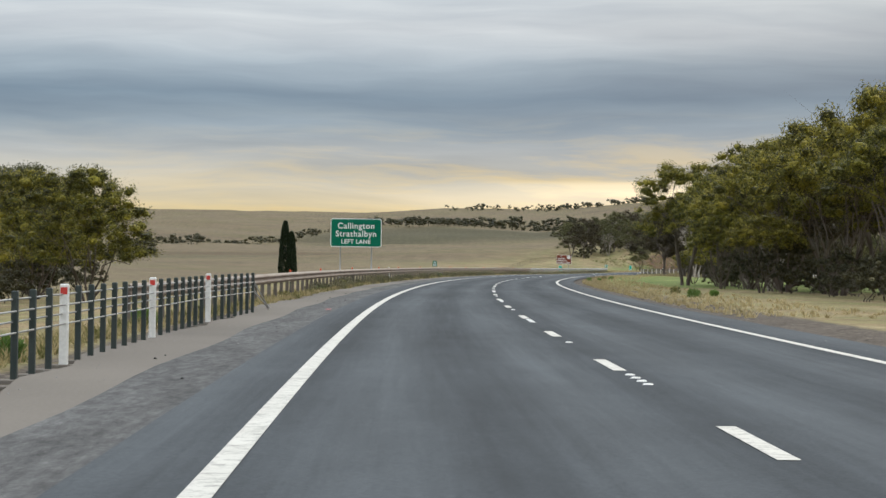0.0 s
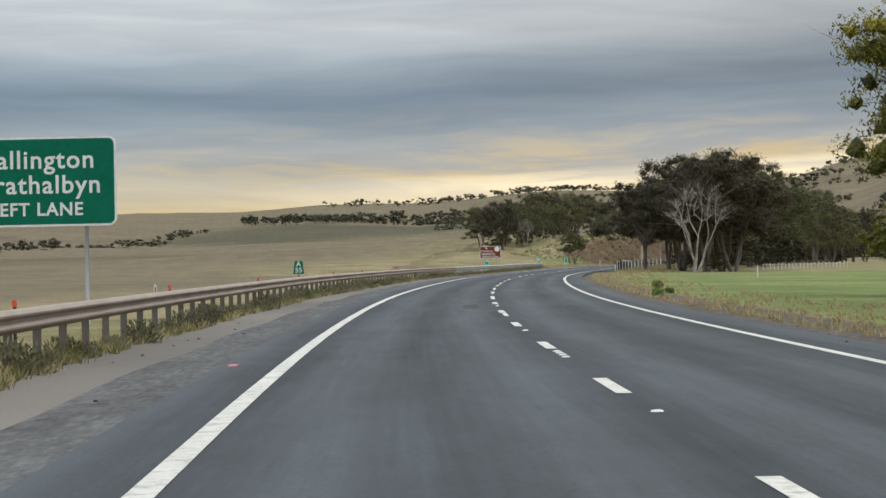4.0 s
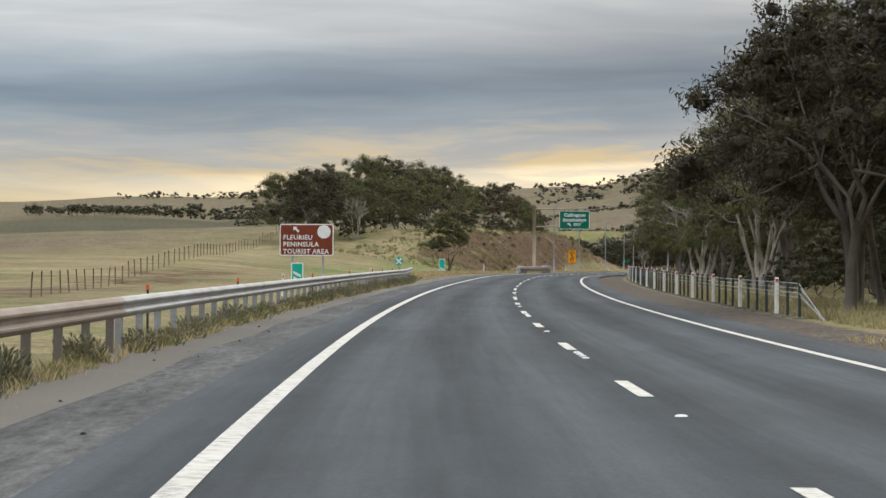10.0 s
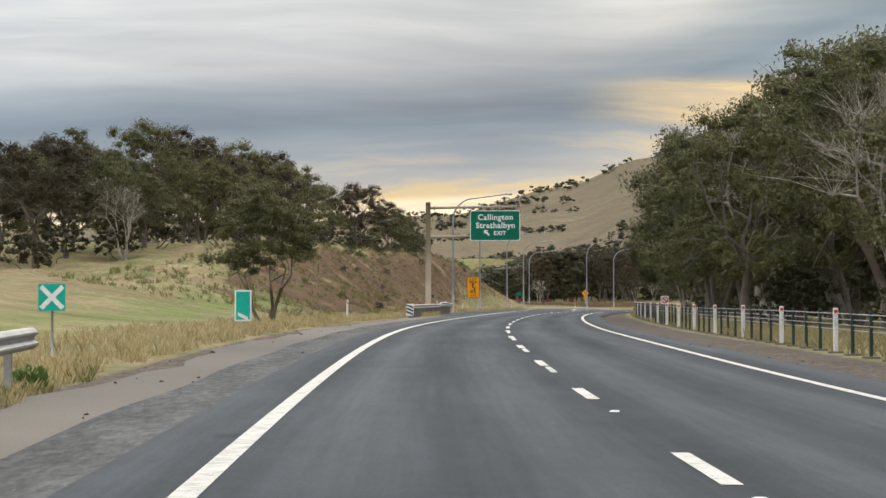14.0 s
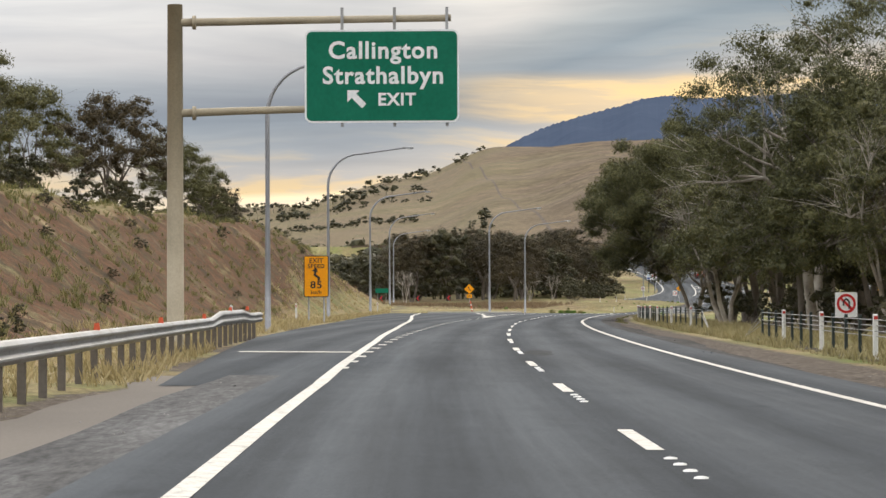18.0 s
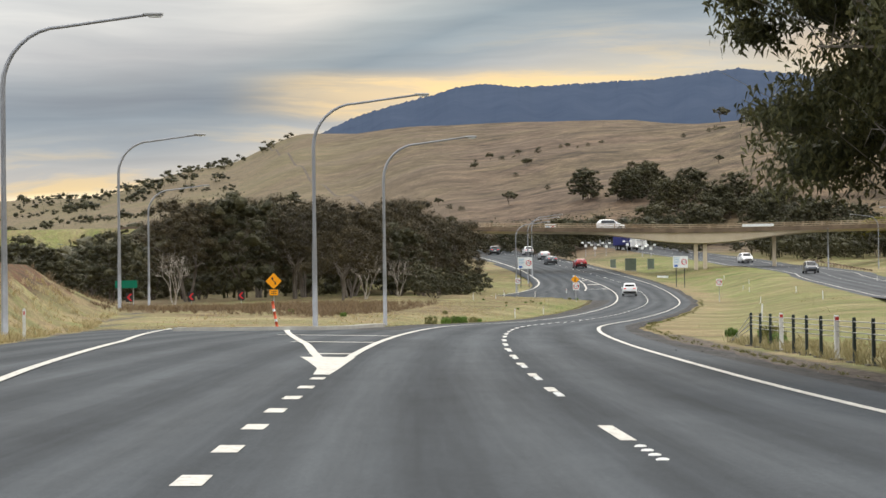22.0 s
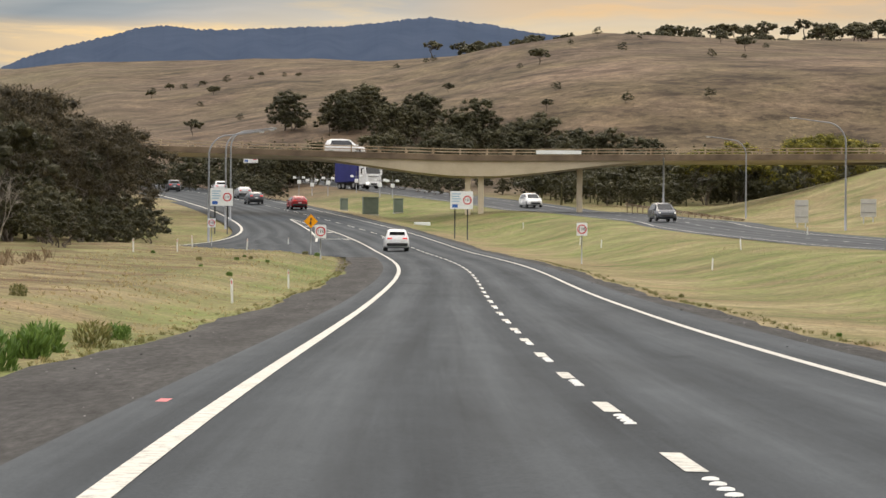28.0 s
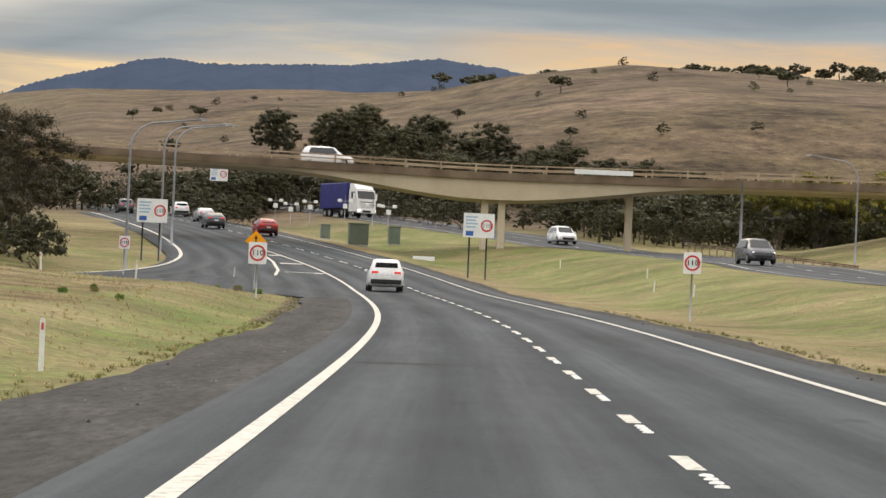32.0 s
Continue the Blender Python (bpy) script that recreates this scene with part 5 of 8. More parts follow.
# left side, start
for s, o, sc in ((78, -10.6, 0.62), (86, -13.5, 0.66), (70, -13.6, 0.6), (96, -15.5, 0.66), (64, -16, 0.6)):
    plant(MALLEES[0], s, o, sc, s * 2.3, "round yellow-green mallee behind the barrier", 1.0)
for k, (s, o, sc) in enumerate([(62, -13.2, 0.36), (72, -14.6, 0.40), (82, -15.4, 0.42), (93, -16.4, 0.46), (104, -17.2, 0.44), (88, -19.5, 0.5), (76, -18, 0.46), (113, -18.4, 0.36), (38, -10.4, 0.32)]):
    plant(MALLEES[0], s, o, sc, k * 2.3, sq=0.95)
plant(GUMS[2], 112, -19.2, 0.62, 1.2, "pale green gum top beyond the mallees", 0.98)
for k in range(10):
    plant(SHRUBS[k % 2], 50 + k * 7.2, -11.2 - 0.55 * k, 0.6, k * 1.3)
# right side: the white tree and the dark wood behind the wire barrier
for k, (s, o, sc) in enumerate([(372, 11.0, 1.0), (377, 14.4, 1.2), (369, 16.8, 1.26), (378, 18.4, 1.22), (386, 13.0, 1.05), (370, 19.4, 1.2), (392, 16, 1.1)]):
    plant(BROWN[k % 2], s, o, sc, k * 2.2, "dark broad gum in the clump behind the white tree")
plant(BARE, 361, 15.7, 1.02, 0.6, "bare gum tree with white forked limbs at the grass edge")
R = random.Random(5)
wood = [(580, 17.6, 1.3), (570, 19.5, 1.4), (596, 18.5, 1.2), (700, 14.5, 1.1), (718, 15.5, 1.2), (728, 13.8, 1.05), (388, 14.4, 0.95), (640, 18.5, 0.95), (655, 17.8, 0.95), (668, 17.5, 1.1), (690, 15, 1.1), (733, 15, 1.3), (750, 17, 1.2), (680, 19, 1.15)]
wood += [(386 + k * 13.5 + R.uniform(-3, 3), 15.2 + R.uniform(0, 4.5), 0.95 + R.uniform(0, 0.35)) for k in range(26)]
wood += [(384 + k * 22 + R.uniform(-5, 5), 22 + R.uniform(0, 4) + (4 if k > 4 else 0), 1.0 + R.uniform(0, 0.3)) for k in range(16)]
for k, (s, o, sc) in enumerate(wood):
    if s < 425 and o > 18.5:
        continue
    if s < 640:
        sc *= 1.12 if s < 560 else 1.18
    if k % 5 == 3:
        plant(BARE, s, o - 1.5, sc * 1.0, k * 1.1)
    plant((GUMS + BROWN)[k % 7], s, o, sc, k * 1.9)
for k in range(24):
    plant(DARKS[k % 4], 392 + k * 15 + R.uniform(-4, 4), 17 + R.uniform(0, 5) + (4 if k > 3 else 0), 0.55 + R.uniform(0, 0.25), k * 1.3)
for k in range(44):
    plant(SHRUBS[k % 2], 366 + k * 8.7 + R.uniform(-2, 2), 13.6 + R.uniform(0, 6), 0.7 + R.uniform(0, 0.6), k * 2.2)
for k, (s, o, sc) in enumerate([(438, 14.4, 0.9), (507, 14.2, 0.95)]):
    plant(BARE, s, o, sc, k * 1.9, "pale bare gum in front of the dark wood")
for k, (s, o, sc) in enumerate([(554, 12.9, 1.12), (574, 12.6, 1.2), (597, 13.2, 1.15)]):
    plant(GUMS[(k * 2) % 5], s, o, sc, k * 2.6 + 1, "dark gum leaning over the wire barrier")
plant(BARE, 568, 15.6, 1.4, 2.2, "tall gum with pale spreading limbs at the wood edge")
# the wood on the rise above the cutting
hilltop = [(592, -29.5, 0.86), (600, -34, 0.9), (606, -30.5, 0.86), (615, -33, 0.9), (622, -28, 0.92), (630, -32, 0.86), (641, -28.5, 0.98), (652, -30, 1.0), (663, -27.5, 0.95), (676, -28, 0.95),
           (690, -27, 0.9), (706, -27, 0.88), (724, -25, 0.85), (742, -24, 0.72), (758, -25, 0.55), (772, -26, 0.5), (636, -26, 0.75), (612, -27, 0.7)]
for k, (s, o, sc) in enumerate(hilltop):
    plant(GUMS[(k + 1) % 5] if k % 3 else BROWN[k % 2], s, o, sc * (1.0 if k % 2 else 1.08), k * 2.7, "dark gum tree on the rise above the cutting")
plant(BARE, 604, -26, 0.62, 2.0, "small bare white tree before the dark wood")
for k in range(22):
    plant(SHRUBS[k % 2], 588 + k * 9, -25.5 - R.uniform(0, 8), 0.9 + R.uniform(0, 0.7), k * 1.7)
for k in range(14):
    plant(SHRUBS[k % 2], 640 + k * 11, -20.5 - R.uniform(0, 3) - (0 if k < 9 else 2), 0.5 + R.uniform(0, 0.4), k * 1.7, "low shrub along the crest of the cutting")
for k in range(34):
    s = 600 + k * 5.6
    plant(SHRUBS[k % 2], s, float(np.interp(s, EX_S, EX_OUT)) - 4.2 - 8 * R.random(), 0.16 + R.uniform(0, 0.16), k * 1.7, "low scrub on the clay slope")
# woodland beyond the ramp
for k in range(46):
    s, o = 868 + (k * 61 % 170), -46 - (k * 29 % 74)
    if o > np.interp(s, [860, 900, 960, 1040], [-38, -48, -40, -26]):
        continue
    plant(DARKS[k % 4], s, o, (0.66 if o > -66 else 0.5) + 0.32 * ((k * 7) % 10) / 10, k * 1.1)
for k in range(26):
    plant((BROWN + DARKS[:1])[k % 3], 955 + k * 4.6, -22.3 - (k * 17 % 22) - (6 if k < 6 else 0), (0.82 if k * 17 % 22 < 6 else 0.98) + 0.42 * ((k * 3) % 7) / 7, k * 2.0, "dark bushy gum at the edge of the woodland")
for k in range(16):
    plant(SHRUBS[k % 2], 960 + k * 6.5, -19.5 - (k * 13 % 6), 1.1 + 0.1 * (k % 5), k * 1.9)
for s, o, z in ((962, -27, 0.55), (975, -25, 0.5), (938, -42, 0.6), (990, -23.5, 0.45)):
    plant(BARE, s, o, z, s, "bare pale limbs at the woodland edge")
# trees right of the far carriageway and past the bridge
for k in range(16):
    low_wood(DARKS[k % 4], 1124 + (k * 23 % 100), 44 + (k * 31 % 60), k * 1.2, "dark gum beside the far carriageway")
for k, (s, o) in enumerate([(1000, 49), (1012, 54), (1024, 50), (1035, 58)]):
    plant(GUMS[k % 4], s, o, 0.95, k * 1.7, "large dark gum on the grassed slope")
for k, (s, o, sc) in enumerate([(1131, 67.5, 1.3), (1133, 72, 1.36), (1136, 62, 1.16), (1140, 78, 1.3), (1134, 57, 1.05)]):
    plant(MALLEES[k % 3], s, o, sc, k * 1.9, "green bushy mallee behind the bridge end")
for k in range(26):
    plant(DARKS[k % 4], 1135 + (k * 19 % 95), -44 + (k * 37 % 36), 0.75 + 0.05 * (k % 6), k * 1.2, "dark gum in the shade past the bridge")
for k in range(30):
    low_wood(DARKS[k % 4], 1126 + (k * 37 % 84), 42 + (k * 53 % 60), k * 1.5, "dark gum on the slope behind the bridge")
for k in range(44):
    low_wood(DARKS[k % 4], 1132 + (k * 29 % 80) + 0.4 * (k % 5), 38.5 + (k * 47 % 64) * 0.9, k * 1.7, "dark gum in the wood beyond the far carriageway")
for k in range(26):
    low_wood(DARKS[k % 4], 1206 + (k * 13 % 34), -34 + (k * 23 % 72), k * 1.9, "dark gum closing the view past the bridge")
for k in range(9):
    plant(DARKS[k % 4], 1188 + (k * 17 % 36), 9.5 + (k * 5 % 8), 0.62 + 0.04 * (k % 4), k * 1.5, "dark gum between the carriageways past the bridge")
for k in range(16):
    plant(SHRUBS[k % 2], 1150 + (k * 11 % 60), 6 + (k * 23 % 46), 1.2 + 0.1 * (k % 6), k * 1.2)


def at_xy(proto, x, y, sc, turn, label="", sq=1.0):
    a = np.hypot(LX - x, LY - y)
    i = int(a.argmin())
    t = TURN[i]
    dx, dy = x - LX[i], y - LY[i]
    s, o = STEP[i] + dx * math.sin(t) + dy * math.cos(t), dx * math.cos(t) - dy * math.sin(t)
    c = copy_thing(proto, pose(x, y, float(ground(s, o)) - 0.15, 0, 0, math.degrees(turn)))
    c.scale = (sc, sc, sc * sq)
    if label:
        c["label"] = label
    return c


# clump on the brown hill, and the scattered trees on its slopes and skyline
for k in range(48):
    u, v = (k * 0.618) % 1, (k * 0.382 + 0.13 * (k % 3)) % 1
    r, p = 760 + 140 * u, 0.340 + 0.058 * v + 0.016 * (1 - u)
    at_xy(DARKS[k % 4], CX + r * math.sin(p), CY + r * math.cos(p), 0.74 + 0.35 * ((k * 7) % 10) / 10, k * 1.3, "dark tree in the clump on the brown hill")
R = random.Random(8)
for k in range(95):
    p = R.uniform(0.30, 0.56)
    r = R.uniform(820, 1280)
    if k % 5 > 1:
        at_xy(SHRUBS[k % 2], CX + r * math.sin(p), CY + r * math.cos(p), R.uniform(0.45, 1.0), R.uniform(0, 6), "small dark bush on the dry hillside")
    else:
        at_xy(FARS[k % 4], CX + r * math.sin(p), CY + r * math.cos(p), R.uniform(0.6, 1.2), R.uniform(0, 6))
for k in range(120):
    p = 0.40 + 0.17 * (k / 120) ** 0.85 + R.uniform(-.006, .006)
    r = 1250 + R.uniform(-60, 130)
    at_xy(FARS[k % 4], CX + r * math.sin(p), CY + r * math.cos(p), R.uniform(1.1, 2.3), R.uniform(0, 6), "flat-topped tree on the skyline of the hill")
# far belts of trees, each one sheet of many small crowns
def belt(name, spots_, size, leafmat, label, seed, leaves=16, leaf=0.075, core=0.29):
    g = random.Random(seed)
    V, F = [], []
    for x, y in spots_:
        i = int(np.hypot(LX - x, LY - y).argmin())
        t = TURN[i]
        dx, dy = x - LX[i], y - LY[i]
        z0 = float(ground(STEP[i] + dx * math.sin(t) + dy * math.cos(t), dx * math.cos(t) - dy * math.sin(t)))
        hh = size * (0.4 + 0.75 * g.random() ** 1.3)
        for c in range(4):
            cc = Vector((x + g.gauss(0, 0.36) * hh, y + g.gauss(0, 0.36) * hh, z0 + hh * g.uniform(0.3, 0.78)))
            b = len(V)
            for q in ICO_V:
                V.append(cc + Vector((q[0], q[1], q[2] * 0.7)) * hh * g.uniform(core * 0.43, core))
            F += [tuple(b + x for x in f) for f in ICO_F]
            for _ in range(leaves):
                d = Vector((g.gauss(0, 1), g.gauss(0, 1), g.gauss(0, 0.6))).normalized()
                p = cc + d * hh * g.uniform(0.12, 0.34)
                u = Vector((g.gauss(0, 1), g.gauss(0, 1), g.gauss(0, 0.6))).normalized()
                w = u.cross(d).normalized()
                b = len(V)
                V += [p - u * hh * leaf, p + w * hh * leaf * 0.66, p + u * hh * leaf, p - w * hh * leaf * 0.66]
                F.append((b, b + 1, b + 2, b + 3))
        b = len(V)
        V += [(x - 0.03 * hh, y, z0 - 1), (x + 0.03 * hh, y, z0 - 1), (x, y, z0 + hh * 0.6)]
        F.append((b, b + 1, b + 2))
    return tagged(mesh_ob(name, [tuple(v) for v in V], F, leafmat), label, "trees", kind="stuff")


def polar(p, r):
    return CX + r * math.sin(p), CY + r * math.cos(p)


R = random.Random(31)
belt("bridge_wood", [tuple(float(v) for v in road_xy(R.uniform(1128, 1180), R.uniform(37, 104))) for _ in range(230)], 6.2, LEAF_DARK, "dense dark scrub and gums beyond the bridge", 23, 60, 0.038, 0.18)
belt("shade_wood", [tuple(float(v) for v in road_xy(R.uniform(1206, 1240), R.uniform(-40, 34))) for _ in range(130)], 6.5, LEAF_DARK, "dark wood closing the road past the bridge", 24, 60, 0.038, 0.18)
belt("tree_belt", [polar(p, 2170 + 900 * (p + 0.04) + R.uniform(-70, 70)) for p in [R.uniform(-0.034, 0.062) for _ in range(230)]], 9, LEAF_DARK, "dense dark tree belt across the far paddock slope", 1)
creek = lambda p: float(np.interp(p, [-0.30, -0.206, -0.156, -0.12, -0.06], [570, 790, 1000, 1500, 2040]))
belt("tree_line", [polar(p, creek(p) * R.uniform(0.97, 1.03)) for p in [R.uniform(-0.15, -0.05) for _ in range(120)]], 6.5, LEAF_DARK, "line of dark trees along a far creek", 2)
belt("creek_trees", [polar(p, creek(p) * R.uniform(0.96, 1.04)) for p in [R.uniform(-0.32, -0.14) for _ in range(110)]], 4.6, LEAF_DARK, "low dark trees along the near bend of the creek", 12)
belt("skyline_trees", [polar(p, 2990 + R.uniform(-60, 60)) for p in [0.005 + 0.13 * R.random() ** 0.8 for _ in range(190)]], 8, LEAF_DARK, "low trees along the far skyline", 3)
belt("orchard_rows", [polar(0.05 + 0.055 * R.random(), 1980 + 34 * (k % 6) + R.uniform(-5, 5)) for k in range(150)], 6, LEAF_DARK, "rows of small trees on the far slope", 4)
belt("plantation_rows", [polar(0.165 + 0.10 * ((k * 0.618) % 1), 980 + 26 * (k % 8) + R.uniform(-6, 6)) for k in range(260)], 5.5, LEAF_DARK, "rows of young dark trees on the valley slope", 5)
belt("ridge_trees", [polar(p, 1700 + R.uniform(-80, 120)) for p in [R.uniform(0.15, 0.245) for _ in range(110)]], 7, LEAF_DARK, "scattered trees along the valley ridge", 6)
belt("rise_trees", [polar(p, 2185 + R.uniform(-40, 30)) for p in [0.115 + 0.15 * R.random() for _ in range(120)]], 6, LEAF_DARK, "scattered trees along the crest of the far rise", 16)
belt("hedge_trees", [polar(p, 1250 + 2600 * (p - 0.15) + R.uniform(-15, 15)) for p in [R.uniform(0.15, 0.24) for _ in range(90)]], 5, LEAF_DARK, "dark hedge line across the valley paddocks", 7)
belt("valley_wood", [polar(R.uniform(0.18, 0.285), R.uniform(560, 820)) for _ in range(420)], 8, LEAF_DARK, "dark woodland filling the valley beyond the ramp", 8)
PUT = 0
for protos in (GUMS, BROWN, MALLEES, DARKS, SHRUBS, FARS, [BARE]):
    for t_ in protos:
        t_.matrix_basis = spot(-70 - 9 * PUT, -34 - 7 * (PUT % 3))
        PUT += 1


def cypress():
    root = empty("cypress_tree")
    g = random.Random(3)
    bm = bmesh.new()
    tube(bm, [(0, 0, -0.5), (0, 0, 1.0), (0.05, 0, 4.2)], [0.16, 0.13, 0.05], 6, False)
    part("trunk", bm, BARK_DARK, root)
    V, F = [], []
    for cx, hh, rr in ((-0.16, 4.9, 0.52), (0.34, 4.1, 0.44)):
        for i in range(3300):
            q = g.random() ** 0.8
            z = 0.1 + q * hh
            rad = rr * (min(1, q * 4) ** 0.5) * (1 - q) ** 0.42 * (0.82 + 0.3 * g.random()) + 0.02
            a = g.uniform(0, 6.283)
            c = Vector((cx + math.cos(a) * rad, math.sin(a) * rad, z))
            d = Vector((math.cos(a) * 0.35, math.sin(a) * 0.35, 1)).normalized()
            w = d.cross(Vector((g.gauss(0, 1), g.gauss(0, 1), g.gauss(0, 1)))).normalized()
            b = len(V)
            V += [c - d * 0.11, c + w * 0.045, c + d * 0.12, c - w * 0.045]
            F.append((b, b + 1, b + 2, b + 3))
    mesh_ob("crown", [tuple(v) for v in V], F, LEAF_PINE, root)
    root.matrix_basis = spot(200, -15.8, -0.6)
    return tagged(root, "narrow dark green cypress with two tips by the paddock", "tree")


cypress()


# ---- grass, weeds ----
def tufts(name, places, mat, label, hmin, hmax, blades=14, width=0.02, seed=1):
    g = random.Random(seed)
    V, F = [], []
    for s, o in places:
        x, y = road_xy(s, o)
        x, y, z = float(x), float(y), float(ground(s, o)) - 0.03
        hh = g.uniform(hmin, hmax)
        for _ in range(blades):
            a, l = g.uniform(0, 6.283), g.uniform(0.15, 0.6) * hh
            bx, by = x + g.gauss(0, 0.22) * hh, y + g.gauss(0, 0.22) * hh
            h1 = hh * g.uniform(0.55, 1.1)
            wx, wy = math.cos(a + 1.57) * width, math.sin(a + 1.57) * width
            b = len(V)
            V += [(bx - wx, by - wy, z), (bx + wx, by + wy, z), (bx + math.cos(a) * l * 0.4 + wx * .7, by + math.sin(a) * l * 0.4 + wy * .7, z + h1 * 0.6), (bx + math.cos(a) * l, by + math.sin(a) * l, z + h1)]
            F.append((b, b + 1, b + 2))
            F.append((b, b + 2, b + 3))
    return tagged(mesh_ob(name, V, F, mat), label, "grass", kind="stuff")


G = random.Random(21)
rail_o = lambda s: float(np.interp(s, [46, 60, 90, 335, 440, 462], [-5.6, -5.25, -5.0, -4.58, -4.4, -5.4]))
tufts("rail_grass", [(s, rail_o(s) + 0.22 - abs(G.gauss(0, 0.45)) + 0.22 * G.random()) for s in [G.uniform(20, 466) for _ in range(4200)]], GRASS_DRY, "dry grass growing under the guard rail", 0.06, 0.26, 16, 0.005)
tufts("rail_weeds", [(s, rail_o(s) + 0.25 - abs(G.gauss(0, 0.3)) + 0.2 * G.random()) for s in [G.uniform(20, 466) for _ in range(1500)]], GRASS_MIX, "green weeds among the grass under the guard rail", 0.08, 0.3, 14, 0.006, 18)
tufts("verge_grass", [(G.uniform(60, 345), 7.0 + G.random() ** 2 * 4.5) for _ in range(3000)], GRASS_DRY, "dry straw-coloured grass along the verge", 0.06, 0.2, 12, 0.010, 2)
tufts("barrier_grass", [(G.uniform(345, 775), 8.6 + G.random() ** 1.6 * 5) for _ in range(4600)], GRASS_DRY, "dry grass along the wire barrier and wood", 0.1, 0.38, 12, 0.011, 3)
tufts("bank_grass", [(s, float(np.interp(s, EX_S, EX_OUT, -5.0)) - 0.4 - G.random() ** 1.5 * 4.5) for s in [G.uniform(445, 830) for _ in range(4200)]], GRASS_DRY, "dry grass at the foot of the cutting", 0.1, 0.38, 12, 0.011, 4)
tufts("slope_grass", [(s, float(np.interp(s, EX_S, EX_OUT, -5.0)) - 3.5 - G.random() * 14) for s in [G.uniform(560, 800) for _ in range(3800)]], GRASS_MIX, "rough grass and scrub on the clay slope", 0.12, 0.45, 11, 0.014, 5)
tufts("island_grass", [(G.uniform(800, 1000), -4.9 - G.random() ** 1.3 * 12) for _ in range(5200)], GRASS_DRY, "dry mown grass on the ramp island", 0.03, 0.12, 10, 0.009, 6)
tufts("median_grass", [(G.uniform(760, 1000), 7.0 + G.random() ** 1.2 * 13) for _ in range(6500)], GRASS_DRY, "mown straw-coloured grass of the median", 0.02, 0.06, 10, 0.009, 7)


tufts("edge_weeds", [(s, 7.35 + 0.14 * math.sin(s * 0.2) + abs(G.gauss(0, 0.18))) for s in [G.uniform(700, 990) for _ in range(800)]], GRASS_MIX, "ragged dark weeds along the shoulder edge", 0.03, 0.13, 14, 0.006, 8)
tufts("island_edge_weeds", [(s, -4.55 - abs(G.gauss(0, 0.25))) for s in [G.uniform(800, 1000) for _ in range(900)]], GRASS_MIX, "ragged green weeds along the island edge", 0.04, 0.13, 14, 0.006, 9)
tufts("dead_grass", [(s, -10 - G.random() * 17 - (s - 830) * 0.06) for s in [G.uniform(835, 935) for _ in range(2600)]], GRASS_BROWN, "brown dead grass on the island slope", 0.15, 0.5, 10, 0.014, 10)


def weed_proto(seed, mat, h):
    g = random.Random(seed)
    root = empty("weed")
    V, F = [], []
    for i in range(420):
        a, q = g.uniform(0, 6.283), g.random()
        rr = h * 0.75 * math.sqrt(g.random())
        c = Vector((math.cos(a) * rr, math.sin(a) * rr, h * q * (1 - 0.5 * (rr / h) ** 2)))
        d = Vector((math.cos(a) * 0.6 + g.gauss(0, .4), math.sin(a) * 0.6 + g.gauss(0, .4), 1)).normalized()
        w = d.cross(Vector((g.gauss(0, 1), g.gauss(0, 1), g.gauss(0, 1)))).normalized()
        b = len(V)
        V += [c - d * 0.05, c + w * 0.02, c + d * 0.08, c - w * 0.02]
        F.append((b, b + 1, b + 2, b + 3))
    mesh_ob("leaves", [tuple(v) for v in V], F, mat, root)
    bm = bmesh.new()
    tube(bm, [(0, 0, -0.05), (h * 0.05, 0, h * 0.3), (h * 0.02, h * 0.1, h * 0.7)], [0.014, 0.010, 0.004], 5, False)
    part("stem", bm, BARK_DARK, root)
    return tagged(root, "clump of green weeds at the road edge", "weed", "roadside weeds")


SALT = weed_proto(9, LEAF_SALT, 0.6)
SALT["label"] = "grey-green saltbush clump under the guard rail"
WEEDS = [weed_proto(4, LEAF_GREEN, 0.42), weed_proto(5, LEAF_GREEN, 0.34), weed_proto(6, GRASS_MIX, 0.5)]
for k in range(46):
    s = G.uniform(30, 440)
    plant(WEEDS[k % 3], s, rail_o(s) + 0.1 - G.random() * 0.5, G.uniform(0.5, 0.9), k * 1.1)
for k in range(130):
    s = 96 + k * 2.75 + G.uniform(-2.2, 2.2)
    plant(SALT, s, rail_o(s) + 0.28 - G.random() * 0.4, G.uniform(0.45, 0.85), k * 1.3)
for k, (s, o, z) in enumerate([(98, 9.2, 1.3), (104, 10.5, 1.2), (110, 9.4, 1.0), (208, 7.4, 1.1), (214, 8.2, 1.1), (226, 8.5, 1.0), (236, 9, 1.2), (448, -5.6, 1.3), (455, -5.9, 1.5), (462, -5.4, 1.2),
                               (847, -5.0, 1.9), (850, -5.3, 1.6), (854, -5.2, 2.0), (858, -5.3, 1.9), (863, -5.1, 1.4), (867, -5.2, 1.2), (835, 7.2, 0.45), (840, 7.4, 0.4), (845, 7.6, 0.35), (870, 7.6, 0.35), (905, 7.9, 0.4),
                               (840, -10, 1.0), (846, -14, 1.1), (880, -9, 0.9), (934.7, -10.1, 0.5), (922.7, -7.9, 0.8), (947.8, -11.3, 0.7), (953.8, -9.9, 0.7), (960.9, -9.9, 0.6), (955.8, -9.3, 0.5), (952.8, -8.3, 0.6), (956, -14.3, 0.7),
                               (996, -7.2, 0.9), (998, -6.4, 1.0), (1000, -8.2, 0.8), (843, -5.4, 1.7), (860.5, -5.5, 1.8), (768, 9.4, 1.7), (774, 9.9, 1.8), (780, 10.3, 1.6), (786, 9.6, 1.4)]):
    plant(WEEDS[k % 3], s, o, z * 0.6, k * 1.7)
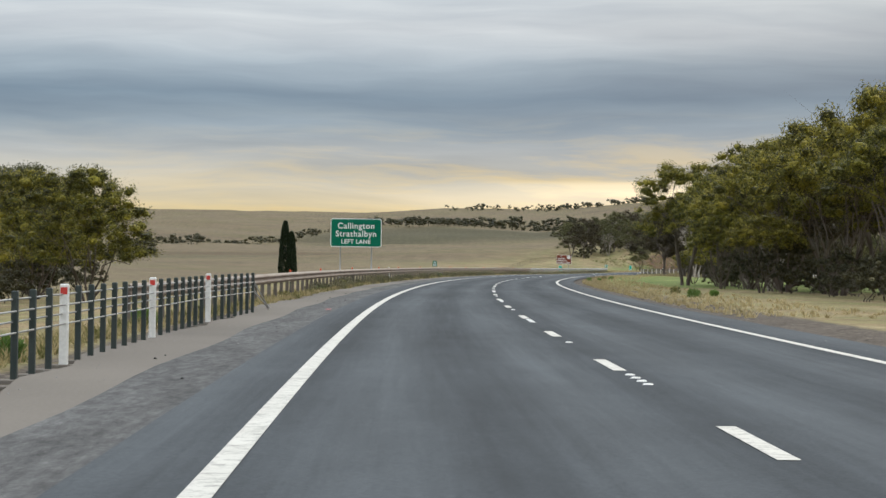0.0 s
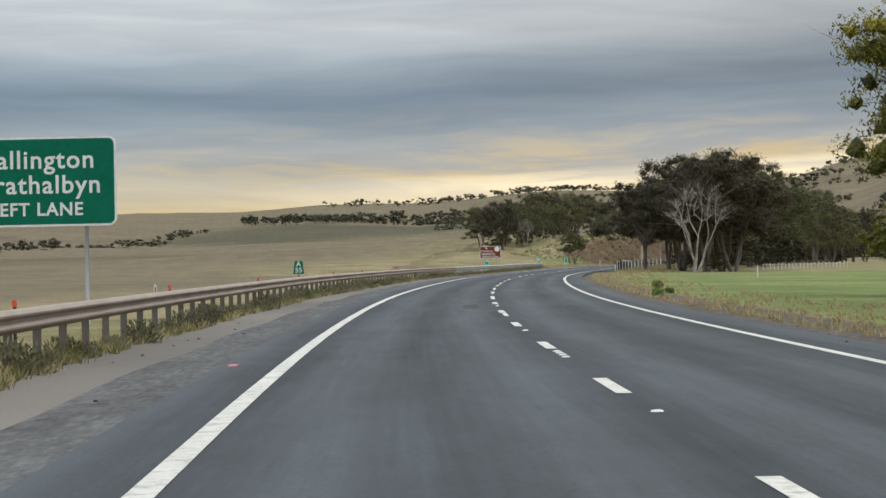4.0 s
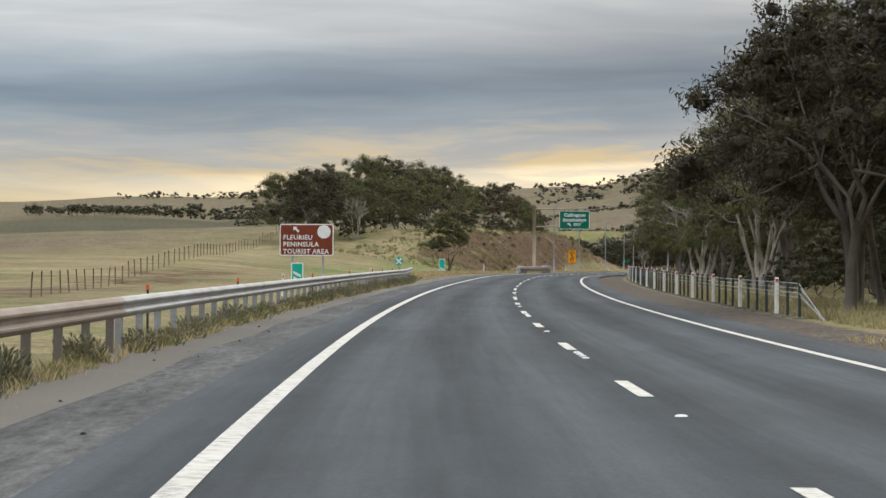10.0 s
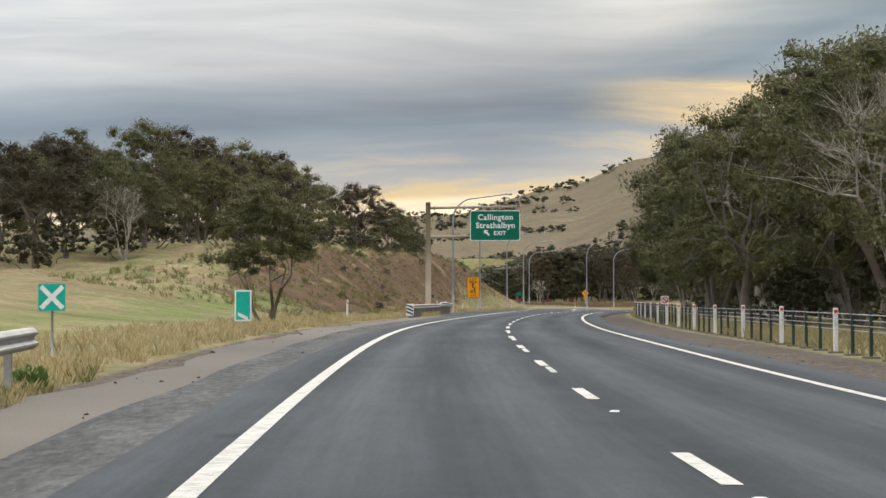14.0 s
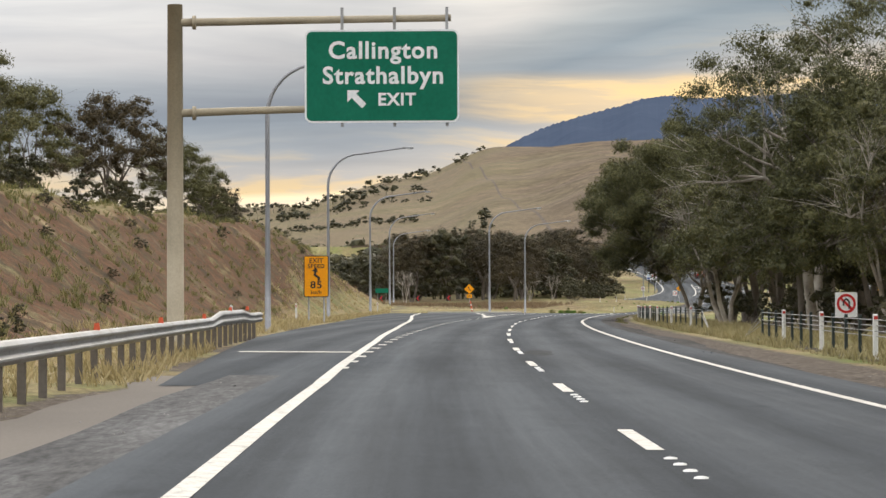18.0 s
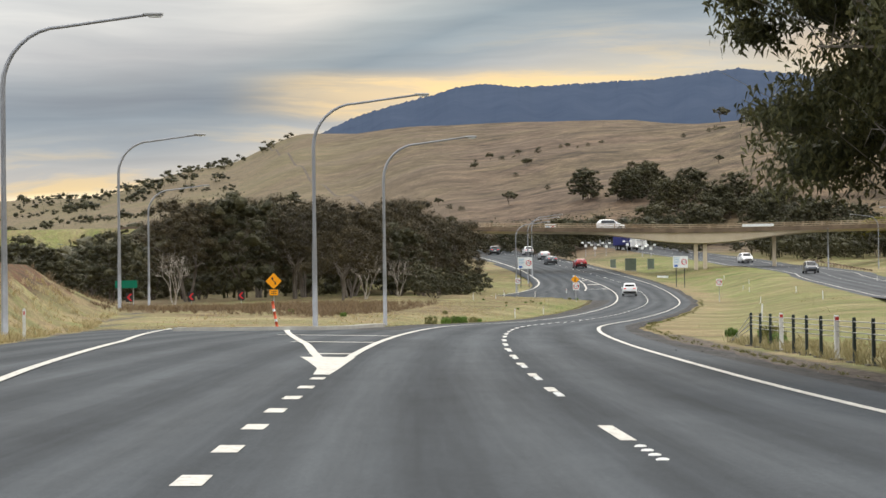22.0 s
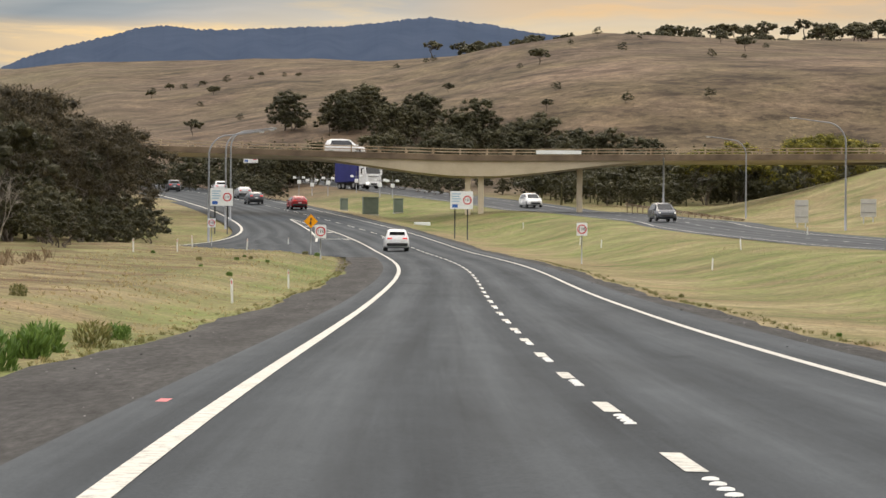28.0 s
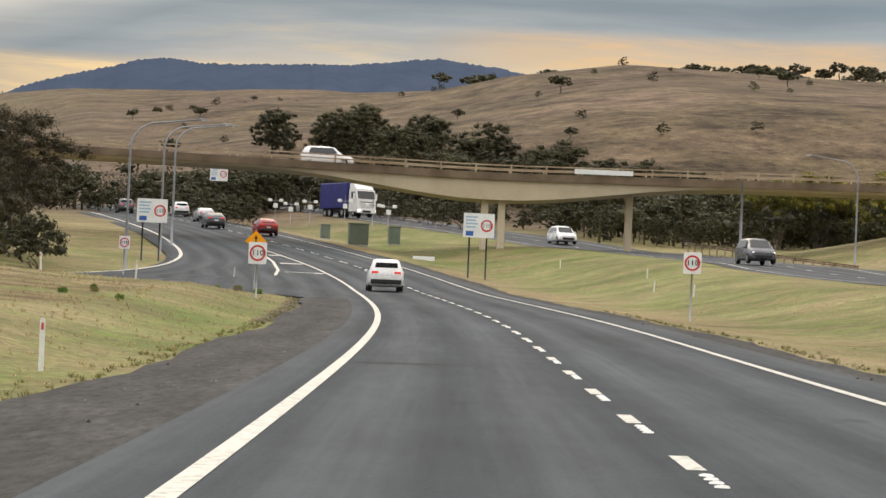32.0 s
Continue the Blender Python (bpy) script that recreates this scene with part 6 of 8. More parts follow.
for t_ in WEEDS + [SALT]:
    t_.matrix_basis = spot(-90, -20)

# ---- guard rails ----
W_PROFILE = [(0.0, 0.46), (0.035, 0.475), (0.085, 0.52), (0.085, 0.545), (0.03, 0.585), (0.03, 0.625), (0.085, 0.665), (0.085, 0.69), (0.035, 0.735), (0.0, 0.75)]


def guard_rail(ss, oo, mat, label, post_gap=2.0, lift=None, wide=0.055, post_mat=None):
    root = empty("guard_rail")
    ss, oo = np.asarray(ss, float), np.asarray(oo, float)
    n_seg = max(1, int((ss[-1] - ss[0]) / 12))
    cuts = np.linspace(ss[0], ss[-1], n_seg + 1)
    for a, b in zip(cuts, cuts[1:]):
        q = np.linspace(a - 0.16, b + 0.16, 7 if lift is None else 19)
        V, F = [], []
        for s in q:
            o = float(np.interp(s, ss, oo))
            for d, z in W_PROFILE + [(dd - 0.008, zz) for dd, zz in W_PROFILE[::-1]]:
                x, y = road_xy(s, o + d + 0.004 * (s == q[0]))
                V.append((float(x), float(y), float(road_z(s, o)) + z + (0.0 if lift is None else float(np.interp(s, lift[0], lift[1])) * (z - 0.2) * 2)))
        n = 2 * len(W_PROFILE)
        for i in range(len(q) - 1):
            for k in range(n):
                F.append((i * n + k, i * n + (k + 1) % n, (i + 1) * n + (k + 1) % n, (i + 1) * n + k))
        mesh_ob("beam", V, F, mat, root)
    bm = bmesh.new()
    box(bm, -0.16, -0.055, -wide, wide, -0.3, 0.72, 0.008)
    p0 = part("post", bm, post_mat or mat, root)
    bm = bmesh.new()
    box(bm, -0.05, 0.035, -0.06, 0.06, 0.50, 0.71, 0.006)
    b0 = part("spacer_block", bm, mat, root)
    first = True
    for s in np.arange(ss[0] + 0.6, ss[-1], post_gap):
        m = spot(s, float(np.interp(s, ss, oo)), 0, 0, True)
        if first:
            p0.matrix_basis, b0.matrix_basis, first = m, m, False
        else:
            share("post", p0, root, m)
            share("spacer_block", b0, root, m)
    return tagged(root, label, "guard rail")


guard_rail([46, 60, 90, 335], [-5.6, -5.25, -5.0, -4.58], RAIL_OLD, "long weathered steel W-beam guard rail beside the paddock", 2.4, None, 0.04, POST_OLD)
guard_rail([335, 440, 462], [-4.58, -4.4, -5.4], GALV, "cleaner grey steel W-beam guard rail going on along the paddock", 2.4, None, 0.04, GALV)
rail2 = guard_rail([579, 600, 622, 641], [-4.75, -5.2, -5.7, -6.2], GALV, "short galvanised guard rail with a striped end by the gantry", 2.0, ([579, 621, 624, 633, 636, 641], [0, 0, 0.13, 0.13, 0.03, 0.03]), 0.04, POST_OLD)
for s in (586, 597, 608, 619, 628, 635):
    bm = bmesh.new()
    prism(bm, [(-0.05, 0.0), (0.05, 0.0), (0.035, 0.11), (-0.035, 0.11)], 0.02, 0.745 + (0.13 if s > 622 else 0.0), 0.0)
    part("rail_reflector", bm, ORANGE, rail2, "small orange-red reflector on top of the beam").matrix_basis = spot(s, float(np.interp(s, [579, 600, 622, 641], [-4.75, -5.2, -5.7, -6.2])), 0, 0, True)
guard_rail([1062, 1080, 1102], [36.4, 36.6, 37.0], RAIL_TAN, "low pale tan guard rail beside the far carriageway")
e_ = bpy.data.objects["guard_rail.003"] if "guard_rail.003" in bpy.data.objects else None
if e_ is not None:
    e_.location.z += 1.0


def hazard_end(s, o):
    m = spot(s, o, 0, 0, True)
    bm = bmesh.new()
    box(bm, -0.21, 0.21, -0.28, 0.0, 0.08, 0.78, 0.03)
    b0 = part("end_terminal", bm, SIGN_WHITE, rail2)
    b0.matrix_basis = m
    for k in range(3):
        bm = bmesh.new()
        z = 0.12 + k * 0.2
        ring = [(-0.2, z + 0.16), (0.2, z - 0.0), (0.2, z + 0.1), (-0.2, z + 0.26)]
        prism(bm, [(px, min(pz, 0.76)) for px, pz in ring], 0.006, 0, -0.288)
        c = part("stripe", bm, SIGN_BLACK, rail2, "black diagonal stripe")
        c.matrix_basis = m


hazard_end(578.6, -4.75)


# ---- wire rope barriers ----
def wire_barrier(s0, s1, line, label, gap=2.45, white_every=4, head_down=True):
    root = empty("wire_barrier")
    fo = lambda s: float(np.interp(s, [a for a, _ in line], [b for _, b in line]))
    bm = bmesh.new()
    box(bm, -0.035, 0.035, -0.045, 0.045, -0.2, 0.93, 0.01)
    p0 = part("post", bm, POST_GREEN, root)
    bm = bmesh.new()
    box(bm, -0.05, 0.05, -0.06, 0.06, -0.1, 0.96, 0.015)
    w0 = part("white_post", bm, WHITE, root, "white plastic sleeve on a post")
    bm = bmesh.new()
    box(bm, -0.04, 0.04, -0.066, -0.058, 0.84, 0.92)
    r0 = part("reflector", bm, RED, root, "red reflector")
    bm = bmesh.new()
    box(bm, -0.16, 0.16, -0.16, 0.16, -0.06, 0.022, 0.01)
    f0 = part("footing", bm, APRON, root, "small gravelly concrete footing")
    ps = np.arange(s0, s1, gap)
    used = set()
    for k, s in enumerate(ps):
        m = spot(s, fo(s), 0.02)
        pl = [("footing", f0)]
        pl += [("white_post", w0), ("reflector", r0)] if k % white_every == 2 else [("post", p0)]
        for nm, ob in pl:
            if nm in used:
                share(nm, ob, root, m)
            else:
                ob.matrix_basis = m
                used.add(nm)
    for h_ in (0.52, 0.63, 0.74, 0.86):
        pts = []
        for s in np.concatenate([[s0 - 4.5], ps, [s1 + 4.5]]):
            x, y = road_xy(s, fo(s) + (0.02 if h_ in (0.52, 0.74) else -0.02))
            z = float(ground(s, fo(s))) + (h_ if s0 - 1 < s < s1 + 1 else 0.05)
            pts.append((float(x), float(y), z))
        bm = bmesh.new()
        tube(bm, pts, 0.011, 5, False)
        part("wire", bm, GALV, root)
    return tagged(root, label, "wire barrier")


wire_barrier(-12, 60, [(-12, -4.75), (50, -4.6), (60, -4.3)], "wire rope barrier on dark green posts with white sleeves", 1.25, 8)
wire_barrier(362, 640, [(362, 8.3), (600, 8.7), (640, 9.6)], "long wire rope barrier on dark posts along the wood")
wire_barrier(668, 770, [(668, 9.8), (690, 9.0), (770, 8.7)], "short wire rope barrier on dark posts before the median")


# ---- guide posts ----
def guide_post(s, o, red=True, lean=0.0):
    root = empty("guide_post", spot(s, o, 0, R.uniform(-12, 12)) @ pose(0, 0, 0, 0, lean, 0))
    bm = bmesh.new()
    prism(bm, [(-0.05, -0.1), (0.05, -0.1), (0.05, 0.94), (0.03, 1.0), (-0.03, 1.0), (-0.05, 0.94)], 0.03, 0, -0.015)
    part("post", bm, WHITE, root)
    bm = bmesh.new()
    box(bm, -0.022, 0.022, -0.021, -0.0155, 0.78, 0.91)
    part("reflector", bm, RED if red else SIGN_WHITE, root, "red reflector" if red else "")
    if s > 890:
        root.scale = (0.7, 0.7, 0.72 if o < 10 else 0.6)
    elif s < 450:
        root.scale = (0.75, 0.75, 0.8)
    return tagged(root, "white plastic roadside guide post with a small reflector", "guide post", "guide posts")


for s, o in [(286, 17.5), (560.8, -6.9), (777.6, -13.6), (180, -6.4), (236, -6.6), (325, -6.6), (390, -6.4), (438, -6.2), (655, -8.6), (700, -10.4), (836, 13.2), (895, 18.0), (966, 17.2),
             (898.7, -5.8), (920.7, -5.5), (964.1, -13.7), (982.3, -14.0), (956, -15.3), (986, -10.8), (1041.6, -8.1), (1021.7, 13.9), (1008.8, 14.0), (946.4, 13.2), (1011.7, 29.5), (1034.8, 15.5), (1063.5, 15.6)]:
    guide_post(s, o, o < 0, R.uniform(-4, 4))


def paddock_fence():
    root = empty("paddock_fence")
    line = lambda s: float(np.interp(s, [396, 425, 500, 620, 660], [-16.5, -19, -25, -38, -43]))
    ss = list(np.arange(398, 652, 4.2))
    bm = bmesh.new()
    tube(bm, [(0, 0, -0.3), (0.01, 0, 0.5), (0.02, 0, 1.0)], [0.035, 0.032, 0.03], 6)
    p0 = part("post", bm, CONC_DECK, root)
    for k, s in enumerate(ss):
        m = spot(s, line(s), 0, 40 * k) @ pose(0, 0, 0, 0, R.uniform(-4, 4), 0)
        if k == 0:
            p0.matrix_basis = m
        else:
            share("post", p0, root, m)
    for h_ in (0.35, 0.7, 1.05):
        pts = []
        for s in ss:
            x, y = road_xy(s, line(s))
            pts.append((float(x), float(y), float(ground(s, line(s))) + h_))
        bm = bmesh.new()
        tube(bm, pts, 0.005, 4, False)
        part("wire", bm, RAIL_OLD, root)
    return tagged(root, "weathered post and wire fence along the paddock edge", "fence")


paddock_fence()


def field_fence():
    root = empty("white_post_fence")
    bm = bmesh.new()
    box(bm, -0.035, 0.035, -0.035, 0.035, -0.2, 0.62, 0.01)
    p0 = part("post", bm, WHITE, root)
    ends_ = (Vector((52.2, 392.3, 0)), Vector((62.9, 399.9, 0)))
    tops = []
    for k in range(24):
        q = ends_[0].lerp(ends_[1], k / 23)
        i = int(np.hypot(LX - q.x, LY - q.y).argmin())
        z = float(ground(STEP[i], math.hypot(q.x - LX[i], q.y - LY[i])))
        m = pose(q.x, q.y, z, 0, 0, 30)
        tops.append((q.x, q.y, z + 0.5))
        if k == 0:
            p0.matrix_basis = m
        else:
            share("post", p0, root, m)
    bm = bmesh.new()
    tube(bm, tops, 0.02, 5, False)
    part("rail", bm, WHITE, root)
    return tagged(root, "low white post fence beyond the green field", "fence")


field_fence()


def peg(s, o, dz=0.0, tall=0.83):
    root = empty("rail_delineator", spot(s, o, dz, 0, True))
    bm = bmesh.new()
    box(bm, -0.02, 0.02, -0.012, 0.012, -0.2, tall - 0.08, 0.004)
    part("stem", bm, POST_GREEN, root)
    bm = bmesh.new()
    prism(bm, [(-0.032, tall - 0.09), (0.032, tall - 0.09), (0.032, tall - 0.02), (0.018, tall), (-0.018, tall), (-0.032, tall - 0.02)], 0.02, 0, -0.02)
    part("cap", bm, ORANGE, root, "orange-red reflective cap")
    return tagged(root, "small orange-red capped marker behind the guard rail", "marker post", "rail markers")


for s in (88, 105, 128, 152, 172, 196, 232, 252, 276, 300, 318, 344, 362, 384, 404, 420, 428, 436, 443):
    peg(s, -5.25 + (0.35 if s > 380 else 0.0))


# ---- signs ----
def sign_posts(root, xs, top, r=0.045, mat=None):
    for x in xs:
        bm = bmesh.new()
        tube(bm, [(x, 0.06, -0.4), (x, 0.06, top)], r, 8)
        part("post", bm, mat or GALV, root)


def board(root, w, h, z, col, border=None, r=0.08, name="panel", y=0.0, d=0.03, x=0.0):
    bm = bmesh.new()
    plate(bm, w, h, r, d, z, y)
    p = part(name, bm, [border or col], root)
    p.location.x = x
    if border is not None:
        bm = bmesh.new()
        plate(bm, w - 0.09, h - 0.09, max(r - 0.045, 0.01), 0.006, z, y - 0.004)
        q = part("face", bm, col, root)
        q.location.x = x
    return p


def disc(bm, r0, r1, z, y, d=0.006, seg=24, x=0.0):
    """A ring, or a disc where r0 is 0, facing -y."""
    ring1 = [bm.verts.new((x + r1 * math.cos(k * 6.2832 / seg), y, z + r1 * math.sin(k * 6.2832 / seg))) for k in range(seg)]
    ring1b = [bm.verts.new((v.co.x, y + d, v.co.z)) for v in ring1]
    for k in range(seg):
        bm.faces.new((ring1[k], ring1b[k], ring1b[(k + 1) % seg], ring1[(k + 1) % seg]))
    if r0 == 0:
        bm.faces.new(ring1)
        return bm
    ring0 = [bm.verts.new((x + r0 * math.cos(k * 6.2832 / seg), y, z + r0 * math.sin(k * 6.2832 / seg))) for k in range(seg)]
    for k in range(seg):
        bm.faces.new((ring1[k], ring1[(k + 1) % seg], ring0[(k + 1) % seg], ring0[k]))
    return bm


ARROW_UL = [(-0.5, 0.5), (0.16, 0.5), (-0.03, 0.31), (0.5, -0.22), (0.28, -0.46), (-0.27, 0.09), (-0.5, -0.14)]


def arrow(root, ring, size, x, z, mat, y=-0.012):
    bm = bmesh.new()
    prism(bm, [(x + a * size, b * size) for a, b in ring], 0.006, z, y)
    return part("arrow", bm, mat, root)


root = empty("direction_sign", spot(174, -8.25, 0, -2))
gz = float(road_z(174, -8) - ground(174, -8.25))
board(root, 3.42, 1.9, gz + 3.05, SIGN_GREEN, SIGN_WHITE, 0.16)
sign_posts(root, (-1.05, 1.05), gz + 3.9)
words("place_name", "Callington", 0.55, SIGN_WHITE, root, 0, -0.012, gz + 3.5, bold=0.008)
words("place_name", "Strathalbyn", 0.55, SIGN_WHITE, root, 0, -0.012, gz + 2.97, bold=0.008)
words("lane_note", "LEFT LANE", 0.385, SIGN_WHITE, root, 0, -0.012, gz + 2.45, bold=0.008)
tagged(root, "green road sign naming Callington and Strathalbyn on two posts", "road sign")

root = empty("route_marker", spot(213, -5.25, 0.1) @ Matrix.Scale(0.82, 4))
bm = bmesh.new()
prism(bm, [(-0.24, -0.28), (0.24, -0.28), (0.17, 0.28), (-0.17, 0.28)], 0.02, 1.25, 0)
part("panel", bm, SIGN_GREEN, root)
words("route_letter", "A", 0.3, SIGN_WHITE, root, 0, -0.01, 1.39, bold=0.006)
words("route_number", "55", 0.3, SIGN_WHITE, root, 0, -0.01, 1.12, bold=0.006)
sign_posts(root, (0,), 1.4, 0.03)
tagged(root, "small green trapezoid route marker reading A 55 behind the rail", "road sign")

root = empty("tourist_sign", spot(412, -7.3, 0.15, -2))
board(root, 2.35, 1.38, 1.98, SIGN_BROWN, SIGN_WHITE, 0.1)
sign_posts(root, (-0.62, 0.72), 2.55)
bm = bmesh.new()
disc(bm, 0, 0.29, 2.33, -0.012, x=0.76)
part("emblem", bm, SIGN_WHITE, root, "round white emblem")
arrow(root, ARROW_UL, 0.26, -0.45, 2.42, SIGN_WHITE)
words("place_name", "FLEURIEU", 0.28, SIGN_WHITE, root, -1.02, -0.012, 2.08, "LEFT", 0.006)
words("place_name", "PENINSULA", 0.28, SIGN_WHITE, root, -1.02, -0.012, 1.78, "LEFT", 0.006)
words("place_name", "TOURIST AREA", 0.28, SIGN_WHITE, root, -1.02, -0.012, 1.47, "LEFT", 0.006, 0.97)
tagged(root, "brown tourist sign reading Fleurieu Peninsula Tourist Area with white emblem", "road sign")


def teal_panel(s, o, w, h, z, bars):
    root = empty("exit_marker", spot(s, o, 0.0, 4))
    board(root, w, h, z, SIGN_TEAL, SIGN_WHITE, 0.03, y=0, d=0.02)
    sign_posts(root, (0,), z + h * 0.3, 0.025)
    for zz in bars:
        bm = bmesh.new()
        prism(bm, [(-w * 0.3, zz + 0.09), (w * 0.3, zz - 0.06), (w * 0.3, zz - 0.17), (-w * 0.3, zz - 0.02)], 0.005, 0, -0.011)
        part("stripe", bm, SIGN_WHITE, root)
    return tagged(root, "teal exit countdown panel with white slanted bars on a post", "road sign", "exit countdown panels")


teal_panel(405, -7.1, 0.5, 0.86, 0.72, (0.72, 0.5))
teal_panel(505, -6.15, 0.5, 0.92, 0.78, (0.5,))
root = empty("cross_marker", spot(476, -7.2, 0, 3))
board(root, 0.5, 0.5, 1.1, SIGN_TEAL, None, 0.02, d=0.02)
sign_posts(root, (0,), 1.2, 0.025)
for sg in (-1, 1):
    bm = bmesh.new()
    prism(bm, [(-0.23, sg * 0.17), (-0.17, sg * 0.23), (0.23, -sg * 0.17), (0.17, -sg * 0.23)], 0.005, 1.1, -0.008 - 0.002 * sg)
    part("cross_bar", bm, SIGN_WHITE, root)
tagged(root, "small teal square marker with a white cross", "road sign")

# cantilever gantry over the exit
root = empty("sign_gantry", spot(620, -6.42, -0.1))
gz = 0.0
bm = bmesh.new()
tube(bm, [(0, 0, -0.3), (0, 0, 8.35)], [0.21, 0.18], 14)
part("column", bm, GANTRY, root)
bm = bmesh.new()
tube(bm, [(0, 0, -0.1), (0, 0, 0.12)], 0.36, 14)
part("base_flange", bm, GALV, root)
for z, x1 in ((7.92, 6.6), (5.75, 3.15)):
    bm = bmesh.new()
    tube(bm, [(0.1, 0, z), (x1 * 0.5, 0, z + 0.05), (x1, 0, z + 0.08)], [0.10, 0.095, 0.085], 10)
    part("arm", bm, GANTRY, root)
    bm = bmesh.new()
    tube(bm, [(0.42, 0, z - 0.0), (0.5, 0, z)], 0.17, 10)
    part("collar", bm, GANTRY, root)
for x in (4.0, 5.25, 6.5):
    bm = bmesh.new()
    box(bm, x - 0.035, x + 0.035, -0.12, -0.06, 5.4, 8.25)
    part("hanger", bm, GALV, root)
bm = bmesh.new()
plate(bm, 3.68, 2.22, 0.17, 0.05, 6.6, -0.18)
q = part("panel", bm, SIGN_WHITE, root)
q.location.x = 4.95
bm = bmesh.new()
plate(bm, 3.59, 2.13, 0.13, 0.006, 6.6, -0.184)
q = part("face", bm, SIGN_GREEN, root)
q.location.x = 4.95
words("place_name", "Callington", 0.575, SIGN_WHITE, root, 4.98, -0.192, 7.2, bold=0.014)
words("place_name", "Strathalbyn", 0.575, SIGN_WHITE, root, 4.98, -0.192, 6.6, bold=0.014)
words("exit_word", "EXIT", 0.41, SIGN_WHITE, root, 5.3, -0.192, 6.03, bold=0.012)
arrow(root, ARROW_UL, 0.45, 4.35, 6.04, SIGN_WHITE, -0.192)
tagged(root, "tan cantilever gantry holding a green Callington Strathalbyn EXIT sign", "sign gantry")

root = empty("exit_speed_sign", spot(692.5, -8.6, -0.25, -2))
board(root, 1.3, 2.15, 2.65, SIGN_AMBER, SIGN_BLACK, 0.1)
sign_posts(root, (-0.4, 0.4), 3.4)
words("sign_word", "EXIT", 0.33, SIGN_BLACK, root, 0, -0.012, 3.46, bold=0.006)
words("sign_word", "SPEED", 0.30, SIGN_BLACK, root, 0, -0.012, 3.17, bold=0.006)
bm = bmesh.new()
prism(bm, [(-0.22, 0.18), (0.0, 0.38), (0.1, 0.12), (0.02, 0.12), (-0.02, 0.02), (0.2, -0.14), (0.2, -0.32), (0.08, -0.32), (0.08, -0.2), (-0.14, -0.04), (-0.1, 0.15)], 0.006, 2.75, -0.012)
part("bend_arrow", bm, SIGN_BLACK, root)
words("speed_number", "85", 0.52, SIGN_BLACK, root, 0, -0.012, 2.2, bold=0.01, stretch=1.15)
words("sign_word", "km/h", 0.26, SIGN_BLACK, root, 0, -0.012, 1.82, bold=0.004)
tagged(root, "amber advisory sign reading EXIT SPEED 85 km/h with bent arrow", "road sign")

root = empty("no_turn_sign", spot(631, 11.1, -0.1))
board(root, 0.62, 0.7, 1.23, SIGN_WHITE, None, 0.04, d=0.02)
sign_posts(root, (0,), 1.45, 0.03)
bm = bmesh.new()
disc(bm, 0.2, 0.27, 1.26, -0.008)
part("ring", bm, SIGN_RED, root, "red ring")
bm = bmesh.new()
prism(bm, [(-0.19, 0.14), (-0.14, 0.19), (0.19, -0.14), (0.14, -0.19)], 0.005, 1.26, -0.012)
part("bar", bm, SIGN_RED, root, "red slash")
bm = bmesh.new()
tube(bm, [(0.08, -0.006, 1.12), (0.08, -0.006, 1.32), (0.0, -0.006, 1.4), (-0.08, -0.006, 1.32), (-0.08, -0.006, 1.2)], 0.028, 6)
part("turn_arrow", bm, SIGN_BLACK, root)
tagged(root, "white no-turn sign with a red ring behind the wire barrier", "road sign")


def diamond(s, o, z, size, plate_under, kind, turn=0.0):
    root = empty("warning_sign", spot(s, o, 0, turn))
    bm = bmesh.new()
    c = size * 0.707
    prism(bm, [(0, c), (-c, 0), (0, -c), (c, 0)], 0.02, z, 0)
    part("panel", bm, SIGN_AMBER, root)
    bm = bmesh.new()
    if kind == "bend":
        prism(bm, [(-0.24 * size, 0.3 * size), (-0.02 * size, 0.34 * size), (-0.04 * size, 0.12 * size), (0.2 * size, -0.1 * size), (0.2 * size, -0.3 * size), (0.08 * size, -0.3 * size), (0.08 * size, -0.12 * size), (-0.14 * size, 0.1 * size)], 0.005, z, -0.008)
    else:
        prism(bm, [(0, 0.4 * size), (-0.14 * size, 0.16 * size), (-0.05 * size, 0.18 * size), (-0.05 * size, -0.05 * size), (-0.2 * size, -0.2 * size), (-0.13 * size, -0.28 * size), (-0.05 * size, -0.2 * size), (-0.05 * size, -0.42 * size), (0.05 * size, -0.42 * size), (0.05 * size, 0.18 * size), (0.14 * size, 0.16 * size)], 0.005, z, -0.008)
    part("symbol", bm, SIGN_BLACK, root)
    if plate_under:
        board(root, size * 0.75, size * 0.5, z - size * 0.98, SIGN_AMBER, None, 0.03, "speed_plate", d=0.02)
        for dz in (0.09, -0.08):
            bm = bmesh.new()
            box(bm, -size * 0.22, size * 0.22, -0.012, -0.004, z - size * 0.98 + dz - 0.03, z - size * 0.98 + dz + 0.03)
            part("word_bar", bm, SIGN_BLACK, root)
    sign_posts(root, (0,), z, 0.04)
    return tagged(root, "amber diamond warning sign with a black arrow on a post", "road sign")


diamond(917, -28.5, 2.2, 1.0, True, "bend")
diamond(1010.3, -6.8, 2.5, 0.72, False, "merge")


def chevron(s, o, z):
    root = empty("chevron_board", spot(s, o, 0, 10))
    board(root, 0.62, 0.75, z, SIGN_BLACK, None, 0.03, d=0.02)
    bm = bmesh.new()
    prism(bm, [(-0.22, 0), (0.06, 0.3), (0.24, 0.3), (-0.03, 0), (0.24, -0.3), (0.06, -0.3)], 0.005, z, -0.008)
    part("chevron", bm, SIGN_RED, root, "orange-red chevron")
    sign_posts(root, (0,), z, 0.03)
    return tagged(root, "black curve board with an orange-red chevron", "road sign", "curve boards")


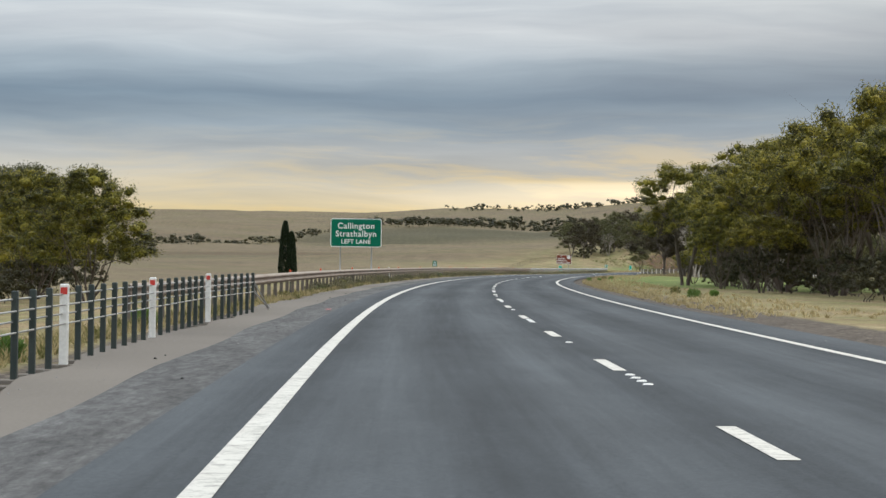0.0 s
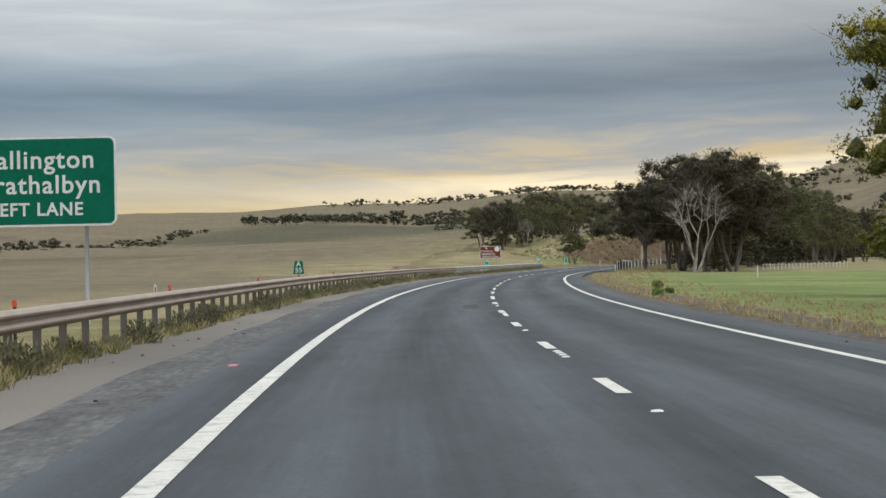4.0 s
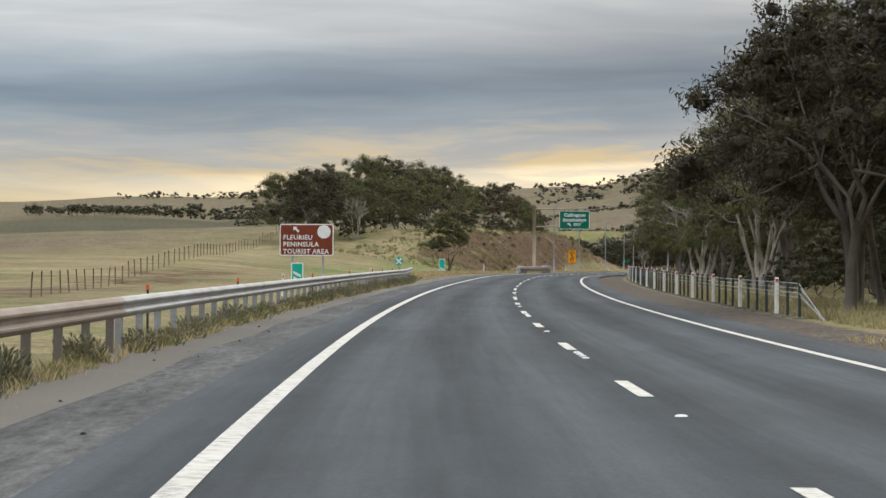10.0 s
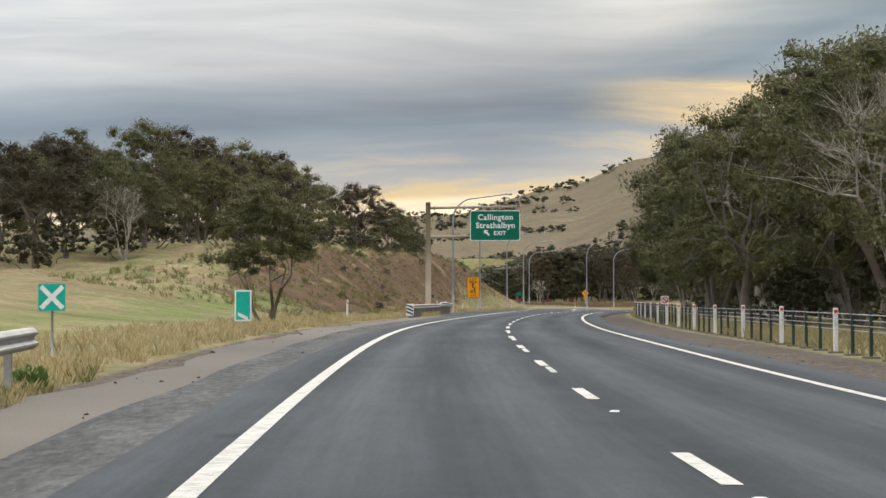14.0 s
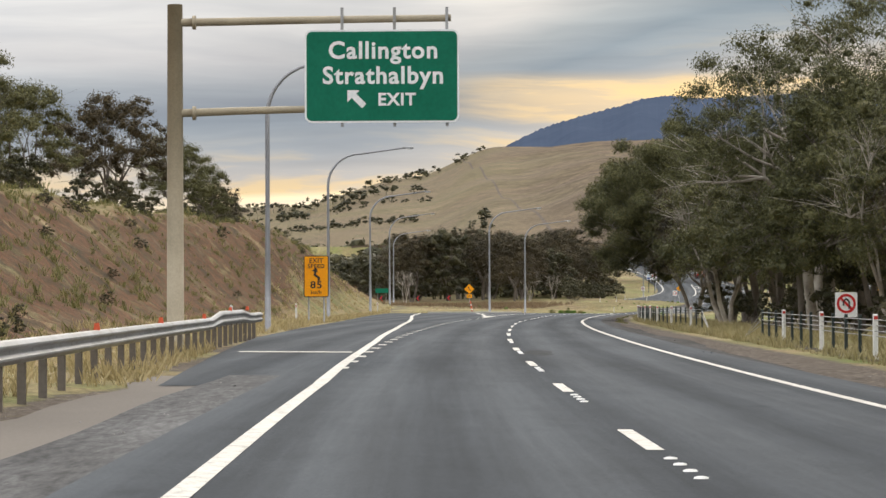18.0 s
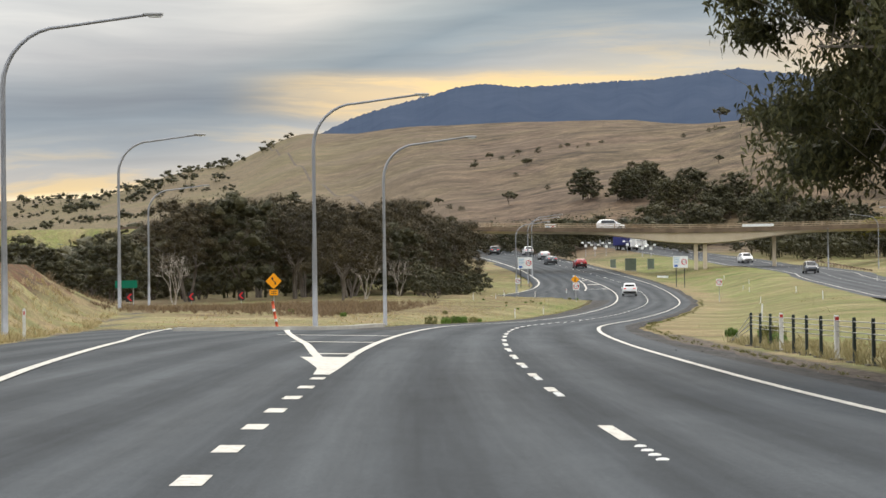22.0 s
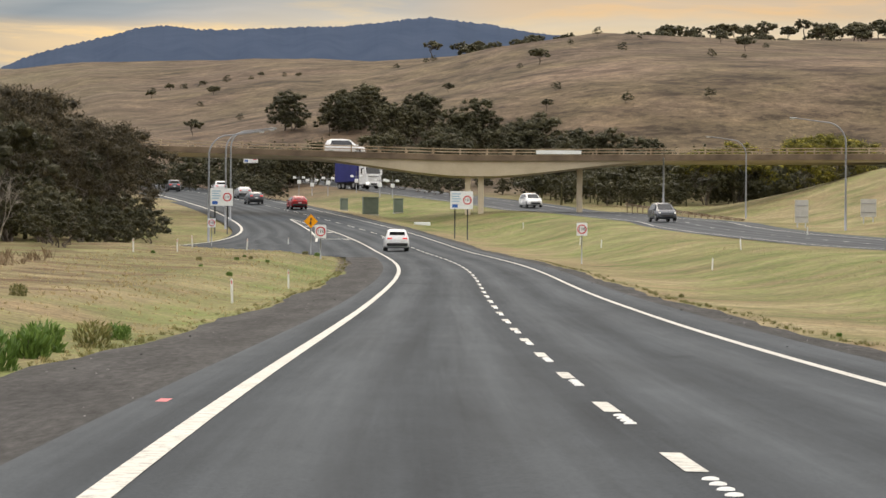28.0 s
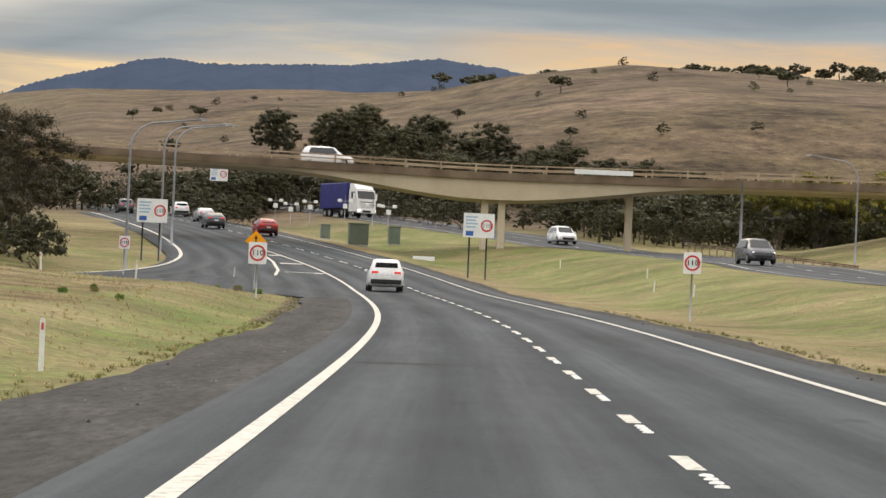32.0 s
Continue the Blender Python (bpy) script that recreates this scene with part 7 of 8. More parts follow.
for s, o in ((918, -36), (925, -33), (908, -39), (898, -41)):
    chevron(s, o, 0.95)
root = empty("ramp_sign", spot(893, -35.5, 0, 15))
board(root, 1.7, 0.6, 2.0, SIGN_GREEN, None, 0.03, d=0.03)
sign_posts(root, (-0.55, 0.55), 2.2, 0.035)
tagged(root, "low wide dark green sign at the ramp bend", "road sign")
root = empty("bent_bollard", spot(808, -8.8, 0, 0) @ pose(0, 0, 0, 0, -10, 0))
for z0, z1, mt in ((0, 0.3, ORANGE), (0.3, 0.42, SIGN_WHITE), (0.42, 0.75, ORANGE), (0.75, 0.87, SIGN_WHITE), (0.87, 1.2, ORANGE)):
    bm = bmesh.new()
    tube(bm, [(0, 0, z0), (0, 0, z1)], 0.06, 8)
    part("band", bm, mt, root)
tagged(root, "leaning orange flexible bollard with white bands on the island", "bollard")


def speed_110(s, o, z, size, turn=0.0, post=True):
    root = empty("speed_sign", spot(s, o, 0, turn))
    board(root, size, size * 1.2, z, SIGN_WHITE, None, 0.05, d=0.02)
    bm = bmesh.new()
    disc(bm, size * 0.34, size * 0.44, z, -0.008)
    part("ring", bm, SIGN_RED, root, "red ring")
    words("speed_number", "110", size * 0.42, SIGN_BLACK, root, 0, -0.012, z, bold=0.004)
    sign_posts(root, (0,), z + size * 0.4, 0.035)
    return tagged(root, "white speed sign with a red ring reading 110", "road sign", "speed signs")


speed_110(986.2, -6.2, 1.72, 0.70)
speed_110(978.6, 9.5, 2.1, 0.64)
speed_110(1037.3, -14.5, 2.0, 0.62)


def info_board(s, o, z, turn=0.0):
    root = empty("info_board", spot(s, o, 0, turn))
    board(root, 2.05, 1.6, z, SIGN_WHITE, None, 0.05, d=0.04)
    sign_posts(root, (-0.6, 0.55), z + 0.6, 0.06, SIGN_BLACK)
    bm = bmesh.new()
    disc(bm, 0.30, 0.40, z, -0.008, x=0.52)
    part("ring", bm, SIGN_RED, root, "red ring")
    words("speed_number", "110", 0.36, SIGN_BLACK, root, 0.52, -0.012, z, bold=0.004)
    bm = bmesh.new()
    box(bm, -0.86, -0.36, -0.012, -0.002, z - 0.68, z - 0.38)
    part("blue_patch", bm, SIGN_BLUE, root, "blue symbol patch")
    for k in range(4):
        bm = bmesh.new()
        box(bm, -0.88, -0.1 - 0.12 * (k % 2), -0.012, -0.002, z + 0.5 - k * 0.22, z + 0.6 - k * 0.22)
        part("word_bar", bm, SIGN_PALE, root)
    return tagged(root, "pale information board with a 110 ring on black posts", "road sign", "information boards")


info_board(1064.4, -12.5, 3.4)
info_board(1056, 8.4, 3.5)
info_board(1187, 8.2, 5.2)
for k, (s, o, z, w, hh) in enumerate([(1038, 34.7, 1.4, 1.15, 1.9), (1038, 40.4, 1.3, 1.35, 1.5)]):
    root = empty("traffic_sign", spot(s, o, 0))
    board(root, w, hh, z, SIGN_BACK, None, 0.05, d=0.03)
    for dz in (-0.25, 0.25):
        bm = bmesh.new()
        box(bm, -w * 0.48, w * 0.48, -0.05, -0.004, z + dz * hh - 0.03, z + dz * hh + 0.03, 0.01)
        part("stiffener", bm, GALV, root)
    sign_posts(root, (-w * 0.3, w * 0.3), z + hh * 0.4, 0.05)
    tagged(root, "back of a pale traffic sign on posts by the far carriageway", "road sign")


# ---- street lamps ----
def street_lamp(name="street_lamp", h=10.3, reach=4.6, r=0.115):
    root = empty(name)
    bm = bmesh.new()
    pts, rad = [(0, 0, -0.2), (0, 0, 2.5), (0, 0, h - 2.2)], [r, r * 0.9, r * 0.72]
    for k in range(1, 9):
        a = radians(90 * k / 8)
        pts.append((1.9 * (1 - math.cos(a)), 0, h - 2.2 + 1.9 * math.sin(a)))
        rad.append(r * (0.72 - 0.03 * k))
    pts.append((reach, 0, h + 0.05))
    rad.append(r * 0.4)
    tube(bm, pts, rad, 10)
    part("pole", bm, POLE_GREY, root)
    bm = bmesh.new()
    tube(bm, [(0, 0, -0.1), (0, 0, 0.05)], 0.22, 10)
    part("base_flange", bm, GALV, root)
    bm = bmesh.new()
    for (x0, x1, w, z0, z1) in ((reach - 0.1, reach + 0.55, 0.12, h + 0.02, h + 0.12),):
        box(bm, x0, x1, -w, w, z0, z1, 0.03)
    lan = part("lantern", bm, GALV, root)
    bm = bmesh.new()
    box(bm, reach + 0.08, reach + 0.5, -0.09, 0.09, h - 0.03, h + 0.022, 0.02)
    part("diffuser", bm, SIGN_WHITE, lan, "clear glass bowl")
    return tagged(root, "tall grey steel street lamp with a curved outreach arm", "street lamp", "street lamps")


L0 = street_lamp()
L0.matrix_basis = spot(653.5, -7.1, -0.1, 4)
for s, o, tn, sz in [(714, -10.0, 2, 1.0), (777.5, -14.2, 2, 1.0), (843, -23.5, 8, 0.98), (905, -36.6, 12, 0.98), (806, -6.9, 4, 0.97), (826, -5.9, 4, 0.92),
                     (1048.8, -14.6, 6, 0.93), (1074.7, -11.0, 6, 0.93), (1088.7, -8.6, 6, 0.93)]:
    c = copy_thing(L0, spot(s, o, -0.05, tn))
    c.scale = (sz, sz, sz)
for s, o, sz in [(1070, 39.4, 0.78), (1030, 36.4, 0.88), (1000, 38, 0.9)]:
    c = copy_thing(L0, spot(s, o, -0.05, 176))
    c.scale = (sz, sz, sz)
root = empty("utility_pole", spot(1084, 35.6, -0.2))
bm = bmesh.new()
tube(bm, [(0, 0, -0.3), (0, 0, 6.2)], [0.12, 0.09], 8)
part("pole", bm, POLE_GREY, root)
tagged(root, "plain grey pole below the bridge", "pole")
root = empty("stub_pole", spot(809, -7.3, -0.1))
bm = bmesh.new()
tube(bm, [(0, 0, -0.3), (0, 0, 3.9)], [0.07, 0.06], 8)
part("pole", bm, POLE_GREY, root)
tagged(root, "short grey pole without a lantern on the island", "pole")


# ---- bridge ----
def deck_rise(x):
    """The deck climbs gently to both ends from the middle pier."""
    return 0.024 * max(0.0, -x - 2) + 0.010 * max(0.0, x - 3)


def long_bar(bm, x0, x1, y0, y1, z0, z1, step=3.0):
    n = max(1, int(round((x1 - x0) / step)))
    rows = []
    for i in range(n + 1):
        x = x0 + (x1 - x0) * i / n
        d = deck_rise(x)
        rows.append([bm.verts.new(q) for q in ((x, y0, z0 + d), (x, y0, z1 + d), (x, y1, z1 + d), (x, y1, z0 + d))])
    for a, b in zip(rows, rows[1:]):
        for k in range(4):
            bm.faces.new((a[k], a[(k + 1) % 4], b[(k + 1) % 4], b[k]))
    bm.faces.new(rows[0][::-1])
    bm.faces.new(rows[-1])


def bridge():
    root = empty("bridge", pose(263.5, 1054.0, 0, 0, 0, -math.degrees(0.455)))
    deck_top = 21.9
    xs = np.linspace(-75, 62, 56)
    w0, w1 = 0.0, 7.5
    sof = lambda x: 19.85 + 1.45 * float(smooth(0.5, 19.0, abs(x))) - 0.12 * float(smooth(20, 60, abs(x)))
    bm = bmesh.new()
    rows = []
    for x in xs:
        d = deck_rise(x)
        z = sof(x) + d
        rows.append([bm.verts.new(p) for p in ((x, w0 + 0.4, z), (x, w0 + 0.25, deck_top - 0.42 + d), (x, w1 - 0.25, deck_top - 0.42 + d), (x, w1 - 0.4, z))])
    for a, b in zip(rows, rows[1:]):
        for k in range(4):
            bm.faces.new((a[k], a[(k + 1) % 4], b[(k + 1) % 4], b[k]))
    bm.faces.new(rows[0][::-1])
    bm.faces.new(rows[-1])
    part("girder", bm, CONC, root, "tan concrete haunched girder")
    bm = bmesh.new()
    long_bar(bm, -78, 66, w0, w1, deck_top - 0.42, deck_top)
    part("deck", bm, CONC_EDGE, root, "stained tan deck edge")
    for y in (w0 + 0.05, w1 - 0.25):
        bm = bmesh.new()
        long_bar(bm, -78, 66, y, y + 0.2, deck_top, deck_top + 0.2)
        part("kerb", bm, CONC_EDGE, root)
        for z in (0.52, 0.82):
            bm = bmesh.new()
            long_bar(bm, -78, 66, y + 0.05, y + 0.13, deck_top + z - 0.05, deck_top + z + 0.05)
            part("rail", bm, RAIL_TAN, root)
        bm = bmesh.new()
        box(bm, -0.07, 0.07, y + 0.02, y + 0.17, deck_top + 0.15, deck_top + 0.92, 0.01)
        p0 = part("rail_post", bm, RAIL_TAN, root)
        for k, x in enumerate(np.arange(-77, 65, 2.9)):
            if k == 0:
                p0.location.x, p0.location.z = x, deck_rise(x)
            else:
                share("rail_post", p0, root, Matrix.Translation((x, 0, deck_rise(x))))
    zb = float(ground(1096, 9)) - 0.5
    for x0, dy in ((-0.75, 1.2), (0.65, 1.2)):
        bm = bmesh.new()
        box(bm, x0 - 0.3, x0 + 0.3, dy, dy + 1.1, zb, 19.9, 0.04)
        part("pier", bm, CONC, root, "tan concrete pier")
    for x0, zt in ((11.3, 21.2), (48, 21.2)):
        bm = bmesh.new()
        box(bm, x0 - 0.3, x0 + 0.3, 3.2, 4.2, zb - 1, zt, 0.04)
        part("pier", bm, CONC, root, "slim concrete pier")
    # added panel at the rail, standing in for a long white vehicle crossing
    bm = bmesh.new()
    box(bm, 6.5, 11.3, w0 - 0.08, w0 - 0.02, deck_top + 0.35, deck_top + 0.75, 0.01)
    part("white_vehicle_panel", bm, SIGN_WHITE, root, "white panel standing in for a long vehicle on the bridge")
    for x0, x1 in ((-92, -76), (61, 82)):
        bm = bmesh.new()
        box(bm, x0, x1, w0 - 1.0, w1 + 1.0, zb - 2, deck_top - 0.02 + deck_rise(x0 + 8))
        part("abutment", bm, CONC_DECK, root)
    return tagged(root, "tan concrete haunched road bridge with steel rails over both carriageways", "bridge")


bridge()
# embankments that carry the crossing road
def embankment(x0, x1, label):
    ux, uy = math.cos(0.455), -math.sin(0.455)
    V, F = [], []
    n = 14
    for i in range(n + 1):
        x = x0 + (x1 - x0) * i / n
        for j, (y, zz) in enumerate(((-22, 9.5), (-10, 16.5), (-2, 21.2), (0.2, 21.88), (7.3, 21.88), (10, 21.2), (18, 16.5), (30, 9.5))):
            w = 0.35 * math.sin(x * 0.7 + j) * (j not in (3, 4))
            px, py = 263.5 + x * ux - y * uy * 1.0, 1054.0 + x * uy + y * ux
            V.append((px, py, zz + w + deck_rise(max(-77, min(66, x)))))
    for i in range(n):
        for j in range(7):
            a = i * 8 + j
            F.append((a, a + 1, a + 9, a + 8))
    ob = mesh_ob("embankment", V, F, GROUND, smooth_it=True)
    a = ob.data.color_attributes.new("cover", "FLOAT_COLOR", "POINT")
    a.data.foreach_set("color", np.tile(np.array([0.5, 0.0, 0.0, 1.0], dtype=np.float32), len(V)))
    return tagged(ob, label, "embankment", kind="structure")


embankment(-150, -74, "grassed embankment at the bridge end")
embankment(60, 150, "grassed embankment carrying the crossing road")
# cabinets in the median
for k, (s, o, w, hh) in enumerate([(1112, 2.5 + 8, 1.7, 1.9), (1116, 14.5, 1.0, 1.6), (1120, 9.0, 0.8, 1.3)]):
    root = empty("utility_cabinet", spot(s, o))
    bm = bmesh.new()
    box(bm, -w / 2, w / 2, -0.4, 0.4, 0.1, hh, 0.04)
    part("body", bm, CABINET, root)
    bm = bmesh.new()
    box(bm, -w / 2 - 0.05, w / 2 + 0.05, -0.46, 0.46, hh, hh + 0.08, 0.02)
    part("lid", bm, CABINET, root)
    bm = bmesh.new()
    box(bm, -w / 2 + 0.06, -0.02, -0.415, -0.4, 0.2, hh - 0.1, 0.004)
    part("door", bm, CABINET, root)
    bm = bmesh.new()
    box(bm, -w / 2, w / 2, -0.45, 0.45, -0.3, 0.1)
    part("plinth", bm, KERB, root)
    tagged(root, "grey-green roadside utility cabinet on a concrete plinth", "utility cabinet", "median cabinets")


root = empty("concrete_block", spot(1089, 11.3, 0, 8))
bm = bmesh.new()
box(bm, -0.85, 0.85, -0.2, 0.2, -0.1, 0.3, 0.03)
part("block", bm, SIGN_WHITE, root)
tagged(root, "low white painted concrete block on the median grass", "concrete block")


def signal_mast(s, o, tall):
    root = empty("signal_mast", spot(s, o, 0, 0))
    bm = bmesh.new()
    tube(bm, [(0, 0, -0.3), (0, 0, tall)], [0.05, 0.04], 8)
    part("pole", bm, POLE_GREY, root)
    bm = bmesh.new()
    box(bm, -0.75, 0.75, -0.03, 0.03, tall - 0.75, tall - 0.67, 0.01)
    part("cross_arm", bm, POLE_GREY, root)
    for x in (-0.62, 0.62):
        bm = bmesh.new()
        box(bm, x - 0.22, x + 0.22, -0.12, 0.06, tall - 0.82, tall - 0.5, 0.05)
        part("lamp_head", bm, SIGN_WHITE, root, "white lamp housing")
    bm = bmesh.new()
    box(bm, -0.25, 0.25, -0.1, -0.05, tall - 1.5, tall - 1.0, 0.02)
    part("plate", bm, SIGN_WHITE, root)
    return tagged(root, "thin grey mast with paired white lamp housings", "signal mast", "signal masts")


for s, o, z in ((1176, 13.2, 3.2), (1170.8, 14.1, 2.8), (1165.4, 15.3, 3.0), (1168, 19.6, 2.8), (1150, 19.2, 2.8), (1146, 20.0, 2.8)):
    signal_mast(s, o, z)


# ---- vehicles ----
def wheel(root, x, y, r=0.34, w=0.22):
    bm = bmesh.new()
    tube(bm, [(x - w / 2, y, r), (x - w / 2 + 0.03, y, r), (x + w / 2 - 0.03, y, r), (x + w / 2, y, r)], [r - 0.03, r, r, r - 0.03], 18)
    t = part("tyre", bm, RUBBER, root)
    bm = bmesh.new()
    sx_ = 1 if x > 0 else -1
    tube(bm, [(x + sx_ * (w / 2 - 0.02), y, r), (x + sx_ * (w / 2 + 0.01), y, r)], [r * 0.62, r * 0.55], 14)
    part("rim", bm, GALV, t)


def car(name, paint, label, m, L=4.5, W=1.84, H=1.66, suv=True, front_lit=False):
    """A car whose nose points along +y; lofted body, glass, lamps, bumpers."""
    root = empty(name, m)
    # stations: y, half width at sill, at belt, roof half width, sill z, belt z, top z
    hl = L / 2
    st = [(-hl, 0.78, 0.80, 0.70, 0.42, 0.80, 0.86), (-hl + 0.12, 0.90, 0.92, 0.76, 0.30, 0.98, 1.06), (-hl + 0.32, 0.97, 0.99, 0.72, 0.26, 1.02, H * 0.90 if suv else H * 0.80),
          (-hl + 0.75, 1.0, 1.0, 0.70, 0.24, 1.0, H * 0.99), (-0.2, 1.0, 1.0, 0.70, 0.24, 0.98, H), (0.55, 1.0, 1.0, 0.68, 0.24, 0.96, H * 0.95),
          (1.25, 1.0, 0.98, 0.80, 0.24, 0.96, 1.02), (hl - 0.35, 0.95, 0.92, 0.72, 0.26, 0.82, 0.88), (hl - 0.05, 0.82, 0.80, 0.62, 0.34, 0.66, 0.70)]
    bm = bmesh.new()
    rows = []
    for y, a, b, c, z0, z1, z2 in st:
        hw = W / 2
        pr = [(a * hw * 0.9, z0), (a * hw, z0 + 0.12), (b * hw, (z0 + z1) / 2), (b * hw * 0.97, z1), (c * hw * 1.02, z1 + (z2 - z1) * 0.9), (c * hw * 0.8, z2)]
        rows.append([bm.verts.new((x, y, z)) for x, z in pr] + [bm.verts.new((-x, y, z)) for x, z in pr[::-1]])
    n = len(rows[0])
    for a, b in zip(rows, rows[1:]):
        for k in range(n):
            f = bm.faces.new((a[k], a[(k + 1) % n], b[(k + 1) % n], b[k]))
            f.smooth = True
    bm.faces.new(rows[0][::-1])
    bm.faces.new(rows[-1])
    part("body", bm, paint, root)
    hw = W / 2
    # glass: rear, front, sides
    bm = bmesh.new()
    zt = H * 0.90 if suv else H * 0.80
    yr = -hl + 0.18
    prism(bm, [(-0.66 * hw, 1.08), (0.66 * hw, 1.08), (0.60 * hw, zt - 0.05), (-0.60 * hw, zt - 0.05)], 0.05, 0, yr)
    part("rear_window", bm, DARK_GLASS, root)
    bm = bmesh.new()
    prism(bm, [(-0.72 * hw, 1.03), (0.72 * hw, 1.03), (0.62 * hw, H * 0.92), (-0.62 * hw, H * 0.92)], 0.03, 0, 0.0)
    for v in bm.verts:
        v.co.y += 1.22 - (v.co.z - 1.03) / (H * 0.92 - 1.03) * 0.6
    part("windscreen", bm, DARK_GLASS, root)
    for sgn in (-1, 1):
        bm = bmesh.new()
        q = [(-hl + 0.7, 1.04), (0.95, 1.03), (0.45, H * 0.91), (-hl + 0.85, H * 0.91)]
        a = [bm.verts.new((sgn * (hw * 1.0 - (z - 1.03) / (H * 0.91 - 1.03) * hw * 0.25 + 0.004), y, z)) for y, z in q]
        b = [bm.verts.new((v.co.x - sgn * 0.02, v.co.y, v.co.z)) for v in a]
        bm.faces.new(a)
        bm.faces.new(b[::-1])
        part("side_window", bm, DARK_GLASS, root)
        bm = bmesh.new()
        box(bm, sgn * 0.62 * hw - 0.17, sgn * 0.62 * hw + 0.17, -hl + 0.02, -hl + 0.14, 0.84, 1.0, 0.02)
        part("tail_light", bm, TAIL, root, "red tail light")
        bm = bmesh.new()
        box(bm, sgn * 0.62 * hw - 0.17, sgn * 0.62 * hw + 0.17, hl - 0.26, hl - 0.1, 0.60, 0.74, 0.02)
        part("headlight", bm, HEADLAMP if front_lit else SIGN_WHITE, root, "clear headlight")
        bm = bmesh.new()
        box(bm, sgn * (hw + 0.02) - 0.1, sgn * (hw + 0.02) + 0.1, 0.78, 0.92, 0.98, 1.12, 0.03)
        part("mirror", bm, paint, root)
        wheel(root, sgn * (hw - 0.12), hl - 0.85)
        wheel(root, sgn * (hw - 0.12), -hl + 0.85)
    bm = bmesh.new()
    box(bm, -hw * 0.86, hw * 0.86, -hl - 0.03, -hl + 0.12, 0.36, 0.60, 0.04)
    part("rear_bumper", bm, SIGN_BLACK, root, "dark plastic bumper")
    bm = bmesh.new()
    box(bm, -hw * 0.6, hw * 0.6, hl - 0.12, hl + 0.0, 0.36, 0.56, 0.03)
    part("front_grille", bm, SIGN_BLACK, root)
    bm = bmesh.new()
    box(bm, -0.19, 0.19, -hl - 0.035, -hl - 0.02, 0.66, 0.77)
    part("number_plate", bm, SIGN_WHITE, root)
    return tagged(root, label, "car")


car("suv", CAR_WHITE, "white SUV driving ahead in the near lane", spot(1022, -0.2, 0.01, 0, True))
car("hatchback", CAR_RED, "dark red hatchback further ahead on the road", spot(1118, 3.2, 0.01, 0, True), H=1.5, suv=False)
car("sedan", CAR_GREY, "dark grey sedan beyond the merge", spot(1134.5, 0.8, 0.01, 0, True), H=1.45, suv=False)
car("sedan", CAR_SILVER, "silver sedan beyond the merge", spot(1160, 3.2, 0.01, 0, True), H=1.45, suv=False)
car("wagon", CAR_WHITE, "white wagon far ahead under the bridge", spot(1190, 4.2, 0.01, 0, True))
car("suv", CAR_GREY, "dark SUV far ahead past the bridge", spot(1197, -1.5, 0.01, 0, True))
oz = lambda s: float(opp_dz(s) + road_z(s, 9.0) - road_z(s, 27.0)) + 0.08
car("suv", CAR_GREY, "dark SUV with lit headlights coming on the far carriageway", spot(1050, 25.4, oz(1050), 180, True), front_lit=True)
car("wagon", CAR_WHITE, "pale car with lit headlights coming on the far carriageway", spot(1118, 30.5, oz(1118), 180, True), front_lit=True)
bx, by = 263.5 - 14 * math.cos(0.455) + 3.5 * math.sin(0.455), 1054 + 14 * math.sin(0.455) + 3.5 * math.cos(0.455)
car("wagon", CAR_WHITE, "white wagon crossing the bridge", pose(bx, by, 21.91 + deck_rise(-14), 0, 0, -math.degrees(0.455) - 90))


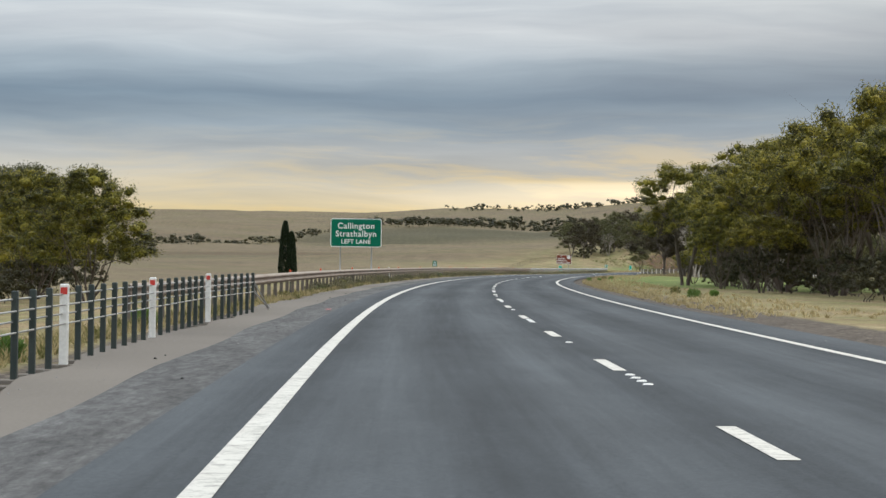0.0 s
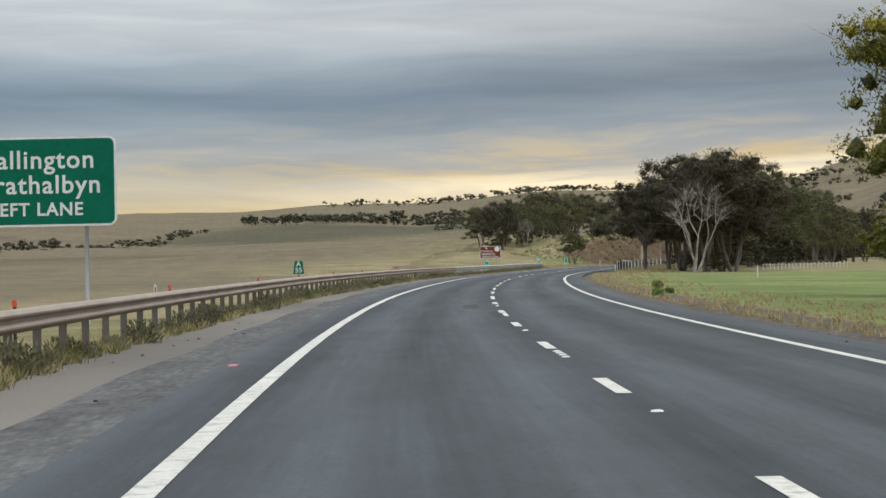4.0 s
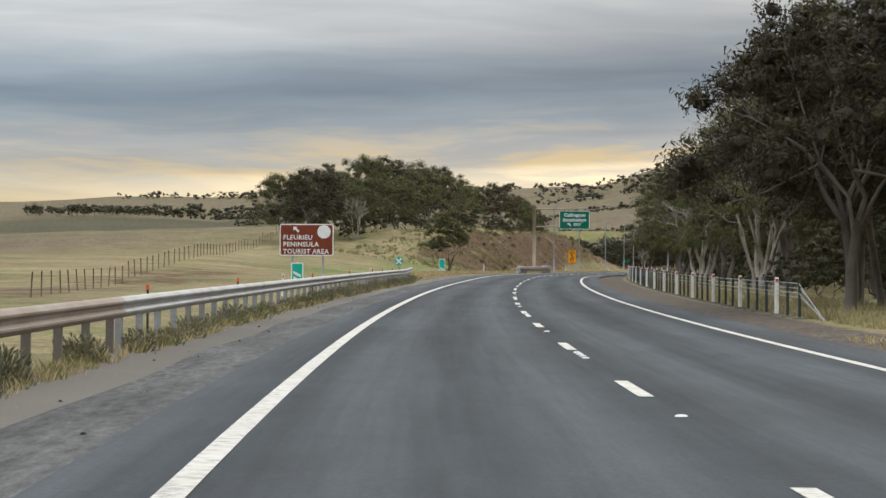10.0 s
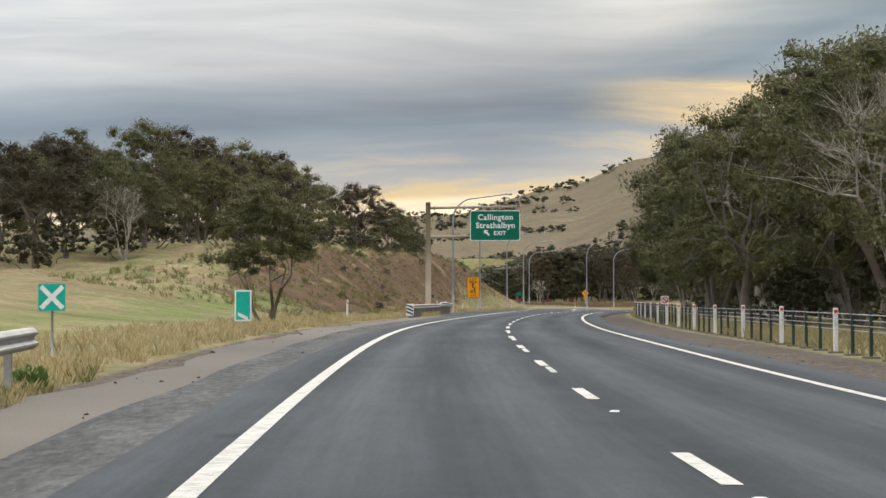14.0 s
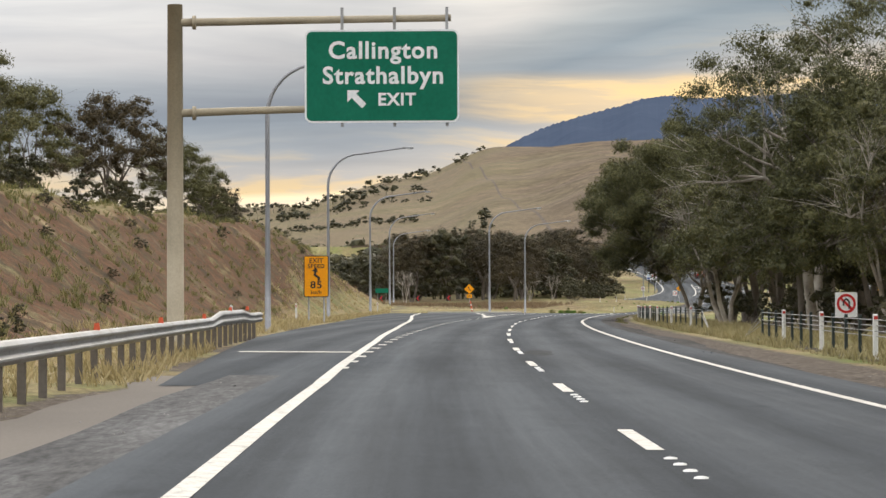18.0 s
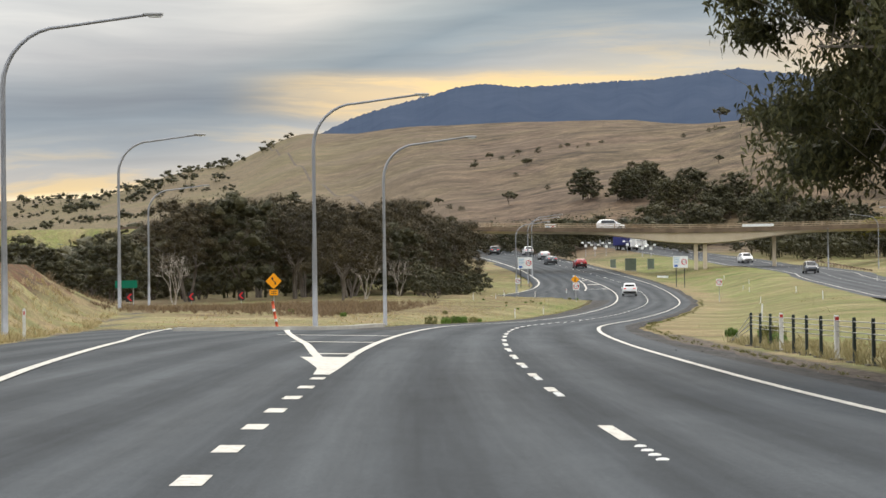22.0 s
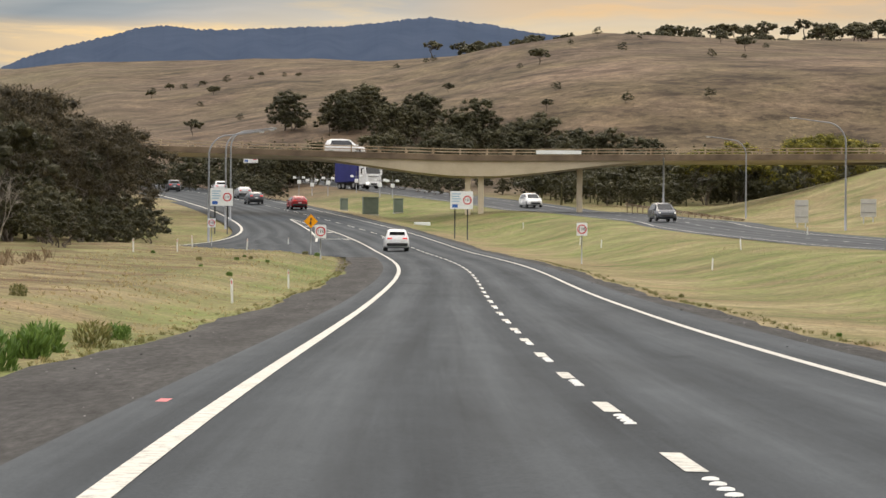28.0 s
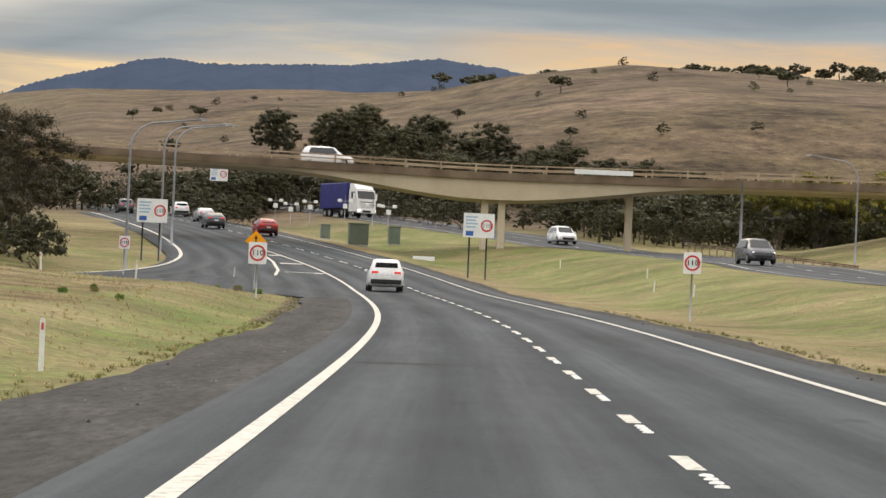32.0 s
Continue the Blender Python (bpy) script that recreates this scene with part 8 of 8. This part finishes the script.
def truck(name, cab_mat, box_mat, label, m, body=True):
    root = empty(name, m)
    bm = bmesh.new()
    prism(bm, [(2.95, 0.55), (5.05, 0.55), (5.1, 1.0), (5.05, 1.95), (4.72, 3.05), (2.95, 3.1)], 2.4, 0, -1.2)
    for v in bm.verts:
        v.co.x, v.co.y = v.co.y, v.co.x
    bmesh.ops.recalc_face_normals(bm, faces=bm.faces)
    bmesh.ops.bevel(bm, geom=list(bm.edges), offset=0.05, segments=2, affect="EDGES")
    cab = part("cab", bm, cab_mat, root)
    bm = bmesh.new()
    prism(bm, [(2.95, 3.1), (4.55, 3.1), (3.9, 3.72), (2.95, 3.85)], 2.2, 0, -1.1)
    for v in bm.verts:
        v.co.x, v.co.y = v.co.y, v.co.x
    bmesh.ops.recalc_face_normals(bm, faces=bm.faces)
    part("roof_deflector", bm, cab_mat, root)
    bm = bmesh.new()
    box(bm, -1.06, 1.06, -0.02, 0.03, 0, 0.92, 0.02)
    ws = part("windscreen", bm, DARK_GLASS, root)
    ws.matrix_basis = pose(0, 5.04, 2.03, 16.5, 0, 0)
    bm = bmesh.new()
    box(bm, -1.2, 1.2, 4.98, 5.2, 0.4, 0.86, 0.05)
    bump_ = part("bumper", bm, cab_mat, root)
    bm = bmesh.new()
    box(bm, -0.5, 0.5, 5.18, 5.22, 0.48, 0.72, 0.01)
    part("lower_intake", bm, SIGN_BLACK, bump_)
    for k in range(4):
        bm = bmesh.new()
        box(bm, -0.78, 0.78, 5.05, 5.11, 1.02 + 0.2 * k, 1.11 + 0.2 * k, 0.01)
        part("grille_slat", bm, SIGN_BACK if k != 3 else SIGN_BLACK, root)
    for sg in (-1, 1):
        bm = bmesh.new()
        box(bm, sg * 0.95 - 0.2, sg * 0.95 + 0.2, 5.18, 5.23, 0.6, 0.8, 0.02)
        part("headlight", bm, HEADLAMP, root, "clear headlight")
        bm = bmesh.new()
        box(bm, sg * 1.42 - 0.1, sg * 1.42 + 0.1, 4.6, 4.75, 1.9, 2.65, 0.03)
        part("mirror", bm, cab_mat, root)
        bm = bmesh.new()
        box(bm, sg * 1.205 - 0.012, sg * 1.205 + 0.012, 3.6, 4.55, 2.05, 2.8, 0.005)
        part("side_window", bm, DARK_GLASS, root)
        for y in (4.0, 1.2, -2.0, -3.2):
            wheel(root, sg * 1.0, y, 0.5, 0.3)
    bm = bmesh.new()
    box(bm, -0.95, 0.95, -4.2, 3.0, 0.62, 1.05, 0.03)
    part("chassis", bm, SIGN_BLACK, root)
    if body:
        bm = bmesh.new()
        box(bm, -1.25, 1.25, -4.4, 2.6, 1.0, 3.9, 0.06)
        part("curtain_body", bm, box_mat, root, "blue curtain-sided body")
    else:
        bm = bmesh.new()
        prism(bm, [(-4.2, 1.3), (-1.6, 1.3), (-1.55, 2.4), (-1.9, 3.6), (-2.2, 4.15), (-4.2, 4.2)], 2.3, 0, -1.15)
        for v in bm.verts:
            v.co.x, v.co.y = v.co.y, v.co.x
        bmesh.ops.recalc_face_normals(bm, faces=bm.faces)
        lo = part("loaded_cab", bm, box_mat, root, "white cab carried on the tray")
        bm = bmesh.new()
        box(bm, -1.0, 1.0, -1.72, -1.62, 2.5, 3.3, 0.02)
        part("loaded_windscreen", bm, DARK_GLASS, lo)
        bm = bmesh.new()
        box(bm, 0.0, 1.15, -0.9, 2.2, 1.05, 2.75, 0.06)
        part("machine", bm, SIGN_AMBER, root, "orange machine on the tray")
        bm = bmesh.new()
        box(bm, -1.1, -0.1, -0.6, 1.9, 1.05, 1.9, 0.05)
        part("tank", bm, SIGN_BACK, root)
    return tagged(root, label, "truck")


truck("truck", CAR_WHITE, CAR_WHITE, "white truck with an orange load coming on the far carriageway", spot(951, 27.6, oz(951), 186, True), False)
truck("truck", CAR_WHITE, TARP_BLUE, "white truck with a blue curtain-sided body past the bridge", spot(1182, 22.3, oz(1182), 196, True), True)


# ---- the blue mountain ----
def mountain():
    pr = [(0.262, 0.0655), (0.275, 0.0720), (0.285, 0.0775), (0.2935, 0.0812), (0.303, 0.0842), (0.3128, 0.0868), (0.324, 0.0896), (0.332, 0.0922), (0.341, 0.0936), (0.348, 0.0932), (0.355, 0.0922), (0.3688, 0.0925), (0.39, 0.0936), (0.410, 0.0942), (0.425, 0.0960), (0.4424, 0.0981), (0.452, 0.0970), (0.464, 0.0955), (0.479, 0.0928), (0.53, 0.086), (0.6, 0.077)]
    px_, py_, pz_ = 122.6, 761.2, 9.5
    V, F = [], []
    fi = np.linspace(0.262, 0.6, 420)
    g = random.Random(9)
    for i, f in enumerate(fi):
        e = float(np.interp(f, [a for a, _ in pr], [b for _, b in pr])) 
        for d, k in ((2300, 0.35), (2550, 0.62), (2800, 0.84), (3000, 1.0), (3400, 0.6)):
            V.append((px_ + d * math.sin(f), py_ + d * math.cos(f), pz_ + 2920 * (e * k + (0.0007 * g.random() if k == 1.0 else 0)) + (6 * math.sin(i * 0.21 + d * 0.01) if k < 0.9 else 0)))
    for i in range(len(fi) - 1):
        for j in range(4):
            a = i * 5 + j
            F.append((a, a + 5, a + 6, a + 1))
    # distance haze is painted into the forest's base colour as blue
    m, t, b = material("haze_blue_forest", 1.0, 0.0, 0.0)
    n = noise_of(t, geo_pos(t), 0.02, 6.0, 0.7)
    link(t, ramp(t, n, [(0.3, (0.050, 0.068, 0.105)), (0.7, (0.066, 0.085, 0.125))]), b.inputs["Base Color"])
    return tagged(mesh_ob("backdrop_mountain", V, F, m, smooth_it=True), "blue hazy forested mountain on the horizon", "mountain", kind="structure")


mountain()
